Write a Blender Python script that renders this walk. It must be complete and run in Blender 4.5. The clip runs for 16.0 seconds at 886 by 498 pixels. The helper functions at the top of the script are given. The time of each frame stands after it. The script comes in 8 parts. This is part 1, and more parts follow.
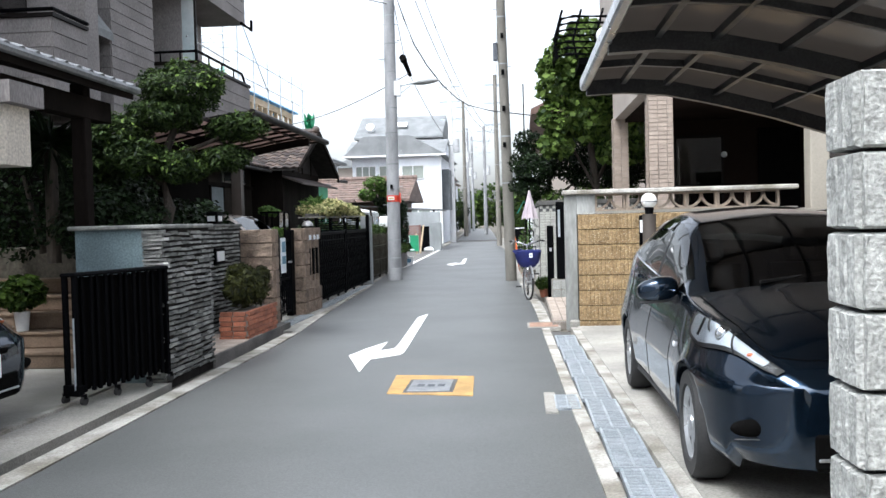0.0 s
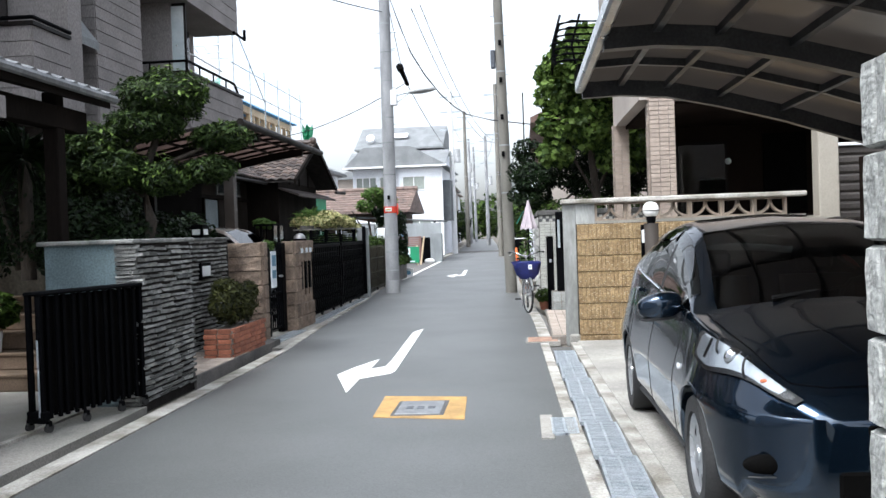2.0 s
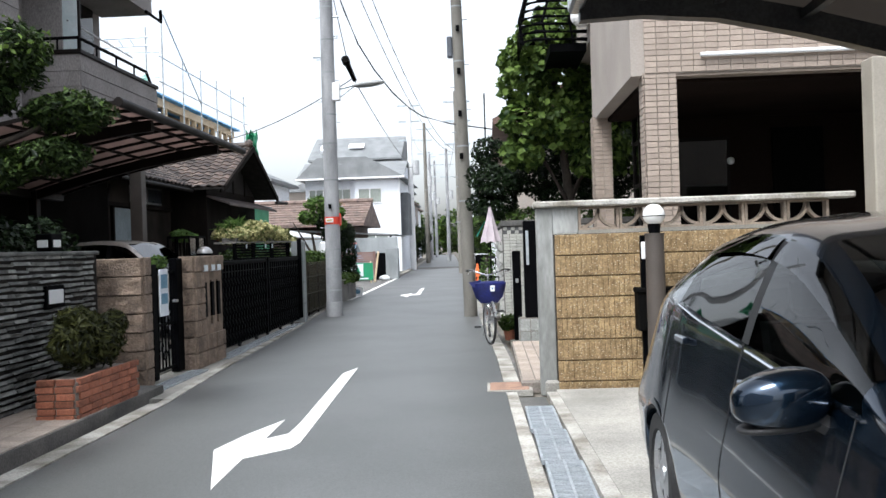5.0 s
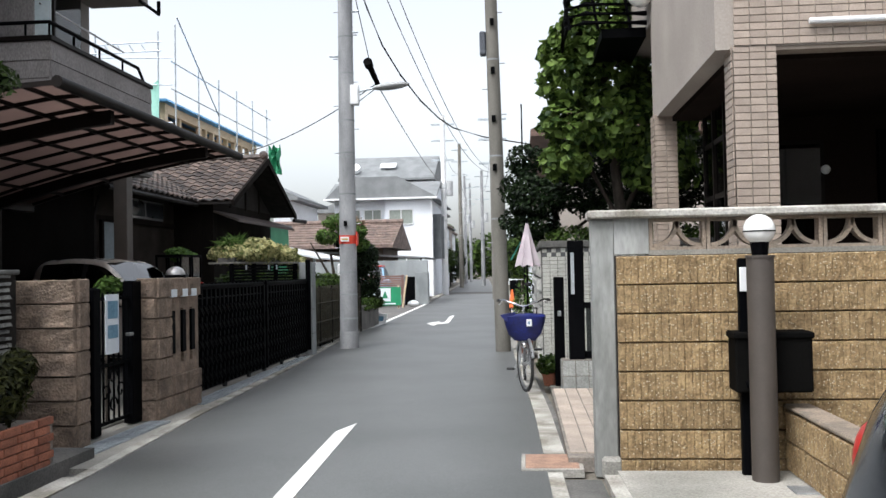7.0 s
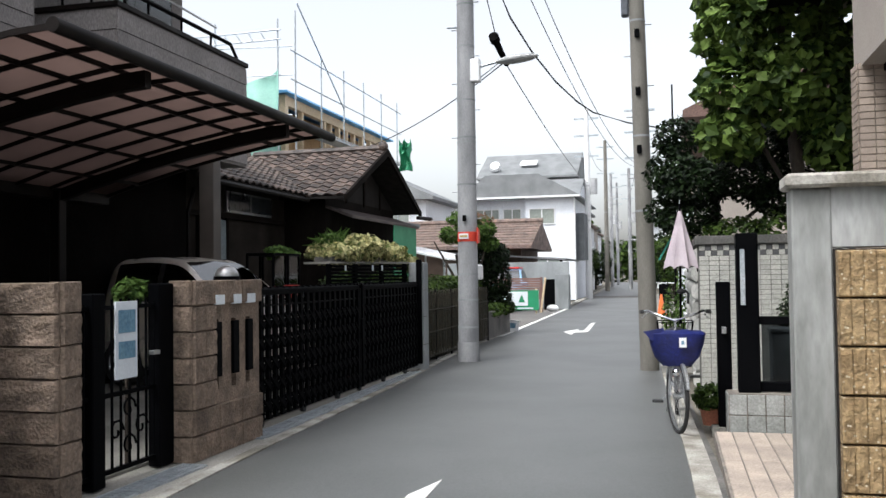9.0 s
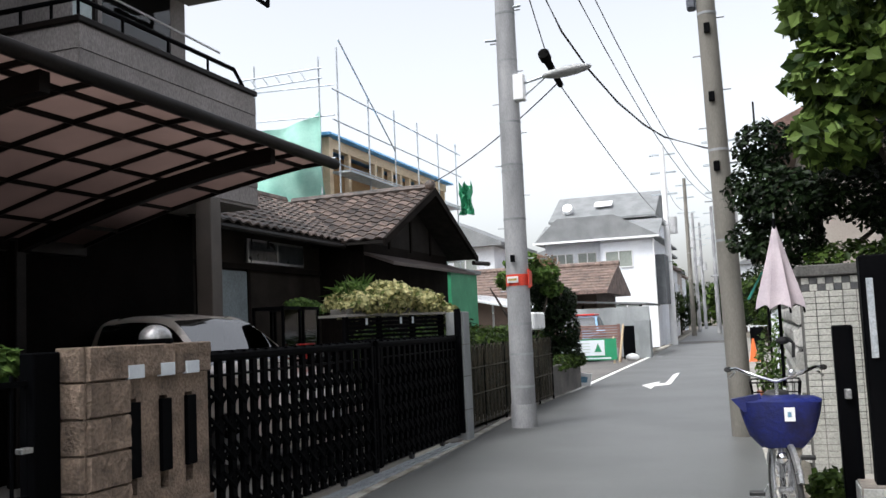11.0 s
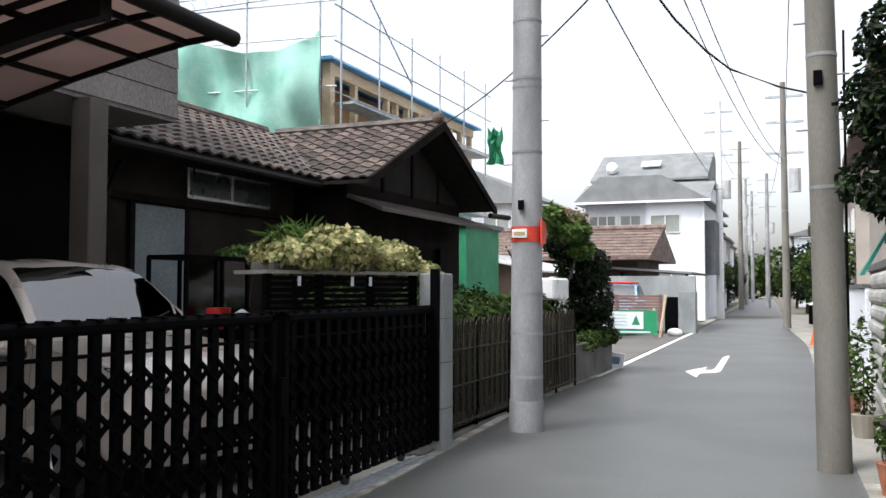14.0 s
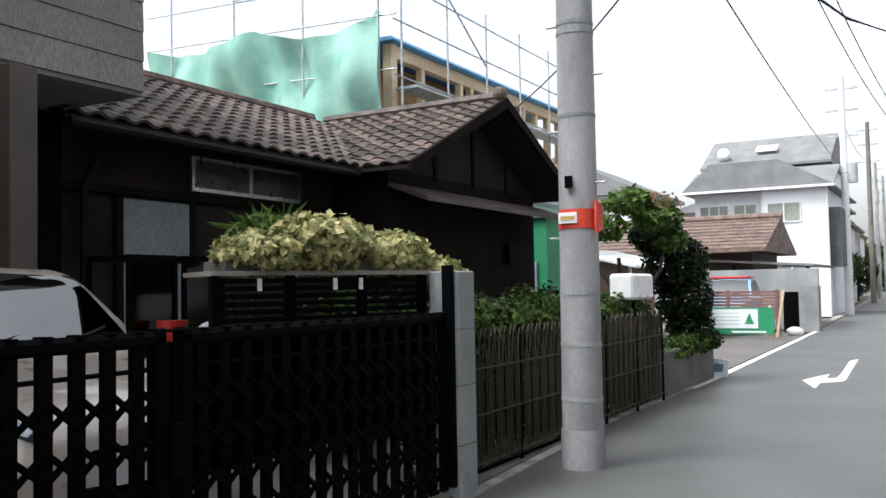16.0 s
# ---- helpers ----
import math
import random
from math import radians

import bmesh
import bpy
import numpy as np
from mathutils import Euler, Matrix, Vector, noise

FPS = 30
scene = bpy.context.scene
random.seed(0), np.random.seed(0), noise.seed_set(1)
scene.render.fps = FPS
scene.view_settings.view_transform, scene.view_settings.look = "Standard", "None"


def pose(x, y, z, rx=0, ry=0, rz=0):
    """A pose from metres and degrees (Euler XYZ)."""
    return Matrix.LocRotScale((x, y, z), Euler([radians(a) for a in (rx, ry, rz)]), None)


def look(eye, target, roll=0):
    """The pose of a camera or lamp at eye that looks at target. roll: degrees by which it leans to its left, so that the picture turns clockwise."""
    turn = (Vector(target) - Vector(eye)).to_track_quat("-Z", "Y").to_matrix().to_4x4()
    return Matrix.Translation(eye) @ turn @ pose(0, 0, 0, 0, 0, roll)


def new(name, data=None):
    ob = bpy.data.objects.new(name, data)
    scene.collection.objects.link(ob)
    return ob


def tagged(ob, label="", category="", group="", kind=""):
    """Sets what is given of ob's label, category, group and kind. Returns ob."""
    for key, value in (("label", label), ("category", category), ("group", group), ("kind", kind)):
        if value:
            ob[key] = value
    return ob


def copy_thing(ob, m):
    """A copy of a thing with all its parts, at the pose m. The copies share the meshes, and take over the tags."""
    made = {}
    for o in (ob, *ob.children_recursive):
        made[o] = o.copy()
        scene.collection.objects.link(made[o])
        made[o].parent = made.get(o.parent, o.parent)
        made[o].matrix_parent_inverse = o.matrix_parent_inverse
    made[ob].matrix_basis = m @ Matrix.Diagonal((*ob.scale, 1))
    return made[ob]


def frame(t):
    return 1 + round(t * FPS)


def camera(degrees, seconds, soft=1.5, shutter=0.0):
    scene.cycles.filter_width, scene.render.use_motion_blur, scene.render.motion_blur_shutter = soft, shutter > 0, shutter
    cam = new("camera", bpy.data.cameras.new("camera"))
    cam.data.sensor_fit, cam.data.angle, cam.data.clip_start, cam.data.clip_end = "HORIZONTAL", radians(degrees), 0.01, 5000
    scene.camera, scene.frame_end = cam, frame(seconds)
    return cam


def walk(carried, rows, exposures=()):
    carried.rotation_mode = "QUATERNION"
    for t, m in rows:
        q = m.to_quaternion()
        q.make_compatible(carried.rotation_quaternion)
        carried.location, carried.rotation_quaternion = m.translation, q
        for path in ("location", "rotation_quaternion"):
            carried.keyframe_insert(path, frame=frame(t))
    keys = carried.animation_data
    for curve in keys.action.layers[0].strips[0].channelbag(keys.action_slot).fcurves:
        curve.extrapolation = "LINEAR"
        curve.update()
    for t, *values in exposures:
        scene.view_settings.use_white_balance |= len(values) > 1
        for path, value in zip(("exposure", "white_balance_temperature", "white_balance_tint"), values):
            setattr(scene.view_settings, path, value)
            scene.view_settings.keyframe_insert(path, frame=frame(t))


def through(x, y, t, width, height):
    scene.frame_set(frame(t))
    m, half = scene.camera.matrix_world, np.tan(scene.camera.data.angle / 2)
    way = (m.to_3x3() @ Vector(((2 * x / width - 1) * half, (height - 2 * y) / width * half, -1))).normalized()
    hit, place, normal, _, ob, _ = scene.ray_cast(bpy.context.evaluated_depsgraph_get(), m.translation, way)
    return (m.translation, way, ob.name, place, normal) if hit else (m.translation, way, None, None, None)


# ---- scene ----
cam = camera(52.0, 16.0)
PATH = [
    (0, (0.414, -0.245, 1.45), (0.24, 1.746, 1.389), -1.5),
    (0.5, (0.41, 0.069, 1.478), (0.26, 2.064, 1.509), -1.2),
    (1, (0.438, 0.133, 1.469), (0.228, 2.122, 1.469), -0.8),
    (1.5, (0.453, 0.163, 1.458), (0.261, 2.154, 1.435), -1.7),
    (2, (0.494, 0.22, 1.455), (0.313, 2.211, 1.418), -2.0),
    (2.5, (0.503, 0.475, 1.427), (0.329, 2.467, 1.381), -2.7),
    (3, (0.469, 0.907, 1.437), (0.349, 2.902, 1.359), -2.1),
    (3.5, (0.512, 1.413, 1.403), (0.298, 3.399, 1.302), -1.0),
    (4, (0.513, 1.969, 1.386), (0.361, 3.963, 1.357), 0.1),
    (4.5, (0.506, 2.537, 1.415), (0.413, 4.535, 1.401), -1.8),
    (7, (0.496, 5.421, 1.408), (0.323, 7.413, 1.458), -1.1),
    (7.5, (0.534, 6.021, 1.399), (0.253, 8.001, 1.362), -1.4),
    (8, (0.505, 6.605, 1.421), (0.179, 8.578, 1.385), -2.0),
    (8.5, (0.528, 7.214, 1.407), (0.062, 9.158, 1.443), -1.7),
    (9, (0.488, 7.775, 1.404), (-0.001, 9.713, 1.464), -0.8),
    (9.5, (0.485, 8.326, 1.396), (-0.028, 10.257, 1.49), -2.6),
    (12, (0.394, 11.048, 1.423), (-0.314, 12.909, 1.611), -1.2),
    (12.5, (0.328, 11.596, 1.428), (-0.355, 13.474, 1.497), -0.7),
    (13, (0.192, 12.15, 1.425), (-0.474, 14.036, 1.407), -1.3),
    (13.5, (0.079, 12.733, 1.461), (-0.663, 14.59, 1.49), -0.2),
    (14, (-0.03, 13.242, 1.476), (-0.778, 15.095, 1.564), 0.1),
    (14.5, (-0.018, 13.763, 1.453), (-0.847, 15.58, 1.555), -0.2),
    (15, (-0.019, 14.261, 1.46), (-0.837, 16.085, 1.542), -1.3),
    (15.5, (-0.062, 14.778, 1.465), (-0.892, 16.597, 1.52), -2.3),
    (16, (-0.09, 15.275, 1.485), (-1.064, 17.02, 1.575), -1.1),
]
STOPS = [(0, 1.47, 6150, 9), (2.5, 1.36, 6120, 9), (4.5, 1.29, 6200, 9), (7.5, 1.02, 6400, 9.5), (9.5, 1.05, 6450, 10), (12, 1.0, 6480, 10.5), (12.7, 0.92, 6480, 10.5),
         (13.05, 0.93, 6480, 10.5), (13.5, 1.14, 6480, 10.5), (14.5, 1.17, 6480, 10.2), (16, 1.15, 6480, 10)]
walk(cam, [(t, look(eye, target, roll)) for t, eye, target, roll in PATH], STOPS)

# ---- world, sun, exposure ----
world = bpy.data.worlds.new("world")
scene.world = world
world.use_nodes = True
wn, wl = world.node_tree.nodes, world.node_tree.links
sky = wn.new("ShaderNodeTexSky")
sky.sky_type, sky.sun_disc = "NISHITA", False
sky.sun_elevation, sky.sun_rotation = radians(58), radians(215)
sky.air_density, sky.dust_density, sky.ozone_density = 1.0, 4.0, 1.0
pale = wn.new("ShaderNodeHueSaturation")
pale.inputs["Saturation"].default_value = 0.27
wl.new(sky.outputs[0], pale.inputs["Color"])
wl.new(pale.outputs[0], wn["Background"].inputs["Color"])
wn["Background"].inputs["Strength"].default_value = 0.15
sun = new("sun", bpy.data.lights.new("sun", "SUN"))
sun.data.energy, sun.data.angle, sun.data.color = 1.3, radians(18), (0.97, 0.985, 1.0)
sun.matrix_basis = look((0, 0, 0), (0.3, 0.43, -0.84))

# ---- materials ----
RNG = random.Random(7)


def M(name, c1, c2=None, rough=0.7, scale=2.0, fine=45.0, bump=0.15, depth=0.01, rand=0.0, island=0.0, metal=0.0, coat=0.0, spec=0.5, grain=0.25, stretch=(1, 1, 1), uneven=0.12):
    """A surface with broad patches from c1 to c2, a fine grain and relief."""
    m = bpy.data.materials.new(name)
    m.use_nodes = True
    n, l = m.node_tree.nodes, m.node_tree.links
    p = n["Principled BSDF"]
    c2 = c2 or tuple(v * 0.75 for v in c1)
    tc, oi, geo = n.new("ShaderNodeTexCoord"), n.new("ShaderNodeObjectInfo"), n.new("ShaderNodeNewGeometry")
    mul = n.new("ShaderNodeVectorMath")
    mul.operation = "MULTIPLY_ADD"
    l.new(tc.outputs["Object"], mul.inputs[0])
    mul.inputs[1].default_value = stretch
    sh = n.new("ShaderNodeMath")
    sh.operation = "MULTIPLY"
    l.new(oi.outputs["Random"], sh.inputs[0])
    sh.inputs[1].default_value = 37.0
    l.new(sh.outputs[0], mul.inputs[2])
    big, small = n.new("ShaderNodeTexNoise"), n.new("ShaderNodeTexNoise")
    for t, s, d in ((big, scale, 5), (small, fine, 3)):
        l.new(mul.outputs[0], t.inputs["Vector"])
        t.inputs["Scale"].default_value, t.inputs["Detail"].default_value = s, d
    mp = n.new("ShaderNodeMapRange")
    l.new(big.outputs["Fac"], mp.inputs["Value"])
    mp.inputs["From Min"].default_value, mp.inputs["From Max"].default_value = 0.36, 0.64
    mix = n.new("ShaderNodeMix")
    mix.data_type = "RGBA"
    l.new(mp.outputs[0], mix.inputs[0])
    mix.inputs[6].default_value, mix.inputs[7].default_value = (*c1, 1), (*c2, 1)
    val = n.new("ShaderNodeMapRange")
    l.new(small.outputs["Fac"], val.inputs["Value"])
    val.inputs["From Min"].default_value, val.inputs["From Max"].default_value = 0.3, 0.7
    val.inputs["To Min"].default_value, val.inputs["To Max"].default_value = 1 - grain, 1 + grain
    last = val.outputs[0]
    for amount, src in ((rand, oi.outputs["Random"]), (island, geo.outputs["Random Per Island"])):
        if amount:
            r = n.new("ShaderNodeMapRange")
            l.new(src, r.inputs["Value"])
            r.inputs["To Min"].default_value, r.inputs["To Max"].default_value = 1 - amount, 1 + amount
            k = n.new("ShaderNodeMath")
            k.operation = "MULTIPLY"
            l.new(last, k.inputs[0])
            l.new(r.outputs[0], k.inputs[1])
            last = k.outputs[0]
    hsv = n.new("ShaderNodeHueSaturation")
    l.new(mix.outputs[2], hsv.inputs["Color"])
    l.new(last, hsv.inputs["Value"])
    l.new(hsv.outputs[0], p.inputs["Base Color"])
    rr = n.new("ShaderNodeMapRange")
    l.new(big.outputs["Fac"], rr.inputs["Value"])
    rr.inputs["To Min"].default_value, rr.inputs["To Max"].default_value = max(rough - uneven, 0.02), min(rough + uneven, 1)
    l.new(rr.outputs[0], p.inputs["Roughness"])
    p.inputs["Metallic"].default_value = metal
    p.inputs["Coat Weight"].default_value = coat
    p.inputs["Coat Roughness"].default_value = 0.04
    p.inputs["Specular IOR Level"].default_value = spec
    if bump:
        b = n.new("ShaderNodeBump")
        b.inputs["Strength"].default_value, b.inputs["Distance"].default_value = bump, depth
        l.new(small.outputs["Fac"], b.inputs["Height"])
        l.new(b.outputs[0], p.inputs["Normal"])
    return m


def flecked(m, colour, scale, cover):
    """Adds small pale aggregate flecks to a surface made by M."""
    n, l = m.node_tree.nodes, m.node_tree.links
    p = n["Principled BSDF"]
    src = p.inputs["Base Color"].links[0].from_socket
    tc, vo, rp, mx = n.new("ShaderNodeTexCoord"), n.new("ShaderNodeTexVoronoi"), n.new("ShaderNodeMapRange"), n.new("ShaderNodeMix")
    mx.data_type = "RGBA"
    vo.inputs["Scale"].default_value = scale
    l.new(tc.outputs["Object"], vo.inputs["Vector"])
    l.new(vo.outputs["Distance"], rp.inputs["Value"])
    rp.inputs["From Min"].default_value, rp.inputs["From Max"].default_value = cover, cover * 0.5
    l.new(rp.outputs[0], mx.inputs[0])
    l.new(src, mx.inputs[6])
    mx.inputs[7].default_value = (*colour, 1)
    l.new(mx.outputs[2], p.inputs["Base Color"])
    return m


def leafy(name, c1, c2, through=0.3, rough=0.45):
    """Leaves: colour from leaf to leaf, with light passing through."""
    m = bpy.data.materials.new(name)
    m.use_nodes = True
    n, l = m.node_tree.nodes, m.node_tree.links
    p, out = n["Principled BSDF"], n["Material Output"]
    geo, mix, tr, ms = n.new("ShaderNodeNewGeometry"), n.new("ShaderNodeMix"), n.new("ShaderNodeBsdfTranslucent"), n.new("ShaderNodeMixShader")
    mix.data_type = "RGBA"
    l.new(geo.outputs["Random Per Island"], mix.inputs[0])
    mix.inputs[6].default_value, mix.inputs[7].default_value = (*c1, 1), (*c2, 1)
    l.new(mix.outputs[2], p.inputs["Base Color"])
    l.new(mix.outputs[2], tr.inputs["Color"])
    p.inputs["Roughness"].default_value = rough
    p.inputs["Specular IOR Level"].default_value = 0.12
    ms.inputs[0].default_value = through
    l.new(p.outputs[0], ms.inputs[1])
    l.new(tr.outputs[0], ms.inputs[2])
    l.new(ms.outputs[0], out.inputs["Surface"])
    return m


def pane_glass(name, tint, rough=0.02, ior=1.6):
    """Thin glass: a tinted clear sheet with mirror gloss."""
    m = bpy.data.materials.new(name)
    m.use_nodes = True
    n, l = m.node_tree.nodes, m.node_tree.links
    n.remove(n["Principled BSDF"])
    fr, tr, gl, ms = n.new("ShaderNodeFresnel"), n.new("ShaderNodeBsdfTransparent"), n.new("ShaderNodeBsdfGlossy"), n.new("ShaderNodeMixShader")
    fr.inputs["IOR"].default_value = ior
    tr.inputs["Color"].default_value = (*tint, 1)
    gl.inputs["Roughness"].default_value = rough
    l.new(fr.outputs[0], ms.inputs[0])
    l.new(tr.outputs[0], ms.inputs[1])
    l.new(gl.outputs[0], ms.inputs[2])
    l.new(ms.outputs[0], n["Material Output"].inputs["Surface"])
    return m


def sheet(name, colour, clear=0.15, gloss=0.08):
    """Milky plastic roofing that lets light through."""
    m = bpy.data.materials.new(name)
    m.use_nodes = True
    n, l = m.node_tree.nodes, m.node_tree.links
    n.remove(n["Principled BSDF"])
    tc, no, mx = n.new("ShaderNodeTexCoord"), n.new("ShaderNodeTexNoise"), n.new("ShaderNodeMix")
    mx.data_type = "RGBA"
    no.inputs["Scale"].default_value, no.inputs["Detail"].default_value = 1.4, 5
    l.new(tc.outputs["Object"], no.inputs["Vector"])
    l.new(no.outputs["Fac"], mx.inputs[0])
    mx.inputs[6].default_value, mx.inputs[7].default_value = (*colour, 1), (*[v * 0.6 for v in colour], 1)
    a, b, c = n.new("ShaderNodeBsdfTranslucent"), n.new("ShaderNodeBsdfTransparent"), n.new("ShaderNodeBsdfGlossy")
    l.new(mx.outputs[2], a.inputs["Color"])
    b.inputs["Color"].default_value = (*[min(1, v * 1.5) for v in colour], 1)
    c.inputs["Roughness"].default_value = 0.15
    m1, m2 = n.new("ShaderNodeMixShader"), n.new("ShaderNodeMixShader")
    m1.inputs[0].default_value, m2.inputs[0].default_value = clear, gloss
    l.new(a.outputs[0], m1.inputs[1])
    l.new(b.outputs[0], m1.inputs[2])
    l.new(m1.outputs[0], m2.inputs[1])
    l.new(c.outputs[0], m2.inputs[2])
    l.new(m2.outputs[0], n["Material Output"].inputs["Surface"])
    return m


ASPHALT = M("asphalt", (0.104, 0.107, 0.105), (0.079, 0.082, 0.08), 0.46, 0.7, 75, 0.35, 0.004, grain=0.26, spec=0.85, uneven=0.02)
ASPHALT_OLD = M("old_asphalt", (0.16, 0.15, 0.14), (0.12, 0.115, 0.11), 0.9, 0.4, 90, 0.4, 0.006)
EARTH = M("earth", (0.17, 0.15, 0.12), (0.11, 0.1, 0.08), 0.95, 0.6, 30, 0.6, 0.02)
CONCRETE = M("concrete", (0.32, 0.305, 0.275), (0.2, 0.195, 0.175), 0.85, 1.3, 70, 0.3, 0.006, rand=0.08)
CONCRETE_PALE = M("pale_concrete", (0.44, 0.425, 0.39), (0.19, 0.175, 0.145), 0.85, 3.2, 60, 0.4, 0.008, rand=0.08)
CONCRETE_DARK = M("dark_concrete", (0.16, 0.15, 0.14), (0.08, 0.08, 0.075), 0.9, 2.0, 60, 0.4, 0.008)
STAINED = M("stained_concrete", (0.42, 0.43, 0.42), (0.2, 0.205, 0.195), 0.85, 2.6, 40, 0.3, 0.006, stretch=(1, 1, 0.28), grain=0.14)
CONCRETE_GREY = M("grey_concrete", (0.32, 0.34, 0.345), (0.2, 0.215, 0.22), 0.85, 1.5, 60, 0.25, 0.005, stretch=(1, 1, 0.45), grain=0.1)
POLE = M("pole_concrete", (0.35, 0.355, 0.365), (0.2, 0.205, 0.215), 0.8, 3.0, 80, 0.25, 0.004, stretch=(1, 1, 0.3), grain=0.12)
POLE_WARM = M("warm_pole_concrete", (0.2, 0.19, 0.167), (0.13, 0.123, 0.107), 0.8, 2.5, 80, 0.25, 0.004, stretch=(1, 1, 0.3), grain=0.12)
PAINT_WHITE = M("road_paint", (0.8, 0.8, 0.78), (0.68, 0.68, 0.66), 0.7, 3.0, 120, 0.3, 0.003, grain=0.12)
PAINT_YELLOW = M("yellow_paint", (0.47, 0.29, 0.1), (0.33, 0.21, 0.085), 0.75, 5.0, 120, 0.3, 0.003)
IRON = M("cast_iron", (0.27, 0.28, 0.29), (0.2, 0.21, 0.22), 0.5, 9.0, 120, 0.3, 0.003, metal=0.4)
RUSTED = M("red_brown_lid", (0.33, 0.2, 0.14), (0.24, 0.15, 0.11), 0.8, 9.0, 90, 0.3, 0.004)
GALV = M("galvanised_steel", (0.47, 0.51, 0.54), (0.33, 0.37, 0.4), 0.45, 7.0, 90, 0.1, 0.002, metal=0.4, rand=0.06)
STEEL = M("steel", (0.55, 0.56, 0.57), (0.42, 0.43, 0.44), 0.3, 5.0, 60, 0.05, 0.001, metal=0.85)
ALU = M("aluminium", (0.06, 0.06, 0.06), (0.04, 0.04, 0.042), 0.4, 5.0, 60, 0.05, 0.001, metal=0.6)
BLACK = M("black_metal", (0.0016, 0.0018, 0.0024), (0.0026, 0.0028, 0.0034), 0.6, 3.0, 60, 0.08, 0.002, spec=0.03)
BLACK_MATT = M("matt_black", (0.003, 0.003, 0.003), (0.005, 0.0048, 0.0045), 0.8, 3.0, 60, 0.1, 0.002, spec=0.03)
BRONZE = M("dark_bronze", (0.011, 0.008, 0.007), (0.007, 0.0055, 0.005), 0.5, 3.0, 60, 0.06, 0.002, spec=0.12)
RUBBER = M("rubber", (0.015, 0.015, 0.016), (0.025, 0.025, 0.025), 0.8, 5.0, 80, 0.2, 0.003)
SLATE = M("slate_stone", (0.25, 0.252, 0.235), (0.12, 0.122, 0.118), 0.75, 7.0, 60, 0.8, 0.014, rand=0.5)
BLUE_WALL = M("blue_grey_plaster", (0.17, 0.235, 0.255), (0.125, 0.17, 0.185), 0.85, 2.0, 60, 0.3, 0.006)
BEIGE_BLOCK = flecked(M("beige_split_block", (0.32, 0.225, 0.115), (0.2, 0.134, 0.066), 0.9, 11.0, 55, 0.8, 0.016, rand=0.12, grain=0.34), (0.5, 0.43, 0.31), 42, 0.26)
GREY_BLOCK = M("grey_split_block", (0.39, 0.395, 0.375), (0.26, 0.265, 0.25), 0.9, 18.0, 80, 0.7, 0.01, rand=0.06, grain=0.34)
BROWN_BLOCK = M("brown_split_block", (0.27, 0.2, 0.15), (0.14, 0.105, 0.08), 0.9, 6.0, 50, 0.9, 0.02, rand=0.22, grain=0.3)
RED_BRICK = M("red_brick", (0.36, 0.13, 0.075), (0.26, 0.1, 0.06), 0.85, 8.0, 70, 0.5, 0.008, rand=0.25)
MORTAR = M("mortar", (0.24, 0.21, 0.18), (0.15, 0.135, 0.12), 0.95, 6.0, 60, 0.4, 0.006)
MORTAR_DARK = M("dark_mortar", (0.03, 0.027, 0.025), (0.02, 0.018, 0.017), 0.95, 6.0, 60, 0.3, 0.006, spec=0.1)
PINK_TILE = M("pinkish_paving_tile", (0.42, 0.35, 0.295), (0.3, 0.255, 0.215), 0.7, 3.0, 80, 0.15, 0.003, rand=0.08)
STEP_TILE = M("brown_step_tile", (0.2, 0.14, 0.095), (0.13, 0.09, 0.06), 0.75, 4.0, 80, 0.15, 0.003, rand=0.15)
WHITE_TILE = M("white_wall_tile", (0.44, 0.44, 0.4), (0.36, 0.36, 0.33), 0.4, 6.0, 60, 0.1, 0.002, rand=0.08)
BLACK_TILE = M("dark_wall_tile", (0.06, 0.065, 0.07), (0.09, 0.09, 0.09), 0.4, 6.0, 60, 0.1, 0.002, rand=0.1)
BEIGE_TILE = M("beige_wall_tile", (0.35, 0.285, 0.235), (0.29, 0.235, 0.195), 0.5, 6.0, 60, 0.15, 0.003, rand=0.1, grain=0.1)
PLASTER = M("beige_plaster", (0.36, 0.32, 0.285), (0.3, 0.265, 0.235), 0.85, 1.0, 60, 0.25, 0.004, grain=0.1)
# brown plaster with the porch and carport shade put into its colour
PLASTER_SHADE = M("shaded_brown_plaster", (0.019, 0.013, 0.0105), (0.014, 0.0095, 0.0078), 0.9, 1.0, 60, 0.25, 0.004, spec=0.03)
SIDING = M("grey_siding", (0.25, 0.23, 0.225), (0.2, 0.185, 0.18), 0.8, 1.4, 60, 0.15, 0.003, spec=0.2, rand=0.05, stretch=(1, 1, 0.4))
WHITE_WALL = M("white_plaster", (0.8, 0.83, 0.87), (0.72, 0.75, 0.8), 0.8, 0.9, 40, 0.15, 0.003)
CREAM = M("cream_paint", (0.33, 0.3, 0.25), (0.27, 0.245, 0.205), 0.6, 1.5, 60, 0.1, 0.002, grain=0.07)
DARK_WOOD = M("dark_timber", (0.013, 0.01, 0.0085), (0.008, 0.0065, 0.0055), 0.85, 2.0, 50, 0.3, 0.004, spec=0.05, stretch=(1, 1, 0.2))
RAW_WOOD = M("raw_timber", (0.74, 0.6, 0.42), (0.6, 0.46, 0.3), 0.7, 3.0, 60, 0.2, 0.003, stretch=(1, 0.3, 1))
PLYWOOD = M("orange_plywood", (0.36, 0.22, 0.1), (0.3, 0.18, 0.08), 0.7, 2.0, 50, 0.2, 0.003)
ROOF_TILE = M("brown_roof_tile", (0.13, 0.092, 0.074), (0.04, 0.033, 0.03), 0.6, 6.0, 50, 0.3, 0.005, rand=0.55)
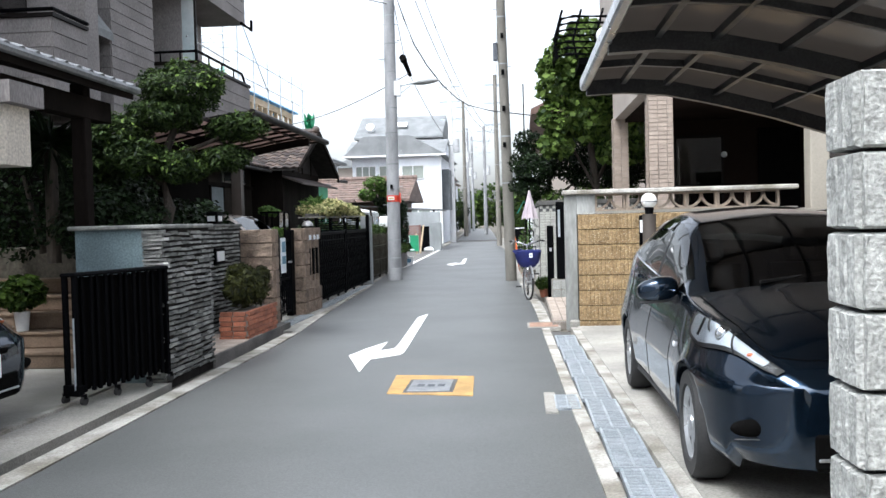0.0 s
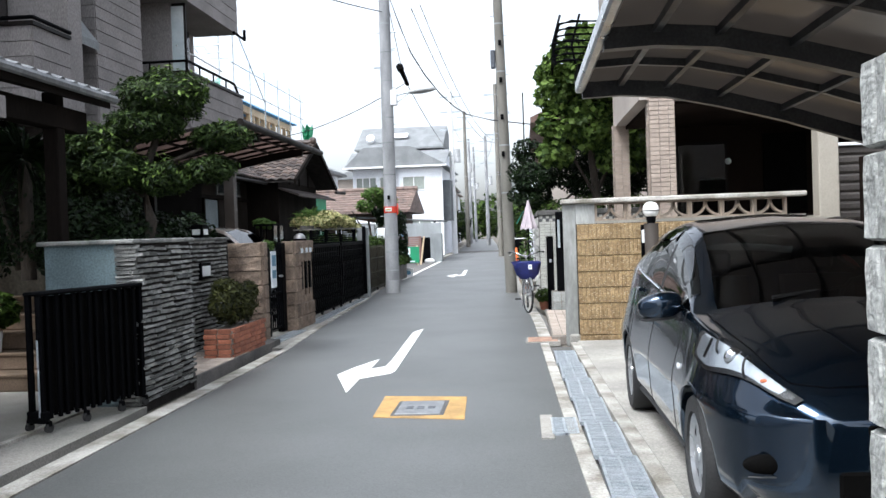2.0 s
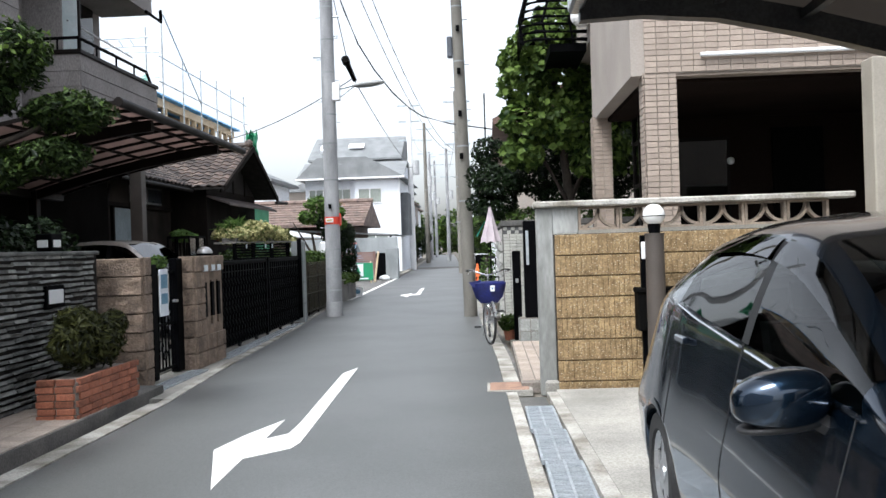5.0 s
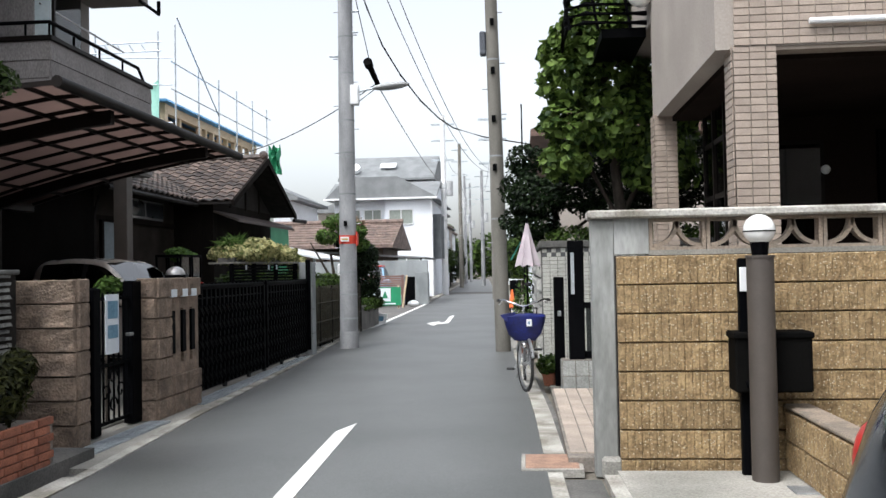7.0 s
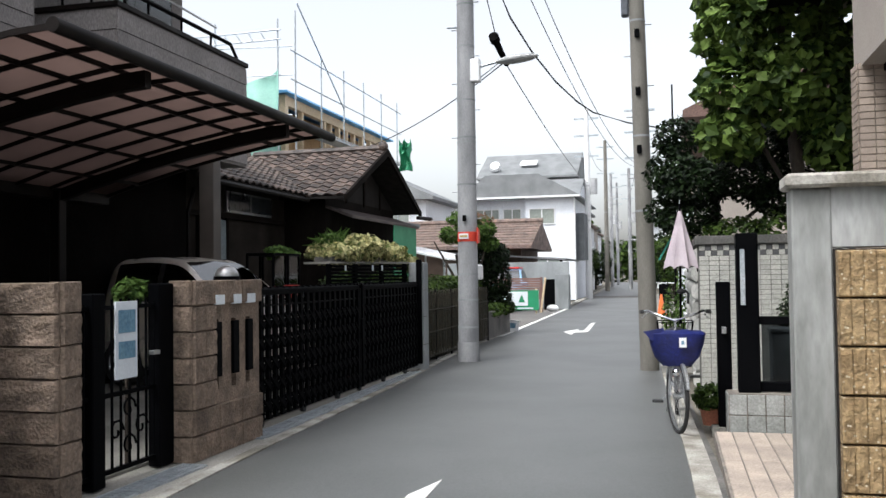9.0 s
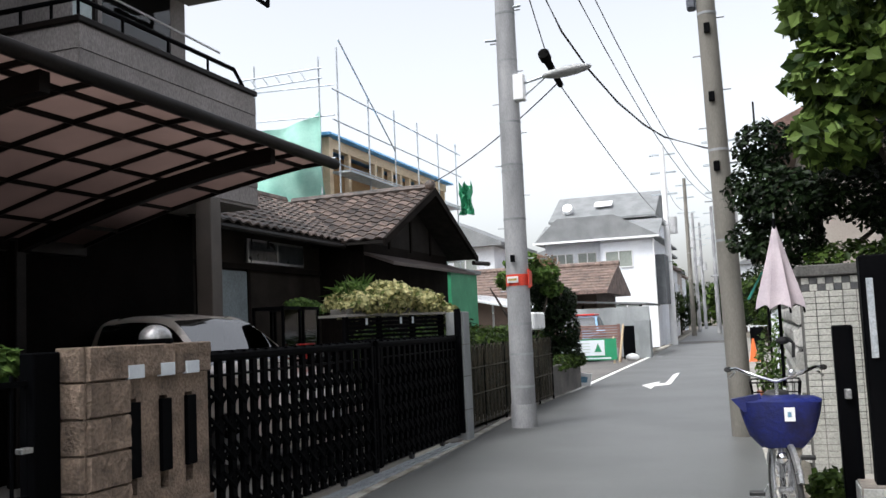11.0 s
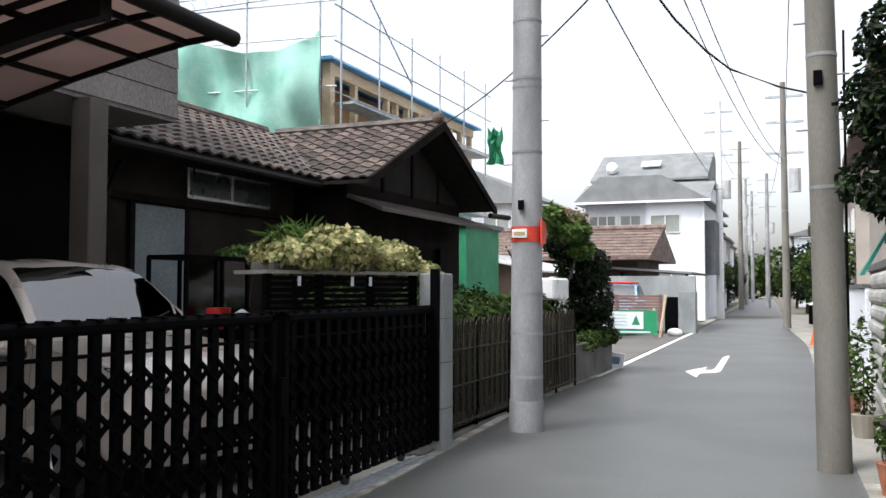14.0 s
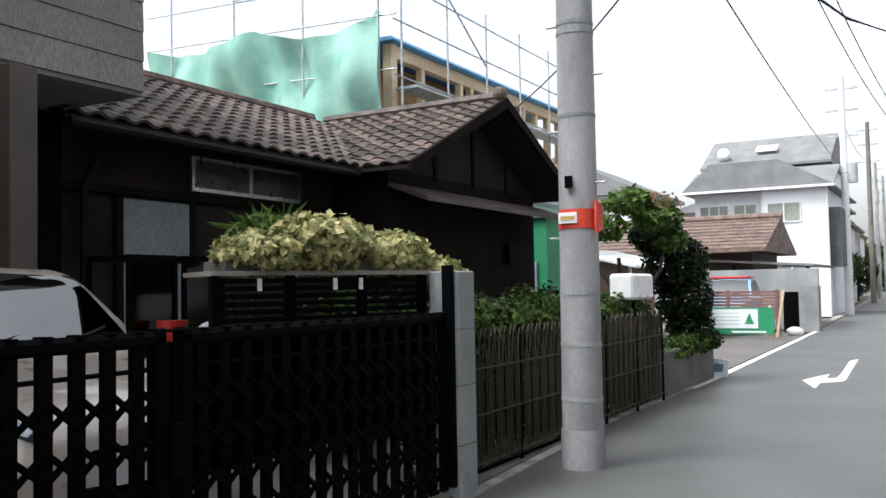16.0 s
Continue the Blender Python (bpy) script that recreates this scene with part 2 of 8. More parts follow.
ROOF_FAR = M("brown_tiled_roof", (0.22, 0.155, 0.13), (0.12, 0.092, 0.08), 0.75, 3.0, 14, 0.8, 0.05, grain=0.4)
ROOF_GREY = M("grey_slate_roof", (0.21, 0.22, 0.225), (0.16, 0.17, 0.175), 0.7, 1.5, 25, 0.4, 0.02, grain=0.15)
ROOF_GLAZED = M("grey_glazed_tile", (0.2, 0.205, 0.21), (0.12, 0.125, 0.13), 0.35, 5.0, 50, 0.2, 0.004, rand=0.15)
BARK = M("bark", (0.06, 0.046, 0.035), (0.03, 0.024, 0.019), 0.95, 6.0, 40, 0.8, 0.02, stretch=(1, 1, 0.3))
LEAF_PINE = leafy("pine_needles", (0.004, 0.01, 0.004), (0.055, 0.088, 0.024), 0.15)
LEAF_DARK = leafy("dark_leaves", (0.0022, 0.006, 0.0026), (0.017, 0.033, 0.01), 0.15)
LEAF_MID = leafy("mid_green_leaves", (0.01, 0.024, 0.006), (0.07, 0.115, 0.022), 0.28)
LEAF_LIGHT = leafy("light_green_leaves", (0.03, 0.07, 0.016), (0.17, 0.27, 0.07), 0.4)
LEAF_TREE = leafy("tree_leaves", (0.014, 0.034, 0.008), (0.16, 0.24, 0.055), 0.35)
LEAF_SHRUB = leafy("shrub_needles", (0.006, 0.009, 0.003), (0.062, 0.066, 0.02), 0.2)
LEAF_CREAM = leafy("variegated_leaves", (0.07, 0.11, 0.022), (0.74, 0.68, 0.36), 0.3)
LEAF_PINK = leafy("pinkish_leaves", (0.12, 0.1, 0.05), (0.35, 0.2, 0.15), 0.3)
NAVY = M("midnight_blue_paint", (0.012, 0.027, 0.05), (0.0105, 0.024, 0.045), 0.22, 3.0, 300, 0.0, metal=0.85, coat=0.9, spec=0.15, grain=0.08, uneven=0.03)
PEARL = M("champagne_paint", (0.7, 0.63, 0.56), (0.68, 0.61, 0.54), 0.3, 3.0, 300, 0.0, metal=0.2, coat=1.0, grain=0.05)
TRIM = M("black_plastic", (0.016, 0.016, 0.017), (0.022, 0.022, 0.023), 0.55, 5.0, 90, 0.1, 0.002)
CHROME = M("chrome", (0.75, 0.76, 0.78), (0.68, 0.69, 0.7), 0.12, 5.0, 50, 0.0, metal=1.0, grain=0.04)
RIM = M("silver_rim", (0.48, 0.49, 0.5), (0.4, 0.41, 0.42), 0.3, 5.0, 50, 0.0, metal=0.7, grain=0.06)
LAMP_WHITE = M("white_enamel", (0.8, 0.81, 0.82), (0.74, 0.75, 0.76), 0.3, 3.0, 50, 0.0, grain=0.04)
RED = M("red_plastic", (0.55, 0.03, 0.02), (0.45, 0.025, 0.02), 0.35, 4.0, 50, 0.05, 0.002, grain=0.08)
ORANGE = M("orange_plastic", (0.75, 0.16, 0.03), (0.62, 0.13, 0.03), 0.5, 4.0, 50, 0.05, 0.002, grain=0.1)
GREEN_SHEET = M("green_site_sheet", (0.27, 0.49, 0.42), (0.16, 0.36, 0.3), 0.8, 1.6, 40, 0.4, 0.012, grain=0.1)
GREEN_SIGN = M("green_board", (0.02, 0.28, 0.13), (0.02, 0.24, 0.11), 0.5, 3.0, 50, 0.0, grain=0.06)
GREEN_WALL = M("green_cladding", (0.02, 0.26, 0.12), (0.015, 0.2, 0.09), 0.6, 2.0, 50, 0.1, 0.003)
BLUE_TARP = M("blue_tarp", (0.16, 0.42, 0.7), (0.1, 0.32, 0.6), 0.6, 2.0, 30, 0.4, 0.02)
BLUE_CLOTH = M("royal_blue_nylon", (0.004, 0.011, 0.12), (0.003, 0.007, 0.07), 0.5, 7.0, 40, 0.5, 0.012)
CLOTH_PINK = M("pale_umbrella_cloth", (0.46, 0.4, 0.43), (0.38, 0.33, 0.36), 0.75, 6.0, 90, 0.2, 0.004, grain=0.06)
PAPER = M("white_paper", (0.75, 0.8, 0.84), (0.7, 0.75, 0.8), 0.6, 4.0, 60, 0.0, grain=0.05)
INK = M("blue_print", (0.1, 0.22, 0.33), (0.16, 0.3, 0.4), 0.6, 20.0, 60, 0.0)
# near-black that stands for deep shade on the left house walls
WALL_SHADE = M("wall_shade_colour", (0.006, 0.005, 0.0045), (0.004, 0.0035, 0.003), 0.9, 2.0, 30, 0.1, spec=0.02)
SEAT_CLOTH = M("grey_seat_cloth", (0.02, 0.02, 0.022), (0.015, 0.015, 0.016), 0.9, 5.0, 90, 0.2, 0.003)
GLASS_CAR = pane_glass("car_glass", (0.2, 0.24, 0.24), 0.02, 2.3)
GLASS_SIDE = pane_glass("door_glass", (0.36, 0.42, 0.4), 0.02, 1.45)
GLASS_SKY = pane_glass("bright_windscreen", (0.1, 0.13, 0.14), 0.02, 4.0)
GLASS_WIN = pane_glass("window_glass", (0.5, 0.54, 0.55))
GLASS_LAMP = pane_glass("headlamp_glass", (0.85, 0.88, 0.9))
GLASS_SMOKE = pane_glass("smoked_panel", (0.34, 0.36, 0.37), 0.08)
POLY_BROWN = sheet("brown_polycarbonate", (0.33, 0.268, 0.247), 0.1, 0.06)
POLY_GREY = sheet("smoke_polycarbonate", (0.145, 0.132, 0.12), 0.12, 0.14)
GLOBE = M("milky_globe", (0.85, 0.85, 0.83), (0.82, 0.82, 0.8), 0.15, 3.0, 40, 0.0, grain=0.02)
# pane colour with the pale reflection of the sky painted in
WIN_SKY = M("painted_sky_pane", (0.72, 0.76, 0.76), (0.5, 0.58, 0.6), 0.15, 1.6, 20, 0.0, spec=0.7, grain=0.05)
WIRE = M("cable_rubber", (0.02, 0.02, 0.022), (0.03, 0.03, 0.032), 0.6, 5.0, 50, 0.0)

# ---- building helpers ----
INV = {}


def thing(name, label, category, at=(0, 0, 0), rz=0.0, group="", kind="", local=False):
    """A top-level thing: an Empty at its base that carries the parts."""
    e = new(name)
    e.empty_display_size = 0.1
    e.matrix_basis = pose(*at, 0, 0, rz)
    if not local:
        INV[e.name] = e.matrix_basis.inverted()
    return tagged(e, label, category, group, kind)


def part(name, bm, material, parent=None, label="", smooth=False):
    """Links a bmesh as one mesh object under a thing or a part."""
    me = bpy.data.meshes.new(name)
    bmesh.ops.recalc_face_normals(bm, faces=bm.faces)
    bm.to_mesh(me)
    bm.free()
    me.materials.append(material)
    if smooth:
        me.polygons.foreach_set("use_smooth", [True] * len(me.polygons))
        me.set_sharp_from_angle(angle=radians(50))
    ob = new(name, me)
    if parent:
        ob.parent = parent
        ob.matrix_parent_inverse = INV.get(parent.name, Matrix.Identity(4))
    return tagged(ob, label)


def piece(name, me, m, parent):
    ob = new(name, me)
    ob.parent = parent
    ob.matrix_parent_inverse = INV.get(parent.name, Matrix.Identity(4))
    ob.matrix_basis = m
    return ob


def mesh_of(name, bm, material, smooth=False):
    me = bpy.data.meshes.new(name)
    bmesh.ops.recalc_face_normals(bm, faces=bm.faces)
    bm.to_mesh(me)
    bm.free()
    me.materials.append(material)
    if smooth:
        me.polygons.foreach_set("use_smooth", [True] * len(me.polygons))
    return me


def box(bm, x0, x1, y0, y1, z0, z1, r=0.0):
    v = [bm.verts.new((x, y, z)) for x in (x0, x1) for y in (y0, y1) for z in (z0, z1)]
    fs = [bm.faces.new([v[i] for i in q]) for q in ((0, 1, 3, 2), (4, 6, 7, 5), (0, 4, 5, 1), (2, 3, 7, 6), (0, 2, 6, 4), (1, 5, 7, 3))]
    if r:
        es = list({e for f in fs for e in f.edges})
        bmesh.ops.bevel(bm, geom=es, offset=r, segments=1, affect="EDGES")
    return bm


def bx(x0, x1, y0, y1, z0, z1, r=0.0):
    return box(bmesh.new(), x0, x1, y0, y1, z0, z1, r)


def cyl(bm, p0, p1, r0, r1=None, seg=12, cap=True):
    p0, p1 = Vector(p0), Vector(p1)
    r1 = r0 if r1 is None else r1
    q = (p1 - p0).to_track_quat("Z", "Y")
    a = [bm.verts.new(p0 + q @ Vector((r0 * math.cos(t), r0 * math.sin(t), 0))) for t in [2 * math.pi * i / seg for i in range(seg)]]
    b = [bm.verts.new(p1 + q @ Vector((r1 * math.cos(t), r1 * math.sin(t), 0))) for t in [2 * math.pi * i / seg for i in range(seg)]]
    for i in range(seg):
        bm.faces.new((a[i], a[(i + 1) % seg], b[(i + 1) % seg], b[i]))
    if cap:
        bm.faces.new(a[::-1])
        bm.faces.new(b)
    return bm


def cy(p0, p1, r0, r1=None, seg=12):
    return cyl(bmesh.new(), p0, p1, r0, r1, seg)


def tube(bm, pts, r, seg=6):
    pts = [Vector(p) for p in pts]
    rings = []
    for i, p in enumerate(pts):
        d = (pts[min(i + 1, len(pts) - 1)] - pts[max(i - 1, 0)]).normalized()
        q = d.to_track_quat("Z", "Y")
        rr = r[i] if isinstance(r, (list, tuple)) else r
        rings.append([bm.verts.new(p + q @ Vector((rr * math.cos(2 * math.pi * k / seg), rr * math.sin(2 * math.pi * k / seg), 0))) for k in range(seg)])
    for a, b in zip(rings, rings[1:]):
        k0 = min(range(seg), key=lambda k: (b[k].co - a[0].co).length)
        for k in range(seg):
            bm.faces.new((a[k], a[(k + 1) % seg], b[(k + 1 + k0) % seg], b[(k + k0) % seg]))
    bm.faces.new(rings[0][::-1])
    bm.faces.new(rings[-1])
    return bm


def tb(pts, r, seg=6):
    return tube(bmesh.new(), pts, r, seg)


def ball(c, r, seg=16, rings=10, s=(1, 1, 1)):
    bm = bmesh.new()
    bmesh.ops.create_uvsphere(bm, u_segments=seg, v_segments=rings, radius=r)
    bmesh.ops.scale(bm, vec=s, verts=bm.verts)
    bmesh.ops.translate(bm, vec=c, verts=bm.verts)
    return bm


def prism(pts, axis, a, b, bm=None):
    """A prism: pts in the plane across axis, from a to b."""
    bm = bm or bmesh.new()

    def at(p, w):
        return {"x": (w, p[0], p[1]), "y": (p[0], w, p[1]), "z": (p[0], p[1], w)}[axis]
    va, vb = [bm.verts.new(at(p, a)) for p in pts], [bm.verts.new(at(p, b)) for p in pts]
    n = len(pts)
    bm.faces.new(va)
    bm.faces.new(vb[::-1])
    for i in range(n):
        bm.faces.new((va[i], va[(i + 1) % n], vb[(i + 1) % n], vb[i]))
    return bm


def lerp(table, y):
    for (a, u), (b, v) in zip(table, table[1:]):
        if y <= b:
            return u + (v - u) * max(0.0, (y - a) / (b - a))
    return table[-1][1]


def spline(table, y):
    """A smooth curve through rows of (position, value)."""
    k = 0
    while k < len(table) - 2 and y > table[k + 1][0]:
        k += 1
    (a, u), (b, v) = table[k], table[k + 1]
    t = min(1.0, max(0.0, (y - a) / (b - a)))
    m0 = (v - table[k - 1][1]) / (b - table[k - 1][0]) if k else (v - u) / (b - a)
    m1 = (table[k + 2][1] - u) / (table[k + 2][0] - a) if k + 2 < len(table) else (v - u) / (b - a)
    h = b - a
    return (2 * t**3 - 3 * t**2 + 1) * u + (t**3 - 2 * t**2 + t) * h * m0 + (-2 * t**3 + 3 * t**2) * v + (t**3 - t**2) * h * m1


def leaves(name, blobs, n, size, material, parent, label="", flat=0.5, seed=1, long=1.7, droop=0.0):
    """A crown of n separate leaves over ellipsoids (centre, radii), thinning inwards."""
    r = random.Random(seed)
    vs, fs = [], []
    w = [b[1][0] * b[1][1] + b[1][0] * b[1][2] for b in blobs]
    for _ in range(n):
        c, rad = r.choices(blobs, w)[0]
        d = Vector((r.gauss(0, 1), r.gauss(0, 1), r.gauss(0, 1))).normalized()
        bulge = 1 + 0.28 * noise.noise(Vector(c) + d * 2.3)
        k = (0.62 + 0.42 * r.random() ** 0.5) * bulge
        p = Vector(c) + Vector((d.x * rad[0], d.y * rad[1], d.z * rad[2])) * k
        nrm = (d * (1 - flat) + Vector((0, 0, flat)) + Vector((r.gauss(0, 0.4), r.gauss(0, 0.4), r.gauss(0, 0.4)))).normalized()
        u = nrm.cross(Vector((r.gauss(0, 1), r.gauss(0, 1), r.gauss(0, 1)))).normalized()
        u = (u + Vector((0, 0, -droop))).normalized()
        v = nrm.cross(u)
        s = size * r.uniform(0.6, 1.3)
        i = len(vs)
        vs += [p - u * s * long * 0.5, p + v * s * 0.5 + nrm * s * 0.1, p + u * s * long * 0.5, p - v * s * 0.5 + nrm * s * 0.1]
        fs += [(i, i + 1, i + 2), (i, i + 2, i + 3)]
    me = bpy.data.meshes.new(name)
    me.from_pydata(vs, [], fs)
    me.materials.append(material)
    ob = new(name, me)
    ob.parent = parent
    ob.matrix_parent_inverse = INV.get(parent.name, Matrix.Identity(4))
    return tagged(ob, label)


def limbs(pts_list, parent, material=None):
    """A trunk and its limbs as tapered tubes: rows of (points, first radius, last radius)."""
    for k, (pts, r0, r1) in enumerate(pts_list):
        n = len(pts)
        part("trunk" if k == 0 else "limb", tb(pts, [r0 + (r1 - r0) * i / (n - 1) for i in range(n)], 8), material or BARK, parent, smooth=True)


def sag(a, b, drop, n=14):
    a, b = Vector(a), Vector(b)
    return [a.lerp(b, i / n) - Vector((0, 0, drop * 4 * (i / n) * (1 - i / n))) for i in range(n + 1)]


LEFT = [(-12, -2.5), (4.5, -2.52), (11.4, -2.58), (14.4, -2.79), (19.5, -3.02), (25, -3.4), (30, -3.42), (45, -3.75), (64, -4.4), (100, -5.9), (160, -8.6)]
RIGHT = [(-12, 1.0), (4.45, 0.82), (7.2, 0.74), (14.6, 0.58), (21.3, 0.3), (28, 0.1), (39, -0.1), (50, -0.8), (64, -1.3), (100, -2.7), (160, -5.2)]


def strip(name, material, fa, fb, y0, y1, z, step=1.0, thick=0.05, parent=None, label="", kind="", category=""):
    """A band of ground between two edges that follow the street."""
    bm = bmesh.new()
    n = max(1, round((y1 - y0) / step))
    rows = []
    for i in range(n + 1):
        y = y0 + (y1 - y0) * i / n
        rows.append([bm.verts.new((x, y, h)) for x, h in ((fa(y), z), (fb(y), z), (fb(y), z - thick), (fa(y), z - thick))])
    for a, b in zip(rows, rows[1:]):
        for k in range(4):
            bm.faces.new((a[k], a[(k + 1) % 4], b[(k + 1) % 4], b[k]))
    bm.faces.new(rows[0][::-1])
    bm.faces.new(rows[-1])
    ob = part(name, bm, material, parent)
    return tagged(ob, label, category, "", kind)

# ---- ground and street ----
def xl(y):
    return lerp(LEFT, y)


def xr(y):
    return lerp(RIGHT, y)


ground = tagged(part("ground", bx(-600, 600, -300, 900, -0.4, -0.06), EARTH), "bare earth and gravel around the houses", "ground", "", "structure")
road = strip("road", ASPHALT, xl, xr, -12, 160, 0.0, 1.0, 0.1, label="worn grey asphalt of a narrow street", kind="structure", category="road")
cross_road = tagged(part("road", bx(-40, 30, 61.5, 66.5, -0.05, 0.004), ASPHALT_OLD), "side street crossing the narrow street", "road", "", "structure")

# left gutter: pale edge strip, dark channel, apron
strip("gutter_edge", CONCRETE_PALE, lambda y: xl(y) - 0.17, xl, -12, 11.6, 0.012, label="pale concrete gutter edging", kind="structure", category="kerb")
strip("gutter_channel", CONCRETE_DARK, lambda y: xl(y) - 0.27, lambda y: xl(y) - 0.17, -12, 11.9, -0.035, label="dark narrow drain channel", kind="structure", category="gutter")
strip("apron", CONCRETE, lambda y: -3.27, lambda y: xl(y) - 0.27, -12, 7.8, 0.035, 1.0, 0.1, label="concrete apron in front of the driveway", kind="structure", category="pavement")
strip("driveway", CONCRETE, lambda y: -9.0, lambda y: -3.285, -12, 8.6, 0.05, 1.0, 0.1, label="stained concrete driveway slab", kind="structure", category="driveway")
strip("threshold", CONCRETE_PALE, lambda y: -3.3, lambda y: -3.24, 1.0, 7.0, 0.06, label="pale threshold bar of the driveway", kind="structure", category="threshold")
strip("gutter_edge", CONCRETE_PALE, lambda y: xl(y) - 0.1, xl, 11.6, 30, 0.01, label="pale concrete gutter edging", kind="structure", category="kerb")
strip("pavement", CONCRETE, lambda y: -3.45, lambda y: xl(y) - 0.1, 11.9, 20.6, 0.006, label="concrete strip before the garden gates", kind="structure", category="pavement")
strip("forecourt", CONCRETE, lambda y: -7.2, lambda y: -3.4, 12.9, 24.7, 0.03, label="concrete parking court under the carport", kind="structure", category="forecourt")
strip("kerb", CONCRETE_DARK, lambda y: -3.5, lambda y: xl(y) - 0.1, 20.6, 30.2, 0.03, label="dark kerb at the foot of the hedge", kind="structure", category="kerb")
strip("parking_lot", ASPHALT_OLD, lambda y: -14.0, lambda y: xl(y) - 0.12, 30.3, 43.5, 0.002, label="open parking lot of old asphalt", kind="structure", category="parking lot")
strip("edge_line", PAINT_WHITE, lambda y: xl(y) - 0.06, lambda y: xl(y) + 0.07, 28.5, 45.0, 0.008, 1.0, 0.006, label="white painted line along the street", kind="structure", category="road marking")
strip("kerb", CONCRETE_PALE, lambda y: xl(y) - 0.3, lambda y: xl(y), 45, 120, 0.05, 3.0, label="pale kerb along the far houses", kind="structure", category="kerb")

# right gutter with gratings
strip("gutter_edge", CONCRETE_PALE, xr, lambda y: xr(y) + 0.1, -12, 11.75, 0.012, label="cracked pale gutter edging", kind="structure", category="kerb")
strip("gutter_bed", CONCRETE_DARK, lambda y: xr(y) + 0.1, lambda y: xr(y) + 0.37, -12, 11.8, -0.05, label="dark bed under the gratings", kind="structure", category="gutter")
strip("kerb", CONCRETE_PALE, lambda y: xr(y) + 0.37, lambda y: xr(y) + 0.47, -12, 11.6, 0.03, label="pale kerb beside the gratings", kind="structure", category="kerb")
strip("carport_floor", CONCRETE, lambda y: xr(y) + 0.47, lambda y: 7.0, -4, 11.7, 0.035, 1.0, 0.1, label="concrete carport slab with joints", kind="structure", category="carport floor")
strip("gutter_edge", CONCRETE_PALE, xr, lambda y: xr(y) + 0.16, 12.4, 21, 0.012, label="pale gutter edging along the tiled entrance", kind="structure", category="kerb")
strip("gutter_channel", CONCRETE_DARK, lambda y: xr(y) + 0.16, lambda y: xr(y) + 0.22, 11.9, 21, -0.02, label="dark narrow drain channel", kind="structure", category="gutter")
strip("verge", CONCRETE, lambda y: xr(y) + 0.0, lambda y: 3.0, 20.9, 70, 0.015, 2.0, label="concrete verge along the far walls", kind="structure", category="pavement")


def grating(name, x0, x1, y0, y1, z, along, parent_label):
    """A steel drain grating: frame bars and thin bearing bars."""
    g = thing(name, parent_label, "grating", ((x0 + x1) / 2, y0, z), group="drain gratings")
    fr = bmesh.new()
    box(fr, x0, x0 + 0.018, y0, y1, z - 0.03, z)
    box(fr, x1 - 0.018, x1, y0, y1, z - 0.03, z)
    box(fr, (x0 + x1) / 2 - 0.008, (x0 + x1) / 2 + 0.008, y0, y1, z - 0.03, z)
    box(fr, x0 + 0.018, x1 - 0.018, y0, y0 + 0.016, z - 0.03, z)
    box(fr, x0 + 0.018, x1 - 0.018, y1 - 0.016, y1, z - 0.03, z)
    part("frame", fr, GALV, g)
    k = round((y1 - y0) / 0.028)
    bar = mesh_of("bar", bx(0.012, x1 - x0 - 0.012, -0.0075, 0.0075, -0.025, -0.003), GALV)
    for i in range(1, k):
        piece("bar", bar, pose(x0, y0 + (y1 - y0) * i / k, z), g)
    return g


y = 1.0
while y < 11.0:
    x = xr(y + 0.4) + 0.115
    grating("drain_grating", x, x + 0.245, y, y + 0.985, 0.012, "y", "galvanised steel grating over the roadside gutter")
    y += 1.0
grating("drain_grating", 0.64, 0.83, 6.62, 7.16, 0.016, "x", "short galvanised grating reaching into the asphalt")
for y in (12.2, 13.1):
    grating("drain_grating", -3.13, -2.92, y, y + 0.88, 0.02, "y", "bluish steel grating before the garden gate")
for i in range(6):
    grating("drain_grating", -3.2 - 0.015 * i, -2.99 - 0.025 * i, 15.1 + 0.93 * i, 16.0 + 0.93 * i, 0.02, "y", "bluish steel grating before the sliding gate")


tagged(part("gutter_patch", bx(0.56, 0.655, 6.5, 7.28, -0.05, 0.0135, 0.004), CONCRETE), "crumbling mortar patch beside the short grating", "pavement", "", "structure")


def marking(name, pts, label, material=PAINT_WHITE, h=0.006):
    ob = part(name, prism(pts, "z", -0.01, h), material)
    return tagged(ob, label, "road marking", "", "structure")


ARROW = [(-1.08, 13.87), (-1.19, 13.41), (-1.08, 10.54), (-1.08, 10.07), (-1.22, 9.9), (-1.24, 10.65), (-1.41, 10.07), (-1.51, 9.55), (-1.2, 8.47), (-1.22, 9.26), (-0.95, 9.55), (-0.92, 9.74)]
marking("road_arrow", ARROW, "bent white arrow painted on the asphalt")
marking("road_arrow", [(px - 0.62, py + 20.55) for px, py in ARROW], "second bent white arrow farther along the asphalt")

# service cover in a yellow painted frame
marking("yellow_frame", [(-0.76, 7.34), (-0.02, 7.2), (-0.06, 8.15), (-0.8, 8.25)], "yellow painted frame round the service cover", PAINT_YELLOW, 0.006)
cover = thing("service_cover", "grey cast-iron service cover in a yellow frame", "manhole cover", (-0.41, 7.67, 0))
part("rim", bx(-0.63, -0.2, 7.36, 7.98, -0.02, 0.009, 0.003), M("dark_rim", (0.1, 0.1, 0.1)), cover)
part("lid", bx(-0.6, -0.23, 7.4, 7.94, -0.02, 0.014, 0.003), IRON, cover)
bm = bmesh.new()
for i in range(3):
    for j in range(2):
        box(bm, -0.53 + 0.09 * i, -0.47 + 0.09 * i, 7.6 + 0.06 * j, 7.63 + 0.06 * j, 0.013, 0.017)
part("lettering", bm, M("dark_letters", (0.1, 0.11, 0.13)), cover, "raised unreadable characters")
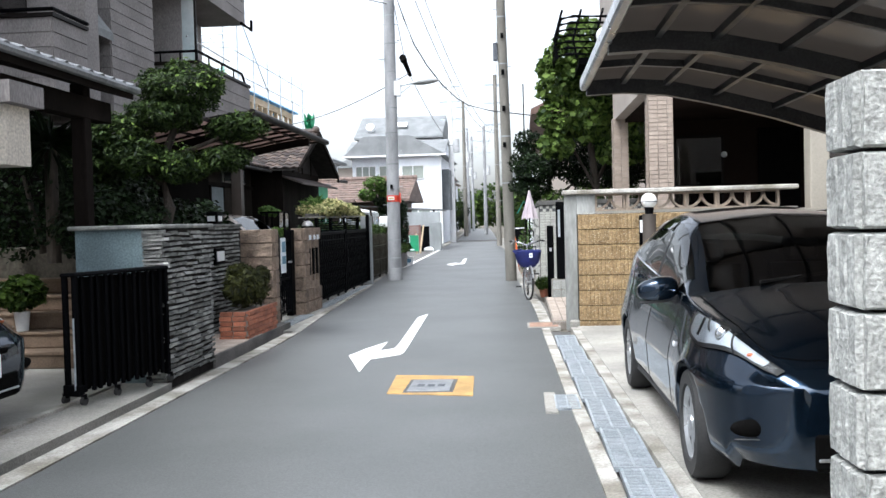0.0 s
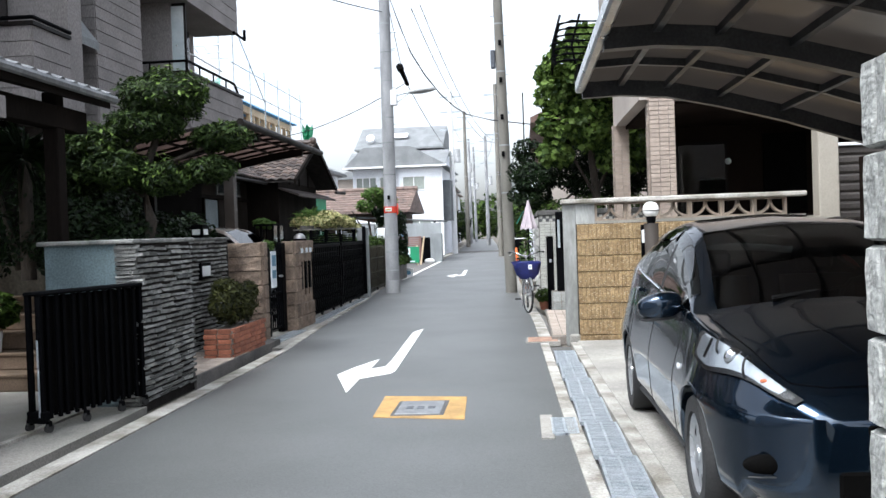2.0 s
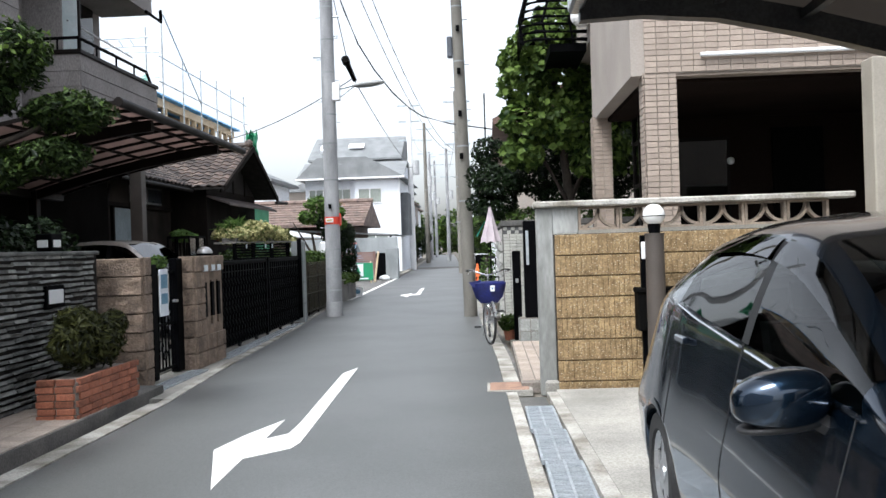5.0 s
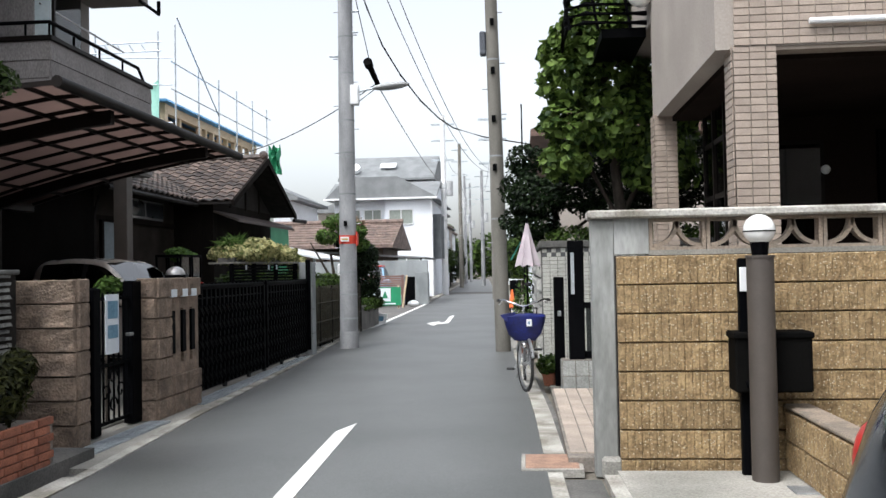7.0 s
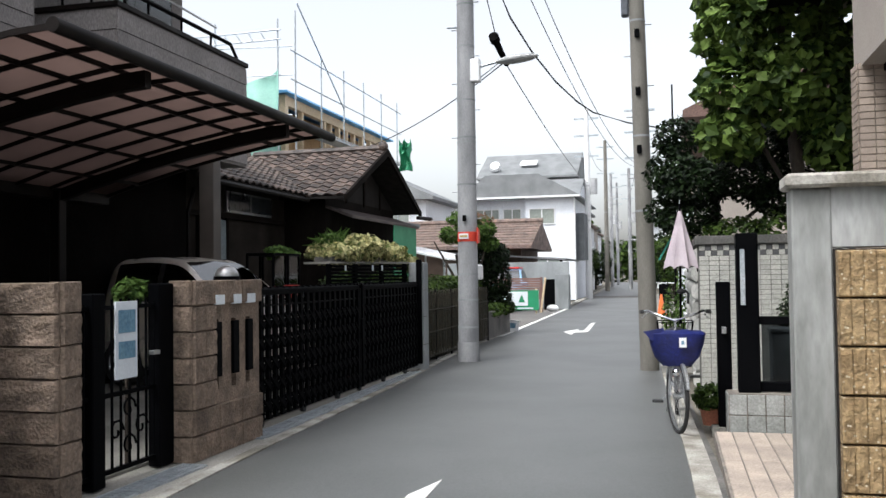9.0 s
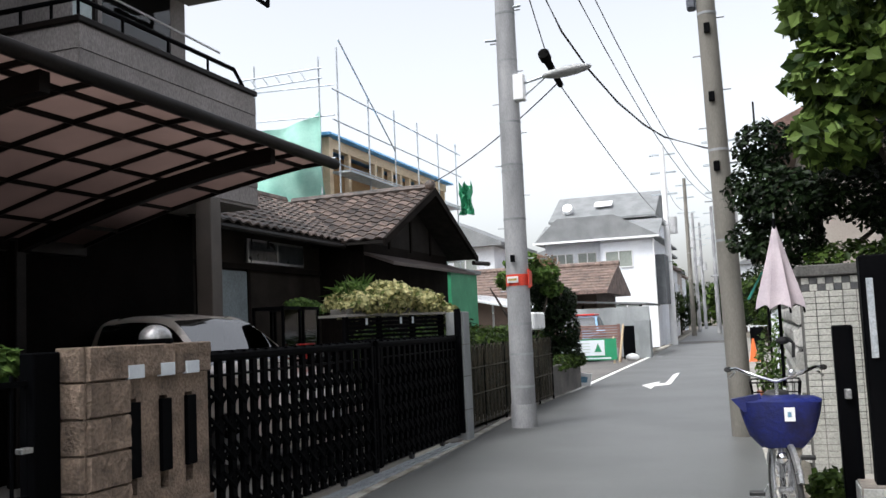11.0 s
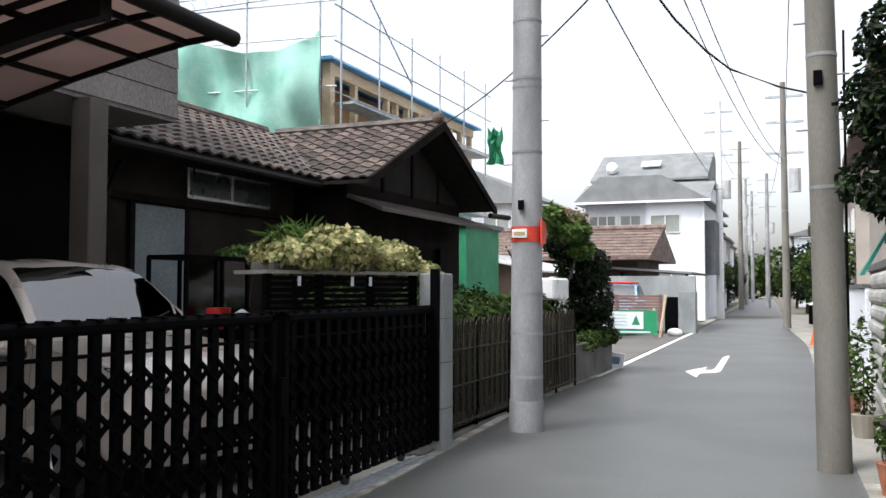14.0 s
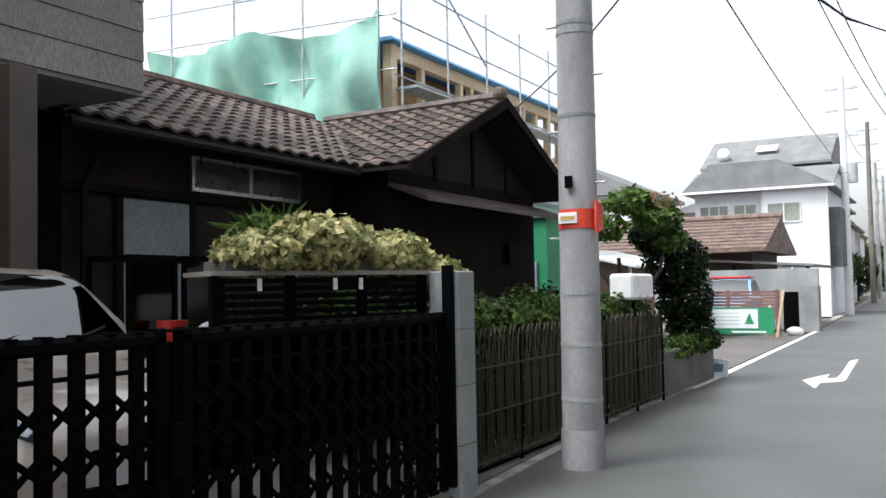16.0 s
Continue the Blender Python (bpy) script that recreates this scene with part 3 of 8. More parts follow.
lid = thing("drain_cover", "reddish-brown square drain lid in the gutter", "drain cover", (0.67, 12.1, 0))
part("frame", bx(0.46, 0.9, 11.85, 12.38, -0.05, 0.012, 0.004), CONCRETE, lid)
part("lid", bx(0.49, 0.87, 11.88, 12.35, -0.03, 0.018, 0.004), RUSTED, lid)
for yy in (5.6, 8.9):
    tagged(part("slab_joint", bx(1.5, 7, yy, yy + 0.012, 0.02, 0.037), CONCRETE_DARK), "dark joint in the carport slab", "joint", "", "structure")

# ---- right side: near pier, carport, beige wall, porch house ----
def split_block(w, h, d, ribs, seed, rough=0.006, flat_top=0.008):
    """A split-faced block: vertical ribs on its front (-y), broken unevenly, with chamfered rims."""
    r = random.Random(seed)
    bm = bmesh.new()
    if ribs > 1:
        xs = [0, 0.005]
        for k in range(ribs):
            a, b = w * k / ribs, w * (k + 1) / ribs
            xs += [a + 0.012, b - 0.008] + ([b] if k < ribs - 1 else [])
        xs += [w - 0.003, w]
        xs = sorted(set(round(v, 4) for v in xs))
    else:
        xs = [0, 0.012] + [w * k / 5 for k in range(1, 5)] + [w - 0.012, w]
    zs = [0, 0.007] + [h * k / 4 for k in (1, 2, 3)] + [h - 0.007, h]
    nx, nz = len(xs) - 1, len(zs) - 1
    grid = []
    for j, z in enumerate(zs):
        row = []
        for i, x in enumerate(xs):
            groove = ribs > 1 and 0 < i < nx and min(abs(x - w * k / ribs) for k in range(1, ribs)) < 0.002
            rim = j in (0, nz) or (ribs == 1 and i in (0, nx))
            yv = flat_top * 0.5 if rim else (-0.006 if groove else -0.01 - r.uniform(0, rough))
            row.append(bm.verts.new((x + (r.uniform(-0.002, 0.002) if groove else 0), yv, z)))
        grid.append(row)
    for j in range(nz):
        for i in range(nx):
            bm.faces.new((grid[j][i], grid[j][i + 1], grid[j + 1][i + 1], grid[j + 1][i]))
    back = [bm.verts.new(p) for p in ((0, d, 0), (w, d, 0), (w, d, h), (0, d, h))]
    rim = [[grid[0][i] for i in range(nx + 1)], [grid[j][nx] for j in range(nz + 1)], [grid[nz][i] for i in range(nx, -1, -1)], [grid[j][0] for j in range(nz, -1, -1)]]
    for k in range(4):
        bm.faces.new([*rim[k][::-1], back[k], back[(k + 1) % 4]])
    bm.faces.new(back[::-1])
    return bm


# near grey pier: a return of split blocks
pier = thing("block_pier", "grey split-face concrete block pier at the carport corner", "block pier", (1.5, 2.2, 0))
part("core", bx(1.285, 2.04, 2.1, 2.27, -0.05, 1.78), MORTAR_DARK, pier, "dark recessed joints")
front = [mesh_of("block", split_block(0.3995, 0.19, 0.1, 6, s, 0.007), GREY_BLOCK) for s in (1, 2, 3)]
side = [mesh_of("block", split_block(0.2, 0.19, 0.06, 3, s, 0.007), GREY_BLOCK) for s in (4, 5)]
for c in range(9):
    for i in range(2):
        piece("block", front[(c * 2 + i) % 3], pose(1.25 + 0.4 * i, 2.07, 0.2 * c + 0.004), pier)
    piece("block", side[c % 2], pose(1.245, 2.275, 0.2 * c + 0.004, 0, 0, -90), pier)

# carport roof on the right
cr = thing("carport_roof", "aluminium carport with smoky polycarbonate panels", "carport", (3.2, 3.0, 0.035))
PROFILE = [(0.98, 2.54), (1.28, 2.55), (1.63, 2.52), (2.03, 2.43), (2.5, 2.3), (3.1, 2.1), (3.5, 1.97)]


def roof_band(pts, y0, y1, t, bm=None):
    bm = bm or bmesh.new()
    for (xa, za), (xb, zb) in zip(pts, pts[1:]):
        v = [bm.verts.new(p) for p in ((xa, y0, za), (xb, y0, zb), (xb, y1, zb), (xa, y1, za), (xa, y0, za + t), (xb, y0, zb + t), (xb, y1, zb + t), (xa, y1, za + t))]
        for q in ((0, 3, 2, 1), (4, 5, 6, 7), (0, 1, 5, 4), (2, 3, 7, 6), (0, 4, 7, 3), (1, 2, 6, 5)):
            bm.faces.new([v[i] for i in q])
    return bm


ys = [2.65 + 0.97 * i for i in range(6)]
for a, b in zip(ys, ys[1:]):
    part("panel", roof_band([(p, q + 0.05) for p, q in PROFILE], a + 0.02, b - 0.02, 0.006), POLY_GREY, cr)
for i, yy in enumerate(ys):
    w, d = (0.05, 0.12) if i % 3 == 0 or i == len(ys) - 1 else (0.025, 0.05)
    part("rafter", roof_band([(p, q + 0.05 - d) for p, q in PROFILE], yy - w, yy + w if i < len(ys) - 1 else yy + 0.03, d), ALU, cr)
for (px, pz) in PROFILE[1:-1]:
    part("purlin", bx(px - 0.02, px + 0.02, ys[0], ys[-1], pz + 0.0, pz + 0.045), ALU, cr)
part("gutter", bx(0.93, 1.0, ys[0] - 0.05, ys[-1] + 0.05, 2.52, 2.62, 0.015), STEEL, cr, "bright front edge rail")
part("gutter", bx(3.45, 3.55, ys[0] - 0.05, ys[-1] + 0.05, 1.91, 2.03, 0.015), ALU, cr, "rear gutter rail")
for yy in (3.1, 6.5):
    part("post", bx(3.4, 3.52, yy - 0.06, yy + 0.06, 0.03, 1.96, 0.01), ALU, cr)
# back wall of the carport, in the plaster darkened for shade
tagged(part("wall_carport", bx(4.6, 4.75, -6, 11.8, 0, 2.2), PLASTER_SHADE), "brown boundary wall behind the carport, colour darkened for shade", "wall", "", "structure")

# cream post at the wall's end
post = thing("carport_post", "cream painted square post by the beige block wall", "post", (4.05, 11.6, 0.03))
part("shaft", bx(4.01, 4.25, 11.45, 11.7, 0.02, 3.0, 0.012), CREAM, post)
part("base", bx(3.93, 4.27, 11.42, 11.73, 0.02, 0.14, 0.01), CONCRETE, post)

# beige block wall with pierced screen blocks
bw = thing("block_wall", "beige ribbed block wall with pierced top row and white coping", "wall", (2.5, 11.85, 0.0))
part("end_post", bx(0.98, 1.14, 11.86, 12.02, -0.05, 1.755, 0.008), STAINED, bw, "grey smooth concrete end post")
part("panel", bx(1.14, 1.38, 11.87, 12.0, 1.505, 1.755), STAINED, bw, "stained grey concrete panel")
part("core", bx(1.14, 3.97, 11.85, 11.99, -0.05, 1.495), MORTAR_DARK, bw, "dark recessed joints")
part("coping", bx(0.955, 3.98, 11.81, 12.05, 1.755, 1.815, 0.012), CONCRETE_PALE, bw, "white weathered coping")
part("foot", bx(1.02, 1.16, 11.78, 11.9, -0.05, 0.1, 0.02), CONCRETE, bw, "crumbling mortar foot")
part("ledge", bx(1.38, 3.97, 11.85, 12.0, 1.495, 1.53), CONCRETE, bw)
ribs = [mesh_of("block", split_block(0.3995, 0.194, 0.08, 8, s + 20, 0.006), BEIGE_BLOCK) for s in range(4)]
halfs = [mesh_of("block", split_block(0.192, 0.192, 0.08, 4, s + 30, 0.01), BEIGE_BLOCK) for s in range(2)]
for c in range(8):
    z = 1.495 - 0.2 * (c + 1)
    for i in range(7):
        piece("block", ribs[(c * 3 + i) % 4], pose(1.148 + 0.4 * i, 11.8, z), bw)
BEIGE_SCREEN = M("beige_screen_block", (0.27, 0.215, 0.165), (0.18, 0.15, 0.12), 0.9, 7.0, 60, 0.5, 0.008, rand=0.1)


def screen_block():
    """A pierced block: a frame with two curved arms that meet."""
    bm = bmesh.new()
    w, h, d = 0.39, 0.222, 0.1
    for b in ((0, 0.025, 0, h), (w - 0.025, w, 0, h), (0.025, w - 0.025, 0, 0.022), (0.025, w - 0.025, h - 0.022, h)):
        box(bm, b[0], b[1], 0, d, b[2], b[3])
    for s in (0, 1):
        pts = []
        for k in range(7):
            a = math.pi / 2 * k / 6
            pts.append(((0.03 + 0.165 * math.sin(a)) if s == 0 else w - 0.03 - 0.165 * math.sin(a), 0.03 + 0.17 * (1 - math.cos(a))))
        for (xa, za), (xb, zb) in zip(pts, pts[1:]):
            dx, dz = xb - xa, zb - za
            n = math.hypot(dx, dz)
            ox, oz = -dz / n * 0.014, dx / n * 0.014
            prism([(xa - ox, za - oz), (xb - ox, zb - oz), (xb + ox, zb + oz), (xa + ox, za + oz)], "y", 0.01, d - 0.01, bm)
    return bm


sb = mesh_of("screen_block", screen_block(), BEIGE_SCREEN)
for i in range(7):
    if 1.38 + 0.395 * i < 3.75:
        piece("screen_block", sb, pose(1.385 + 0.395 * i, 11.88, 1.53), bw)
low = thing("low_wall", "low beige ribbed block wall beside the carport slab", "wall", (2.3, 11.0, 0.03))
part("core", bx(2.28, 2.4, 10.0, 11.79, 0.0, 0.44), MORTAR_DARK, low)
for c in range(2):
    for i in range(4):
        piece("block", ribs[(c + i) % 4], pose(2.25, 11.72 - 0.43 * i, 0.035 + 0.2 * c, 0, 0, -90), low)
part("coping", bx(2.24, 2.42, 10.0, 11.79, 0.44, 0.47, 0.01), BEIGE_SCREEN, low)

# garden lamp with mailbox
gl = thing("post_lamp", "taupe lamp post with white globe beside the block wall", "lamp", (2.02, 11.42, 0.03))
TAUPE = M("taupe_paint", (0.075, 0.062, 0.053), (0.062, 0.052, 0.045), 0.6, 3.0, 60, 0.1, 0.002, grain=0.05)
part("pole", cy((2.02, 11.42, 0.02), (2.02, 11.42, 1.46), 0.085, 0.085, 24), TAUPE, gl, smooth=True)
part("cap", cy((2.02, 11.42, 1.46), (2.02, 11.42, 1.475), 0.092, 0.092, 24), TAUPE, gl)
part("neck", cy((2.02, 11.42, 1.475), (2.02, 11.42, 1.56), 0.05, 0.06, 16), BLACK, gl, "black neck")
part("globe", ball((2.02, 11.42, 1.64), 0.1, 24, 16), GLOBE, gl, "white milky glass globe", smooth=True)
part("ring", cy((2.02, 11.42, 1.625), (2.02, 11.42, 1.633), 0.102, 0.102, 24), BLACK, gl)
ic = thing("intercom_stand", "slim black intercom stand with black mailbox by the wall", "mailbox", (1.93, 11.6, 0.03))
part("stand", bx(1.915, 1.985, 11.56, 11.62, 0.02, 1.46, 0.008), BLACK, ic)
part("speaker_plate", bx(1.92, 1.965, 11.545, 11.562, 1.24, 1.4, 0.004), LAMP_WHITE, ic, "white intercom plate")
mb = part("mailbox", bx(1.87, 2.36, 11.5, 11.72, 0.58, 0.96, 0.012), BLACK_MATT, ic, "black metal mailbox")
part("lid", bx(1.86, 2.37, 11.485, 11.73, 0.93, 0.975, 0.01), BLACK_MATT, mb)
part("plaque", bx(1.93, 2.1, 11.47, 11.5, 0.62, 0.66, 0.004), BLACK, mb)
tagged(part("drain_grating", bx(2.1, 2.5, 11.05, 11.25, 0.03, 0.042, 0.003), IRON), "small dark floor drain in the carport slab", "grating")

# porch house
ph = thing("porch_house", "beige tiled house with a deep shaded porch", "house", (4.5, 15, 0))
part("upper_wall", bx(2.12, 8.0, 13.04, 16.62, 3.19, 7.2), PLASTER, ph, "pale smooth plaster upper storey")
part("rear_block", bx(2.12, 8.0, 16.62, 18.9, 4.4, 7.2), PLASTER, ph, "upper rear rooms behind the grille")
# rear wall and porch lining carry their shade in the plaster colour
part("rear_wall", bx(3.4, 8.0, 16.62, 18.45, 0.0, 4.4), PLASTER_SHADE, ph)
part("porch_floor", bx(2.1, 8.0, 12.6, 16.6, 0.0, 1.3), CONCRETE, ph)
part("back_wall", bx(3.0, 8.0, 16.3, 16.6, 1.3, 3.19), PLASTER_SHADE, ph, "brown porch wall with its shade put into the colour")
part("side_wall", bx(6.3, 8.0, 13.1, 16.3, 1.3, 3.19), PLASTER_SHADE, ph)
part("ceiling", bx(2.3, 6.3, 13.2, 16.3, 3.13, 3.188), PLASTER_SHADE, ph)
part("beam", bx(2.6, 8.0, 13.02, 13.3, 3.17, 3.57), BEIGE_TILE, ph)
tile = mesh_of("tile", bx(0, 0.126, -0.012, 0, 0, 0.056, 0.003), BEIGE_TILE)
tile_e = mesh_of("tile", bx(0, 0.082, -0.012, 0, 0, 0.056, 0.003), BEIGE_TILE)
rcol = part("rear_column", bx(2.1, 2.34, 16.32, 16.58, 1.3, 3.19), PLASTER, ph, "rear column clad in small beige tiles")
col = part("front_column", bx(2.26, 2.59, 13.02, 13.28, 1.0, 3.19), PLASTER, ph, "column clad in small beige tiles")
for k in range(29):
    z = 1.42 + 0.062 * k
    for i, (off, me) in enumerate(((0.0, tile), (0.131, tile), (0.262, tile_e))):
        piece("tile", me, pose(2.254 + off, 13.012, z), col)
    for i in range(2):
        piece("tile", tile, pose(2.25, 13.01 + 0.13 * (i + 1), z, 0, 0, -90), col)
        piece("tile", tile, pose(2.094 + 0.131 * i, 16.315, z), rcol)
        piece("tile", tile, pose(2.092, 16.31 + 0.13 * (i + 1), z, 0, 0, -90), rcol)
beam = part("tile_band", bx(2.27, 6.3, 13.0, 13.03, 3.2, 4.4), PLASTER, ph, "beige tiled band above the porch")
for k in range(14):
    for i in range(24):
        piece("tile", tile, pose(2.26 + 0.131 * i, 13.0, 3.21 + 0.062 * k), beam)
part("drain_pipe", cy((2.85, 12.95, 3.38), (6.0, 12.95, 3.38), 0.025, 0.025, 10), LAMP_WHITE, ph, "white pipe along the porch beam")
w = part("window_frame", bx(3.05, 4.0, 16.24, 16.3, 1.5, 2.85), BRONZE, ph, "dark sliding window in the porch")
part("pane", bx(3.17, 3.57, 16.22, 16.235, 1.55, 2.8), GLASS_WIN, w)
part("pane", bx(3.55, 3.95, 16.22, 16.235, 1.55, 2.8), GLASS_WIN, w)
part("door", bx(4.6, 5.3, 16.2, 16.28, 1.3, 2.95), BLACK_MATT, ph, "dark front door")
part("lamp", ball((4.0, 16.2, 2.5), 0.055, 12, 8), GLOBE, ph, "small wall lamp")
# glazed side screen of the porch behind the columns
scr = part("side_screen", bx(2.62, 2.68, 14.6, 16.2, 1.3, 1.55), BRONZE, ph, "bronze framed glazed side screen")
for yy in (14.6, 15.1, 15.65, 16.15):
    part("mullion", bx(2.62, 2.68, yy, yy + 0.05, 1.55, 3.13), BRONZE, scr)
for z in (2.15, 2.75):
    part("transom", bx(2.63, 2.67, 14.65, 16.15, z, z + 0.05), BRONZE, scr)
for a_ in (14.65, 15.15, 15.7):
    part("pane", bx(2.645, 2.655, a_, a_ + 0.45, 1.55, 3.13), GLASS_WIN, scr)
part("roof", prism([(1.7, 7.2), (8.4, 7.2), (8.4, 7.35), (5.0, 8.6), (1.7, 7.35)], "y", 12.6, 19.3), ROOF_GREY, ph)
gsh = thing("garage_shutter", "dull brown-grey slatted shutter beside the cream post", "shutter", (5.3, 12.2, 0.03))
SHUT = M("taupe_shutter_paint", (0.05, 0.042, 0.037), (0.038, 0.032, 0.028), 0.6, 2.0, 50, 0.1, 0.002)
shs = mesh_of("slat", prism([(12.16, 0.0), (12.135, 0.03), (12.135, 0.085), (12.16, 0.115)], "x", 4.26, 6.3), SHUT)
for k in range(20):
    piece("slat", shs, pose(0, 0, 0.03 + 0.117 * k), gsh)
part("head_rail", bx(4.26, 6.3, 12.1, 12.18, 2.37, 2.41, 0.006), LAMP_WHITE, gsh, "white top rail")
part("frame", bx(4.26, 6.3, 12.165, 12.2, 0.03, 2.37), SHUT, gsh)

# curved black balcony grille of the house
bg = part("balcony", bx(1.55, 2.1, 16.9, 18.6, 4.3, 4.42), BLACK, ph, "black slatted balcony grille")
for k in range(7):
    z = 4.45 + 0.115 * k
    out = 0.16 * math.cos((k - 1) / 6 * 1.5)
    part("slat", tb([(2.1, 16.8, z), (1.5 - out, 16.8, z + 0.03), (1.28 - out, 17.0, z + 0.03), (1.28 - out, 18.6, z + 0.03), (2.1, 18.7, z)], 0.032, 6), BLACK, bg)
for xx in (1.25, 1.6, 2.0):
    part("bar", tb([(xx - 0.1, 16.82, 4.4), (xx - 0.16, 16.8, 4.75), (xx, 16.84, 5.3)], 0.022, 6), BLACK, bg)
part("globe", ball((2.0, 16.6, 4.75), 0.16, 16, 10), GLOBE, ph, "white round wall lamp")

# tiled entrance: pinkish strip, black gate, tile wall
ent = tagged(part("tiled_strip", bx(0.8, 2.3, 12.05, 15.85, -0.05, 0.052), MORTAR), "pinkish tiled entrance strip", "pavement", "", "structure")
pt = mesh_of("tile", bx(0, 0.118, 0, 1.2, 0, 0.012, 0.003), PINK_TILE)
for j in range(3):
    for i in range(10):
        piece("tile", pt, pose(0.82 + 0.13 * i, 12.2 + 1.206 * j, 0.05), ent)
tb0 = thing("tiled_plinth", "low plinth clad in square white tiles under the gate", "plinth", (1.4, 16.0, 0))
part("core", bx(0.93, 2.9, 15.9, 16.2, 0, 0.37), MORTAR, tb0)
PLINTH_TILE = M("grey_plinth_tile", (0.3, 0.31, 0.3), (0.22, 0.23, 0.22), 0.4, 6.0, 60, 0.1, 0.002, rand=0.08)
sq = mesh_of("tile", bx(0, 0.14, -0.012, 0, 0, 0.17, 0.004), PLINTH_TILE)
for j in range(2):
    for i in range(13):
        piece("tile", sq, pose(0.935 + 0.148 * i, 15.9, 0.015 + 0.178 * j), tb0)
    for i in range(2):
        piece("tile", sq, pose(0.93, 15.9 + 0.15 * (i + 1), 0.015 + 0.178 * j, 0, 0, -90), tb0)
gate = thing("entrance_gate", "black metal entrance gate with smoked panels", "gate", (1.3, 16.05, 0.37))
part("post", bx(1.02, 1.2, 15.98, 16.14, 0.3, 1.74, 0.008), BLACK, gate, "tall black gate post")
part("post", bx(0.86, 0.98, 16.25, 16.37, 0.03, 1.32, 0.008), BLACK, gate, "short black gate post")
part("handle", bx(0.9, 0.94, 16.2, 16.25, 0.86, 0.92, 0.004), STEEL, gate, "steel latch")
part("top_rail", bx(1.2, 2.9, 16.02, 16.1, 0.95, 1.02, 0.006), BLACK, gate)
part("bottom_rail", bx(1.2, 2.9, 16.02, 16.1, 0.38, 0.46, 0.006), BLACK, gate)
part("panel", bx(1.22, 2.0, 16.05, 16.062, 0.46, 0.95), GLASS_SMOKE, gate, "smoked see-through panel")
part("panel", bx(2.04, 2.9, 16.05, 16.062, 0.46, 0.95), GLASS_SMOKE, gate, "smoked see-through panel")
part("plaque", bx(1.05, 1.09, 15.965, 15.98, 1.12, 1.6, 0.003), GALV, gate, "narrow grey strip on the post")
box_in = thing("grey_box", "pale grey storage box behind the gate", "box", (1.6, 16.6, 0.05))
part("body", bx(1.35, 1.75, 16.5, 16.8, 0.02, 0.85, 0.015), M("pale_grey_plastic", (0.4, 0.43, 0.44)), box_in)
part("lid", bx(1.33, 1.77, 16.48, 16.82, 0.85, 0.89, 0.01), M("grey_plastic", (0.3, 0.32, 0.33)), box_in)
tagged(part("court", bx(0.8, 5.0, 16.2, 18.5, -0.05, 0.03), CONCRETE), "concrete court behind the black gate", "pavement", "", "structure")
tw = thing("tile_wall", "white tiled garden wall with a dark checker band", "wall", (2.5, 18.6, 0))
part("core", bx(0.78, 5.0, 18.52, 18.72, 0, 1.72), CONCRETE_DARK, tw)
part("side", bx(0.77, 0.93, 18.72, 27.5, 0, 1.72), CONCRETE_DARK, tw, "grey block side along the street")
part("coping", bx(0.74, 5.0, 18.48, 18.76, 1.72, 1.82, 0.01), CONCRETE_DARK, tw, "dark grey coping")
part("coping", bx(0.74, 0.96, 18.76, 27.5, 1.72, 1.82, 0.01), CONCRETE_DARK, tw)
wt = mesh_of("tile", bx(0, 0.104, -0.012, 0, 0, 0.05, 0.003), WHITE_TILE)
ck = mesh_of("tile", bx(0, 0.062, -0.012, 0, 0, 0.056, 0.003), WHITE_TILE)
cd = mesh_of("tile", bx(0, 0.062, -0.012, 0, 0, 0.056, 0.003), BLACK_TILE)
for j in range(2):
    for i in range(32):
        piece("tile", ck if (i + j) % 2 else cd, pose(0.785 + 0.066 * i, 18.52, 1.595 + 0.06 * j), tw)
for j in range(21):
    for i in range(13):
        piece("tile", wt, pose(0.785 + 0.11 * i, 18.52, 0.44 + 0.055 * j), tw)
rest = bmesh.new()
for j in range(29):
    for i in range(38):
        if j < 8 or i >= 13:
            box(rest, 0.785 + 0.11 * i, 0.889 + 0.11 * i, 18.508, 18.52, 0.0 + 0.055 * j, 0.05 + 0.055 * j)
tagged(part("tiles", rest, WHITE_TILE, tw), kind="stuff")
RUSTIC = M("pale_rusticated_block", (0.46, 0.455, 0.43), (0.3, 0.3, 0.28), 0.85, 3.0, 60, 0.35, 0.006, rand=0.14, stretch=(0.4, 1, 1))
blk = mesh_of("block", prism([(0.0, 0.0), (-0.022, 0.012), (-0.05, 0.05), (-0.055, 0.1), (-0.05, 0.15), (-0.022, 0.188), (0.0, 0.197)], "x", 0, 0.79), RUSTIC)
quoin = mesh_of("block", prism([(0.0, 0.0), (-0.05, 0.01), (-0.072, 0.03), (-0.072, 0.13), (-0.05, 0.15), (0.0, 0.16)], "x", 0, 0.3), RUSTIC)
for j in range(8):
    for i in range(10):
        piece("block", blk, pose(0.77, 19.95 + 0.8 * i - 0.4 * (j % 2), 0.06 + 0.205 * j, 0, 0, -90), tw)
    piece("block", quoin, pose(0.772, 19.05, 0.08 + 0.205 * j, 0, 0, -90), tw)
bs = thing("conical_shrub", "small dark clipped shrub in the gated court", "shrub", (1.75, 17.4, 0.03))
leaves("foliage", [((1.75, 17.4, 0.75), (0.24, 0.24, 0.62))], 2600, 0.035, LEAF_DARK, bs, seed=5)
part("trunk", cy((1.75, 17.4, 0.02), (1.75, 17.4, 0.5), 0.03, 0.02, 8), BARK, bs)
pp = thing("potted_plant", "small green plant in a clay pot by the gate post", "potted plant", (0.8, 16.5, 0.03))
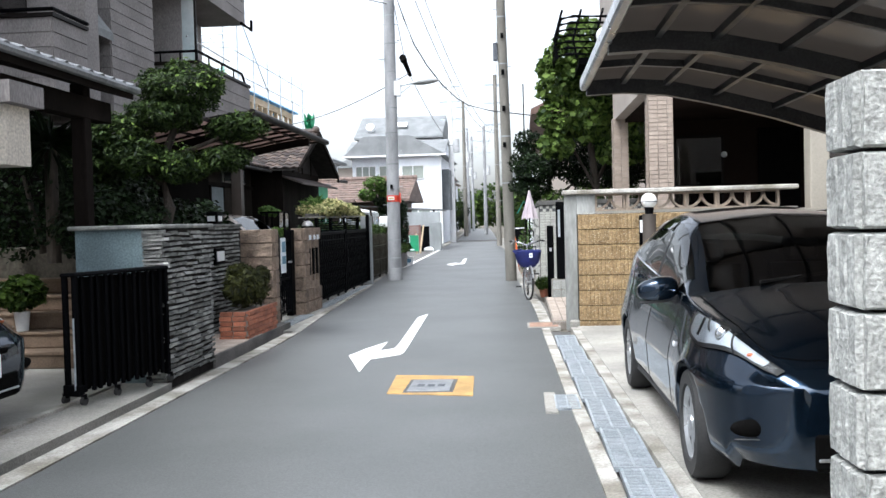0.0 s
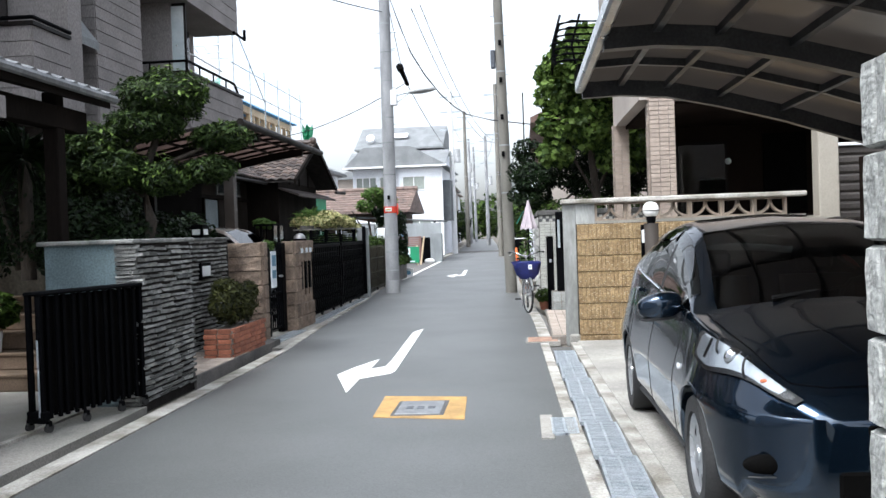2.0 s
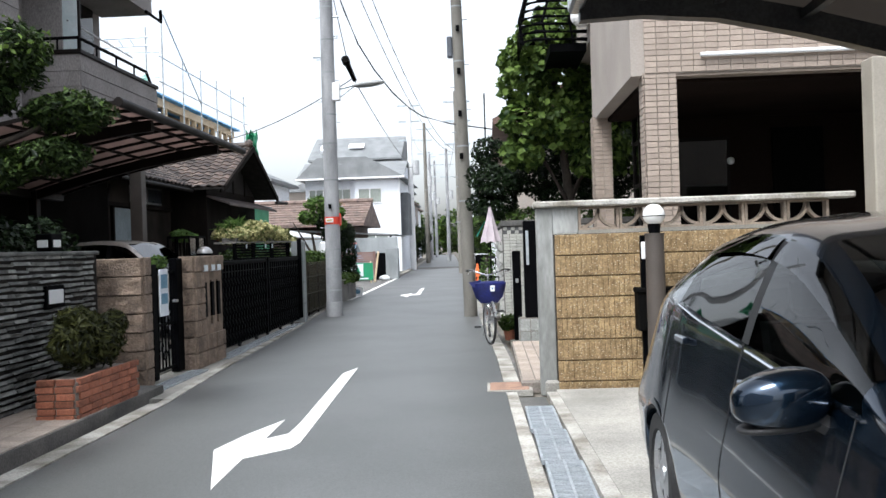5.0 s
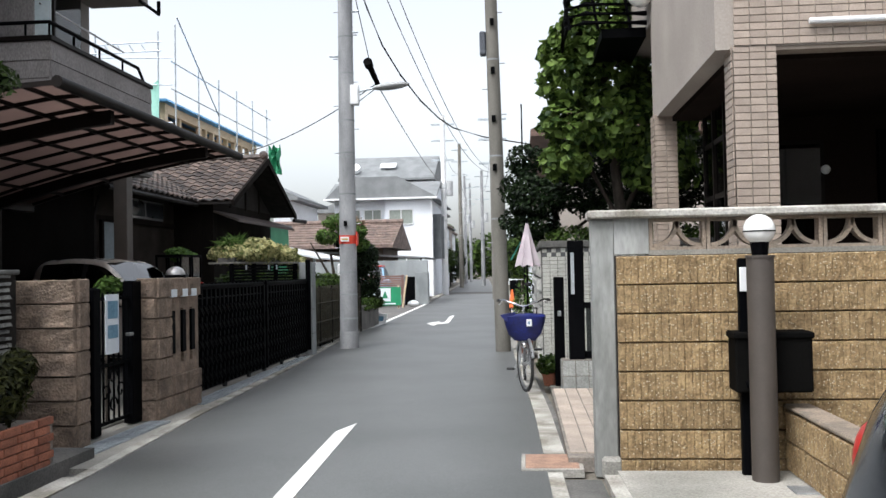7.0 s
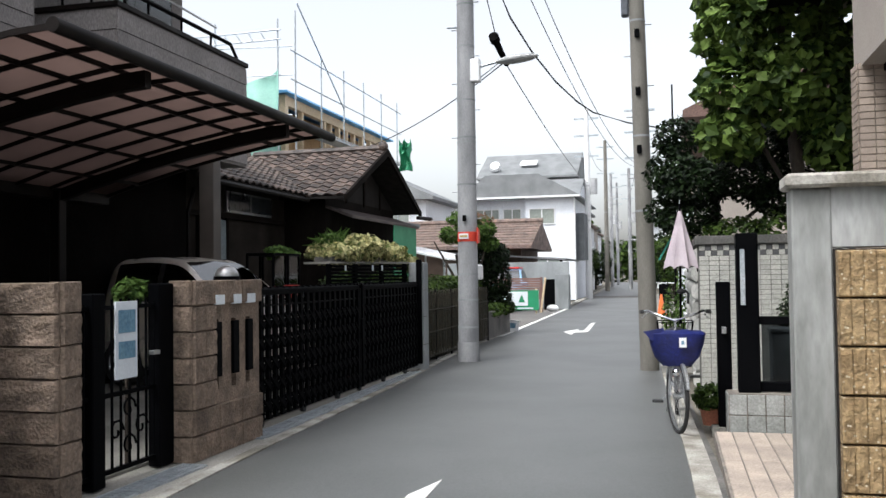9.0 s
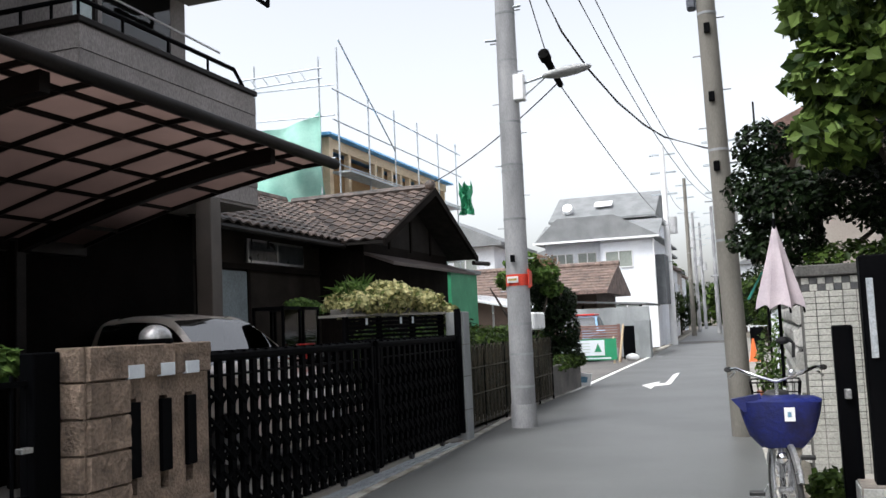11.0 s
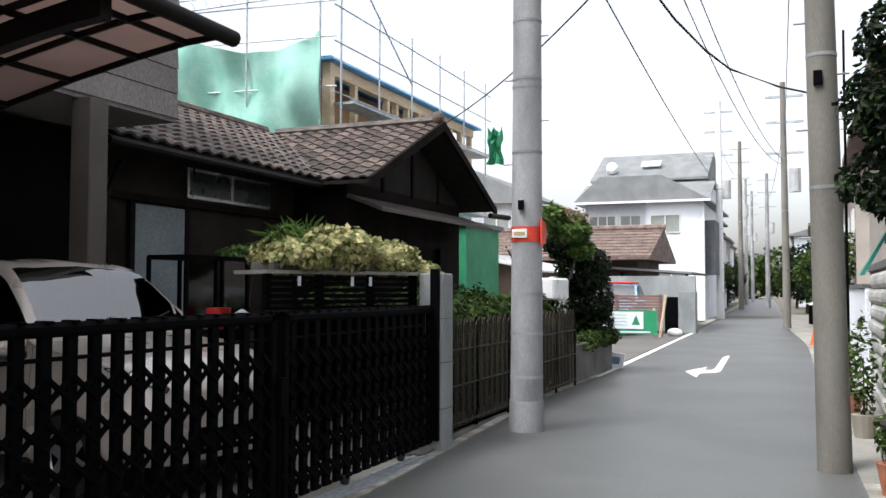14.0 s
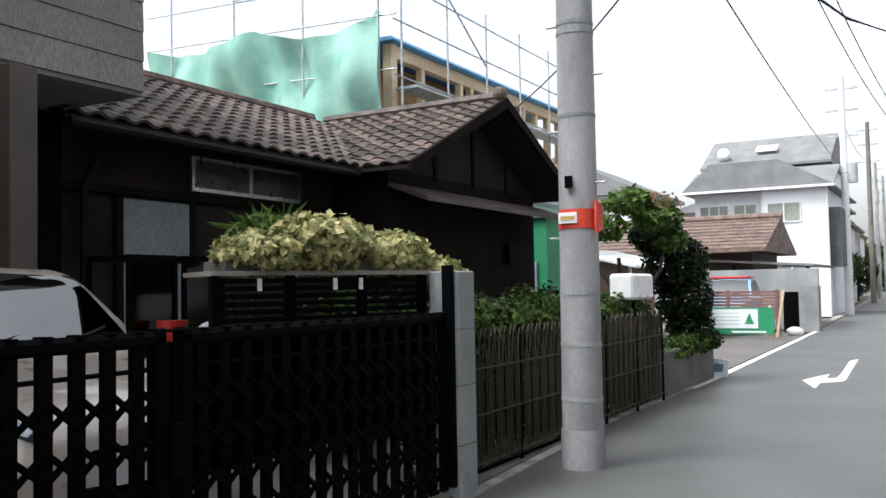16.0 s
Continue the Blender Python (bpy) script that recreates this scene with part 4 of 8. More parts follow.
part("pot", cy((0.8, 16.45, 0.015), (0.8, 16.45, 0.17), 0.07, 0.1, 14), RED_BRICK, pp, "clay pot", smooth=False)
leaves("foliage", [((0.8, 16.45, 0.26), (0.15, 0.15, 0.12))], 500, 0.04, LEAF_MID, pp, seed=6)
for k, (px, py, h, col_) in enumerate(((0.6, 21.6, 1.25, LEAF_LIGHT), (0.52, 20.5, 0.42, LEAF_MID), (0.45, 23.2, 1.0, LEAF_MID), (0.4, 25.0, 0.8, LEAF_LIGHT))):
    t = thing("potted_plant", "tall light-green plant in a pot along the street wall", "potted plant", (px, py, 0.02), group="street wall pots")
    part("pot", cy((px, py, 0.012), (px, py, 0.24), 0.09, 0.13, 14), (CONCRETE, RED_BRICK, CREAM, RED_BRICK)[k], t)
    part("stem", cy((px, py, 0.2), (px, py, h * 0.8), 0.012, 0.006, 6), BARK, t)
    leaves("foliage", [((px, py, 0.3 + h * 0.5), (0.07, 0.1, h * 0.42))] if k == 0 else [((px, py, 0.25 + h * 0.45), (0.12, 0.16, h * 0.5))], 240, 0.045, col_, t, seed=40 + k)
nl = thing("hanging_sheet", "teal plastic sheet folded over a bracket at the wall", "sheet", (0.5, 20.4, 1.6))
part("sheet", prism([(0.3, 1.58), (0.33, 1.58), (0.47, 1.84), (0.6, 1.62), (0.63, 1.62), (0.47, 1.88)], "y", 20.28, 20.52), M("teal_plastic", (0.03, 0.28, 0.21), (0.02, 0.2, 0.16), 0.5, 8.0, 40, 0.4, 0.01), nl)
part("bracket", cy((0.47, 20.4, 1.82), (0.76, 20.4, 1.7), 0.015, 0.015, 6), BLACK, nl)

# trees behind the tile wall
t1 = thing("broadleaf_tree", "tall tree with large light-green leaves above the tile wall", "tree", (2.0, 19.1, 0))
limbs([([(2.0, 19.1, 0), (2.05, 19.1, 1.4), (1.9, 18.95, 2.8), (1.75, 18.8, 4.2), (1.6, 18.75, 5.0)], 0.12, 0.03), ([(2.0, 19.0, 2.0), (1.5, 18.8, 2.9), (1.15, 18.7, 3.9)], 0.05, 0.018), ([(2.0, 19.05, 2.2), (2.6, 18.9, 3.4), (2.7, 18.8, 4.2)], 0.05, 0.018), ([(1.85, 18.9, 3.3), (2.2, 18.8, 4.2), (2.1, 18.75, 4.9)], 0.035, 0.012)], t1)
leaves("crown", [((1.42, 18.65, 4.75), (0.4, 0.45, 0.42)), ((1.2, 18.6, 4.15), (0.38, 0.45, 0.42)), ((1.8, 18.7, 4.3), (0.5, 0.5, 0.6)), ((1.3, 18.6, 3.5), (0.48, 0.45, 0.4)), ((2.0, 18.65, 3.5), (0.55, 0.5, 0.55)), ((1.8, 18.75, 5.1), (0.45, 0.45, 0.38)), ((2.7, 18.75, 4.1), (0.6, 0.5, 0.8)), ((2.5, 18.75, 3.0), (0.55, 0.5, 0.5)), ((1.15, 18.65, 2.95), (0.36, 0.4, 0.26)), ((1.0, 18.6, 4.55), (0.2, 0.25, 0.2))], 8200, 0.125, LEAF_TREE, t1, "large light-green leaves", 0.45, 11, 1.2, 0.5)
t2 = thing("garden_pine", "dark clipped garden pine behind the tile wall", "tree", (1.1, 19.9, 0))
limbs([([(1.1, 19.9, 0), (1.15, 19.9, 1.2), (1.0, 19.85, 2.0), (1.1, 19.8, 2.7)], 0.1, 0.04), ([(1.05, 19.88, 1.9), (0.6, 19.7, 2.4), (0.45, 19.75, 3.0)], 0.035, 0.012), ([(1.05, 19.88, 1.8), (1.8, 19.6, 2.4)], 0.035, 0.015)], t2)
leaves("crown", [((0.48, 19.7, 2.7), (0.3, 0.35, 0.3)), ((0.58, 19.8, 3.15), (0.3, 0.3, 0.24)), ((0.42, 19.9, 2.2), (0.25, 0.3, 0.2)), ((0.75, 19.6, 2.55), (0.45, 0.45, 0.32)), ((1.35, 19.5, 2.6), (0.55, 0.45, 0.3)), ((2.0, 19.5, 2.35), (0.6, 0.45, 0.3)), ((0.7, 19.7, 2.1), (0.4, 0.4, 0.22)), ((2.6, 19.6, 2.5), (0.5, 0.4, 0.5)), ((1.6, 19.7, 3.0), (0.5, 0.4, 0.32)), ((2.3, 19.7, 3.2), (0.55, 0.4, 0.45)), ((3.0, 19.6, 2.9), (0.6, 0.4, 0.6))], 21000, 0.044, LEAF_DARK, t2, seed=12)
t3 = thing("hedge", "green hedge rising behind the tile wall", "hedge", (2.0, 19.1, 0))
leaves("foliage", [((1.2 + 0.5 * i, 19.0, 1.75 + 0.06 * (i % 2)), (0.4, 0.3, 0.3)) for i in range(6)], 5200, 0.05, LEAF_MID, t3, seed=13)
part("trunk", cy((2.0, 19.1, 0), (2.0, 19.1, 1.6), 0.05, 0.03, 8), BARK, t3)

# ---- left side: driveway, slate wall, garden ----
def stone(seed, w, h, d):
    r = random.Random(seed)
    bm = bx(0, w, -d, 0.02, 0, h)
    for v in bm.verts:
        v.co += Vector((r.uniform(-0.006, 0.006), r.uniform(-0.012, 0.012) if v.co.y < 0 else 0, r.uniform(-0.003, 0.003)))
    return mesh_of("stone", bm, SLATE)


STONES = [[stone(k * 7 + j, w, 0.03, 0.022) for j in range(3)] for k, w in enumerate((0.14, 0.22, 0.31))]


def slate_face(parent, x, y, rz, width, z0, z1, course=0.036, seed=3, name="stone"):
    """Thin slate courses laid over a face that starts at (x, y) and runs along the turned x axis."""
    r = random.Random(seed)
    a = radians(rz)
    z, k = z0, 0
    while z < z1:
        u = -r.uniform(0, 0.1)
        while u < width - 0.02:
            g = r.choice((0, 1, 1, 2, 2))
            wd = (0.14, 0.22, 0.31)[g]
            s = min(1.0, (width - u) / wd)
            uu = max(u, 0.0)
            m = pose(x + uu * math.cos(a) + r.uniform(-0.006, 0.006), y + uu * math.sin(a) - r.uniform(0, 0.008), z + r.uniform(-0.006, 0.006), 0, r.uniform(-1.6, 1.6), rz) @ Matrix.Diagonal((s * 0.98, 1, r.uniform(0.72, 1.12), 1))
            piece(name, r.choice(STONES[g]), m, parent)
            u += wd + 0.004
        z += course


sw = thing("slate_wall", "stacked dark slate garden wall with a blue-grey painted end", "wall", (-3.1, 8.5, 0.03))
part("core", bx(-3.05, -2.9, 7.82, 9.15, -0.05, 1.45), MORTAR_DARK, sw)
part("recess_core", bx(-3.85, -3.62, 9.15, 12.5, -0.05, 1.45), MORTAR_DARK, sw)
part("painted_end", bx(-3.71, -3.04, 7.84, 8.0, -0.05, 1.45), BLUE_WALL, sw, "blue-grey painted plaster face")
cap = bmesh.new()
box(cap, -3.07, -2.86, 7.76, 9.2, 1.45, 1.49, 0.01)
box(cap, -3.76, -3.07, 7.79, 8.05, 1.45, 1.49, 0.01)
part("coping", cap, SLATE, sw, "rough slate coping")
part("coping", bx(-3.9, -3.58, 9.2, 12.5, 1.45, 1.49, 0.01), SLATE, sw)
slate_face(sw, -3.05, 7.82, 0, 0.16, 0.04, 1.44, seed=3)
slate_face(sw, -2.9, 7.82, 90, 1.34, 0.04, 1.44, 0.05, seed=4)
sw2 = thing("slate_wall", "recessed slate wall with a name plate behind the brick planter", "wall", (-3.7, 10.5, 0.1))
slate_face(sw2, -3.62, 9.2, 90, 3.2, 0.1, 1.44, 0.055, seed=5)
npl = thing("name_plate", "white name plate in a dark frame on the slate wall", "name plate", (-3.6, 11.6, 1.07))
part("frame", bx(-3.61, -3.57, 11.3, 11.66, 0.96, 1.17, 0.004), BLACK, npl)
part("plate", bx(-3.575, -3.56, 11.34, 11.62, 1.0, 1.13, 0.003), LAMP_WHITE, npl)
gl2 = thing("wall_lamp", "small boxy lamp with a white pane on the wall top", "lamp", (-3.7, 11.55, 1.49))
part("base", bx(-3.74, -3.62, 11.5, 11.69, 1.485, 1.5), BLACK, gl2)
part("body", bx(-3.75, -3.6, 11.48, 11.71, 1.5, 1.66, 0.008), BLACK, gl2)
part("pane", bx(-3.73, -3.63, 11.47, 11.48, 1.53, 1.6), LAMP_WHITE, gl2)
part("pane", bx(-3.6, -3.595, 11.52, 11.67, 1.53, 1.6), LAMP_WHITE, gl2)

pav = tagged(part("entrance_paving", bx(-3.65, -2.87, 9.15, 12.3, -0.1, 0.085), CONCRETE_DARK), "paved ledge beside the slate wall", "pavement", "", "structure")
pt2 = mesh_of("tile", bx(0, 0.24, 0, 0.19, 0, 0.012, 0.003), PINK_TILE)
for i in range(3):
    for j in range(9):
        piece("tile", pt2, pose(-3.63 + 0.25 * i, 9.17 + 0.2 * j, 0.083), pav)

pl = thing("brick_planter", "red brick planter with a round shrub", "planter", (-3.2, 11.4, 0.09))
part("soil", bx(-3.22, -2.94, 10.45, 11.72, 0.08, 0.38), EARTH, pl, "dark soil")
part("core", bx(-3.24, -2.915, 10.42, 11.75, 0.05, 0.39), MORTAR, pl)
br = mesh_of("brick", bx(0, 0.2, -0.012, 0.03, 0, 0.052, 0.004), RED_BRICK)
br_s = mesh_of("brick", bx(0, 0.15, -0.012, 0.03, 0, 0.052, 0.004), RED_BRICK)
for c in range(6):
    o = 0.1 * (c % 2)
    for i in range(2):
        piece("brick", br_s, pose(-3.25 + 0.165 * i + o * 0.12, 10.41, 0.07 + 0.06 * c), pl)
    for i in range(6):
        piece("brick", br, pose(-2.905, 10.42 + 0.212 * i + o * 0.5, 0.07 + 0.06 * c, 0, 0, 90), pl)
ps = thing("round_shrub", "round green shrub in the brick planter", "shrub", (-3.2, 11.4, 0.33))
leaves("foliage", [((-3.14, 10.95, 0.68), (0.2, 0.32, 0.24)), ((-3.06, 11.3, 0.66), (0.16, 0.3, 0.22)), ((-3.17, 11.05, 0.86), (0.16, 0.24, 0.12)), ((-3.04, 11.48, 0.78), (0.12, 0.18, 0.15))], 2700, 0.026, LEAF_SHRUB, ps, seed=21, flat=0.15, long=4.2)
limbs([([(-3.2, 11.4, 0.3), (-3.2, 11.4, 0.6)], 0.03, 0.015)], ps)

# folding gate pushed open in front of the slate wall
fg = thing("folding_gate", "folded black accordion gate on castors in the driveway", "gate", (-3.21, 6.72, 0.05), 73.5, local=True)
for i in range(12):
    u = 0.09 + 0.086 * i
    part("bar", bx(u, u + 0.034, -0.05 - 0.012 * (i % 2), -0.02 - 0.012 * (i % 2), 0.09, 1.03, 0.005), BLACK, fg)
    part("bar", bx(u + 0.04, u + 0.07, 0.03, 0.05, 0.09, 1.02, 0.004), BLACK, fg)
part("end_post", bx(0, 0.035, -0.07, -0.02, 0.07, 1.04, 0.006), BLACK, fg)
part("end_post", bx(0, 0.035, 0.03, 0.08, 0.07, 1.04, 0.006), BLACK, fg)
part("end_post", bx(1.12, 1.16, -0.06, 0.07, 0.07, 1.04, 0.006), BLACK, fg)
part("top_cap", bx(-0.01, 1.17, -0.08, 0.09, 1.03, 1.06, 0.012), BLACK, fg)
part("foot_plate", bx(-0.01, 0.06, -0.08, 0.09, 0.07, 0.16, 0.006), BLACK, fg)
part("lattice", bx(0.05, 1.12, -0.012, 0.012, 0.12, 1.02), BLACK_MATT, fg, "dark folded lattice between the bars")
part("latch", bx(-0.012, 0.0, -0.05, -0.035, 0.12, 0.7, 0.003), GALV, fg, "worn steel latch rod")
for i, (u, v) in enumerate(((0.03, -0.09), (0.03, 0.1), (0.45, -0.06), (0.85, -0.06), (1.14, -0.06))):
    c = part("castor", cy((u, v - 0.014, 0.035), (u, v + 0.014, 0.035), 0.035, 0.035, 12), RUBBER, fg)
    part("fork", bx(u - 0.014, u + 0.014, v - 0.02, v + 0.02, 0.05, 0.09), BLACK, c)

# entrance steps
st = tagged(part("steps", bx(-6.5, -3.9, 10.2, 12.4, 0, 0.86), STEP_TILE), "brown tiled entrance steps", "steps", "", "structure")
for i in range(5):
    part("tread", bx(-6.5, -3.9, 8.6 + 0.32 * i, 10.22, 0.05 + 0.17 * i, 0.05 + 0.17 * (i + 1) - 0.004, 0.01), STEP_TILE, st)
    part("nosing", bx(-6.5, -3.89, 8.585 + 0.32 * i, 8.7 + 0.32 * i, 0.05 + 0.17 * (i + 1) - 0.03, 0.05 + 0.17 * (i + 1), 0.006), STEP_TILE, st)
fp = thing("flower_pot", "leafy plant in a white pot on the entrance steps", "potted plant", (-4.95, 9.05, 0.385))
part("pot", cy((-4.95, 9.05, 0.385), (-4.95, 9.05, 0.6), 0.06, 0.085, 14), LAMP_WHITE, fp, "white pot")
leaves("foliage", [((-4.95, 9.05, 0.8), (0.25, 0.25, 0.18))], 700, 0.06, LEAF_MID, fp, seed=22)

# garden behind the slate wall
tagged(part("garden_bed", bx(-6.4, -3.86, 10.25, 12.5, 0, 1.25), EARTH), "raised garden bed behind the slate wall", "garden bed", "", "structure")
np_ = thing("niwaki_pine", "clipped cloud-pruned garden pine behind the slate wall", "tree", (-3.95, 10.4, 1.25))
limbs([([(-3.95, 10.4, 1.1), (-3.85, 10.5, 1.7), (-4.0, 10.6, 2.2), (-3.8, 10.65, 2.7), (-3.75, 10.7, 3.2)], 0.08, 0.03), ([(-3.95, 10.55, 2.0), (-4.3, 10.5, 2.3), (-4.6, 10.45, 2.5)], 0.035, 0.015), ([(-3.9, 10.6, 2.3), (-3.4, 10.7, 2.5), (-3.1, 10.8, 2.65)], 0.035, 0.015), ([(-3.9, 10.6, 2.1), (-3.5, 10.7, 2.25)], 0.03, 0.012)], np_)
leaves("crown", [((-3.72, 10.7, 3.18), (0.5, 0.48, 0.28)), ((-3.9, 10.6, 2.85), (0.45, 0.4, 0.2)), ((-4.5, 10.45, 2.6), (0.42, 0.42, 0.27)), ((-4.25, 10.4, 2.32), (0.4, 0.38, 0.25)), ((-3.1, 10.85, 2.68), (0.36, 0.33, 0.17)), ((-3.75, 10.6, 2.2), (0.36, 0.34, 0.2)), ((-3.25, 10.8, 2.3), (0.32, 0.3, 0.16)), ((-4.75, 10.5, 2.25), (0.35, 0.35, 0.22))], 24000, 0.027, LEAF_PINE, np_, "clipped needle pads", 0.55, 23, 3.2)
shoots = leaves("young_shoot", [((-3.6, 10.6, 3.22), (0.5, 0.5, 0.28)), ((-4.4, 10.4, 2.65), (0.42, 0.4, 0.27)), ((-3.1, 10.85, 2.7), (0.36, 0.33, 0.18)), ((-3.9, 10.5, 2.3), (0.5, 0.4, 0.24))], 700, 0.034, LEAF_TREE, np_, "light-green young shoots", 0.5, 24, 2.2)
tagged(shoots, "light-green young shoots", kind="stuff")
sh = thing("garden_shrubs", "dark shrubs crowding behind the slate wall", "shrub", (-4.2, 10.5, 1.25))
leaves("foliage", [((-4.3, 9.6, 1.5), (0.5, 0.7, 0.4)), ((-3.95, 10.9, 1.55), (0.3, 0.6, 0.28)), ((-3.95, 12.0, 1.55), (0.28, 0.45, 0.28)), ((-4.9, 10.8, 1.8), (0.6, 0.7, 0.6)), ((-5.3, 9.7, 2.0), (0.6, 0.7, 0.8)), ((-5.2, 11.9, 2.0), (0.6, 0.6, 0.7))], 12000, 0.045, LEAF_DARK, sh, seed=25)
limbs([([(-4.5, 10.4, 1.2), (-4.6, 10.5, 1.9)], 0.05, 0.02), ([(-5.2, 10.0, 1.2), (-5.3, 9.8, 2.1)], 0.05, 0.02)], sh)
pm = thing("fan_palm", "dark spiky fan palm beside the entrance", "palm", (-4.75, 9.4, 1.25))
limbs([([(-4.75, 9.4, 1.1), (-4.75, 9.4, 2.35)], 0.08, 0.07)], pm)
r = random.Random(9)
bm = bmesh.new()
for k in range(150):
    d = Vector((r.gauss(0, 1), r.gauss(0, 1), r.gauss(0.35, 0.5))).normalized()
    p = Vector((-4.75, 9.4, 2.4))
    s = d.cross(Vector((0, 0, 1))).normalized() * 0.014
    L = r.uniform(0.4, 0.62)
    v = [bm.verts.new(q) for q in (p + d * 0.08 - s, p + d * 0.08 + s, p + d * L * 0.6 + s, p + d * L + Vector((0, 0, -0.1)), p + d * L * 0.6 - s)]
    bm.faces.new(v)
part("fronds", bm, LEAF_DARK, pm)

# gatehouse roof over the entrance
gh = thing("entrance_roof", "low tiled entrance roof with dark timber posts", "roof", (-4.6, 8.0, 0.05))
part("deck", prism([(-3.78, 2.86), (-3.78, 2.93), (-5.6, 3.5), (-5.6, 3.4)], "y", 3.5, 9.4), DARK_WOOD, gh)
for k in range(6):
    part("fascia_tile", cy((-3.74, 3.6 + k, 2.96), (-3.74, 4.6 + k if k < 5 else 9.42, 2.96), 0.045, 0.045, 8), ROOF_GLAZED, gh)
et = mesh_of("tile", prism([(0, 0), (0.12, 0.045), (0.24, 0), (0.24, 0.02), (0.12, 0.065), (0, 0.02)], "y", 0, 0.3), ROOF_GLAZED)
for i in range(24):
    for j in range(6):
        piece("tile", et, pose(-3.72 - 0.29 * j, 3.55 + 0.243 * i, 2.95 + 0.091 * j, 0, 0, 90) @ pose(0, 0, 0, 17.4, 0, 0), gh)
for yy in (5.2, 8.7):
    part("post", bx(-4.15, -4.0, yy, yy + 0.15, 0.05, 2.95, 0.008), DARK_WOOD, gh)
part("lintel", bx(-4.16, -3.99, 3.5, 9.3, 2.6, 2.82, 0.008), DARK_WOOD, gh)
tagged(part("wall_entrance", bx(-5.6, -3.55, 6.5, 6.85, 1.98, 2.45), M("pale_lintel_plaster", (0.6, 0.54, 0.46), (0.52, 0.47, 0.4))), "pale plastered lintel over the driveway", "wall", "", "structure")
tagged(part("wall_entrance", bx(-5.6, -3.45, 6.4, 6.9, 2.45, 2.62), SIDING), "grey capping on the plastered lintel", "wall", "", "structure")
# entrance wall whose near-black colour paints the shade behind the steps
tagged(part("wall_entrance", bx(-6.9, -6.6, 6.5, 12.5, 0.05, 3.4), WALL_SHADE), "entrance wall behind the garden, coloured as deep shade", "wall", "", "structure")


def siding(parent, x, y, rz, width, z0, z1, h=0.2):
    """Overlapping horizontal boards on a face."""
    n = max(1, round((z1 - z0) / h))
    h = (z1 - z0) / n
    me = mesh_of("board", prism([(0.0, 0.0), (-0.022, 0.0), (-0.012, h - 0.006), (0.0, h - 0.006)], "x", 0, width), SIDING)
    for k in range(n):
        piece("board", me, pose(x, y, z0 + h * k, 0, 0, rz), parent)


# big grey house
H1 = thing("grey_house", "large grey sided house with balconies", "house", (-9.0, 15, 0))
part("wall", bx(-13.0, -6.95, 9.6, 20.6, 0, 7.8), SIDING, H1)
part("upper_roof", prism([(-13.4, 7.8), (-6.4, 7.8), (-6.4, 7.95), (-9.9, 9.4), (-13.4, 7.95)], "y", 9.0, 21.2), ROOF_GREY, H1)
pw = part("pilaster", bx(-6.95, -6.05, 13.0, 13.42, 3.1, 7.8), SIDING, H1, "tall grey wall end")
b1 = part("balcony", bx(-6.95, -6.05, 12.0, 13.0, 3.2, 4.45), SIDING, H1, "sided balcony with dark rail")
siding(b1, -6.05, 12.0, 90, 1.0, 3.2, 4.45)
siding(b1, -6.95, 12.0, 0, 0.9, 3.2, 4.45)
part("rail", tb([(-6.95, 11.98, 4.55), (-6.02, 11.98, 4.55), (-6.02, 13.0, 4.55)], 0.03, 6), BLACK, b1)
part("coping", bx(-6.98, -6.0, 11.95, 13.0, 4.45, 4.5), BRONZE, b1)
bay = part("bay", bx(-6.95, -6.45, 14.7, 16.5, 2.9, 7.8), SIDING, H1, "sided bay wall")
siding(bay, -6.45, 14.7, 90, 1.8, 3.0, 7.6)
siding(bay, -6.95, 14.7, 0, 0.5, 3.0, 7.6)
for k, (ya, yb, za, zb) in enumerate(((10.6, 12.9, 4.6, 6.5), (13.55, 14.6, 4.3, 6.6), (10.4, 11.7, 2.9, 4.3))):
    wq = part("window_frame", bx(-6.97, -6.9, ya, yb, za, zb), BRONZE, H1, "dark bronze framed window")
    part("pane", bx(-6.9, -6.885, ya + 0.06, (ya + yb) / 2 - 0.03, za + 0.06, zb - 0.06), GLASS_CAR, wq)
    part("pane", bx(-6.9, -6.885, (ya + yb) / 2 + 0.03, yb - 0.06, za + 0.06, zb - 0.06), GLASS_CAR, wq)
aw = part("awning", prism([(-6.95, 5.55), (-6.35, 4.75), (-6.35, 4.62), (-6.95, 5.4)], "y", 13.5, 14.6), ROOF_GREY, H1, "blue-grey window awning")
b2 = part("balcony", bx(-6.95, -5.84, 17.2, 20.55, 3.12, 4.66), SIDING, H1, "long sided balcony with dark rail")
siding(b2, -5.84, 17.2, 90, 3.35, 3.16, 4.64, 0.24)
siding(b2, -6.95, 17.2, 0, 1.11, 3.16, 4.64, 0.24)
part("coping", bx(-6.97, -5.8, 17.16, 20.58, 4.66, 4.73, 0.01), BRONZE, b2)
part("rail", tb([(-6.9, 17.22, 4.92), (-5.86, 17.22, 4.92), (-5.86, 20.1, 4.92), (-5.86, 20.3, 4.75)], 0.028, 6), BLACK, b2)
for yy in (17.22, 17.9, 18.7, 19.5):
    part("rail_post", cy((-5.86, yy, 4.7), (-5.86, yy, 4.92), 0.018, 0.018, 6), BLACK, b2)
for xx in (-6.2, -6.6):
    part("rail_post", cy((xx, 17.22, 4.7), (xx, 17.22, 4.92), 0.018, 0.018, 6), BLACK, b2)
wf = part("window_frame", bx(-6.96, -6.9, 18.2, 20.2, 4.7, 6.3), BRONZE, H1, "bronze framed balcony window")
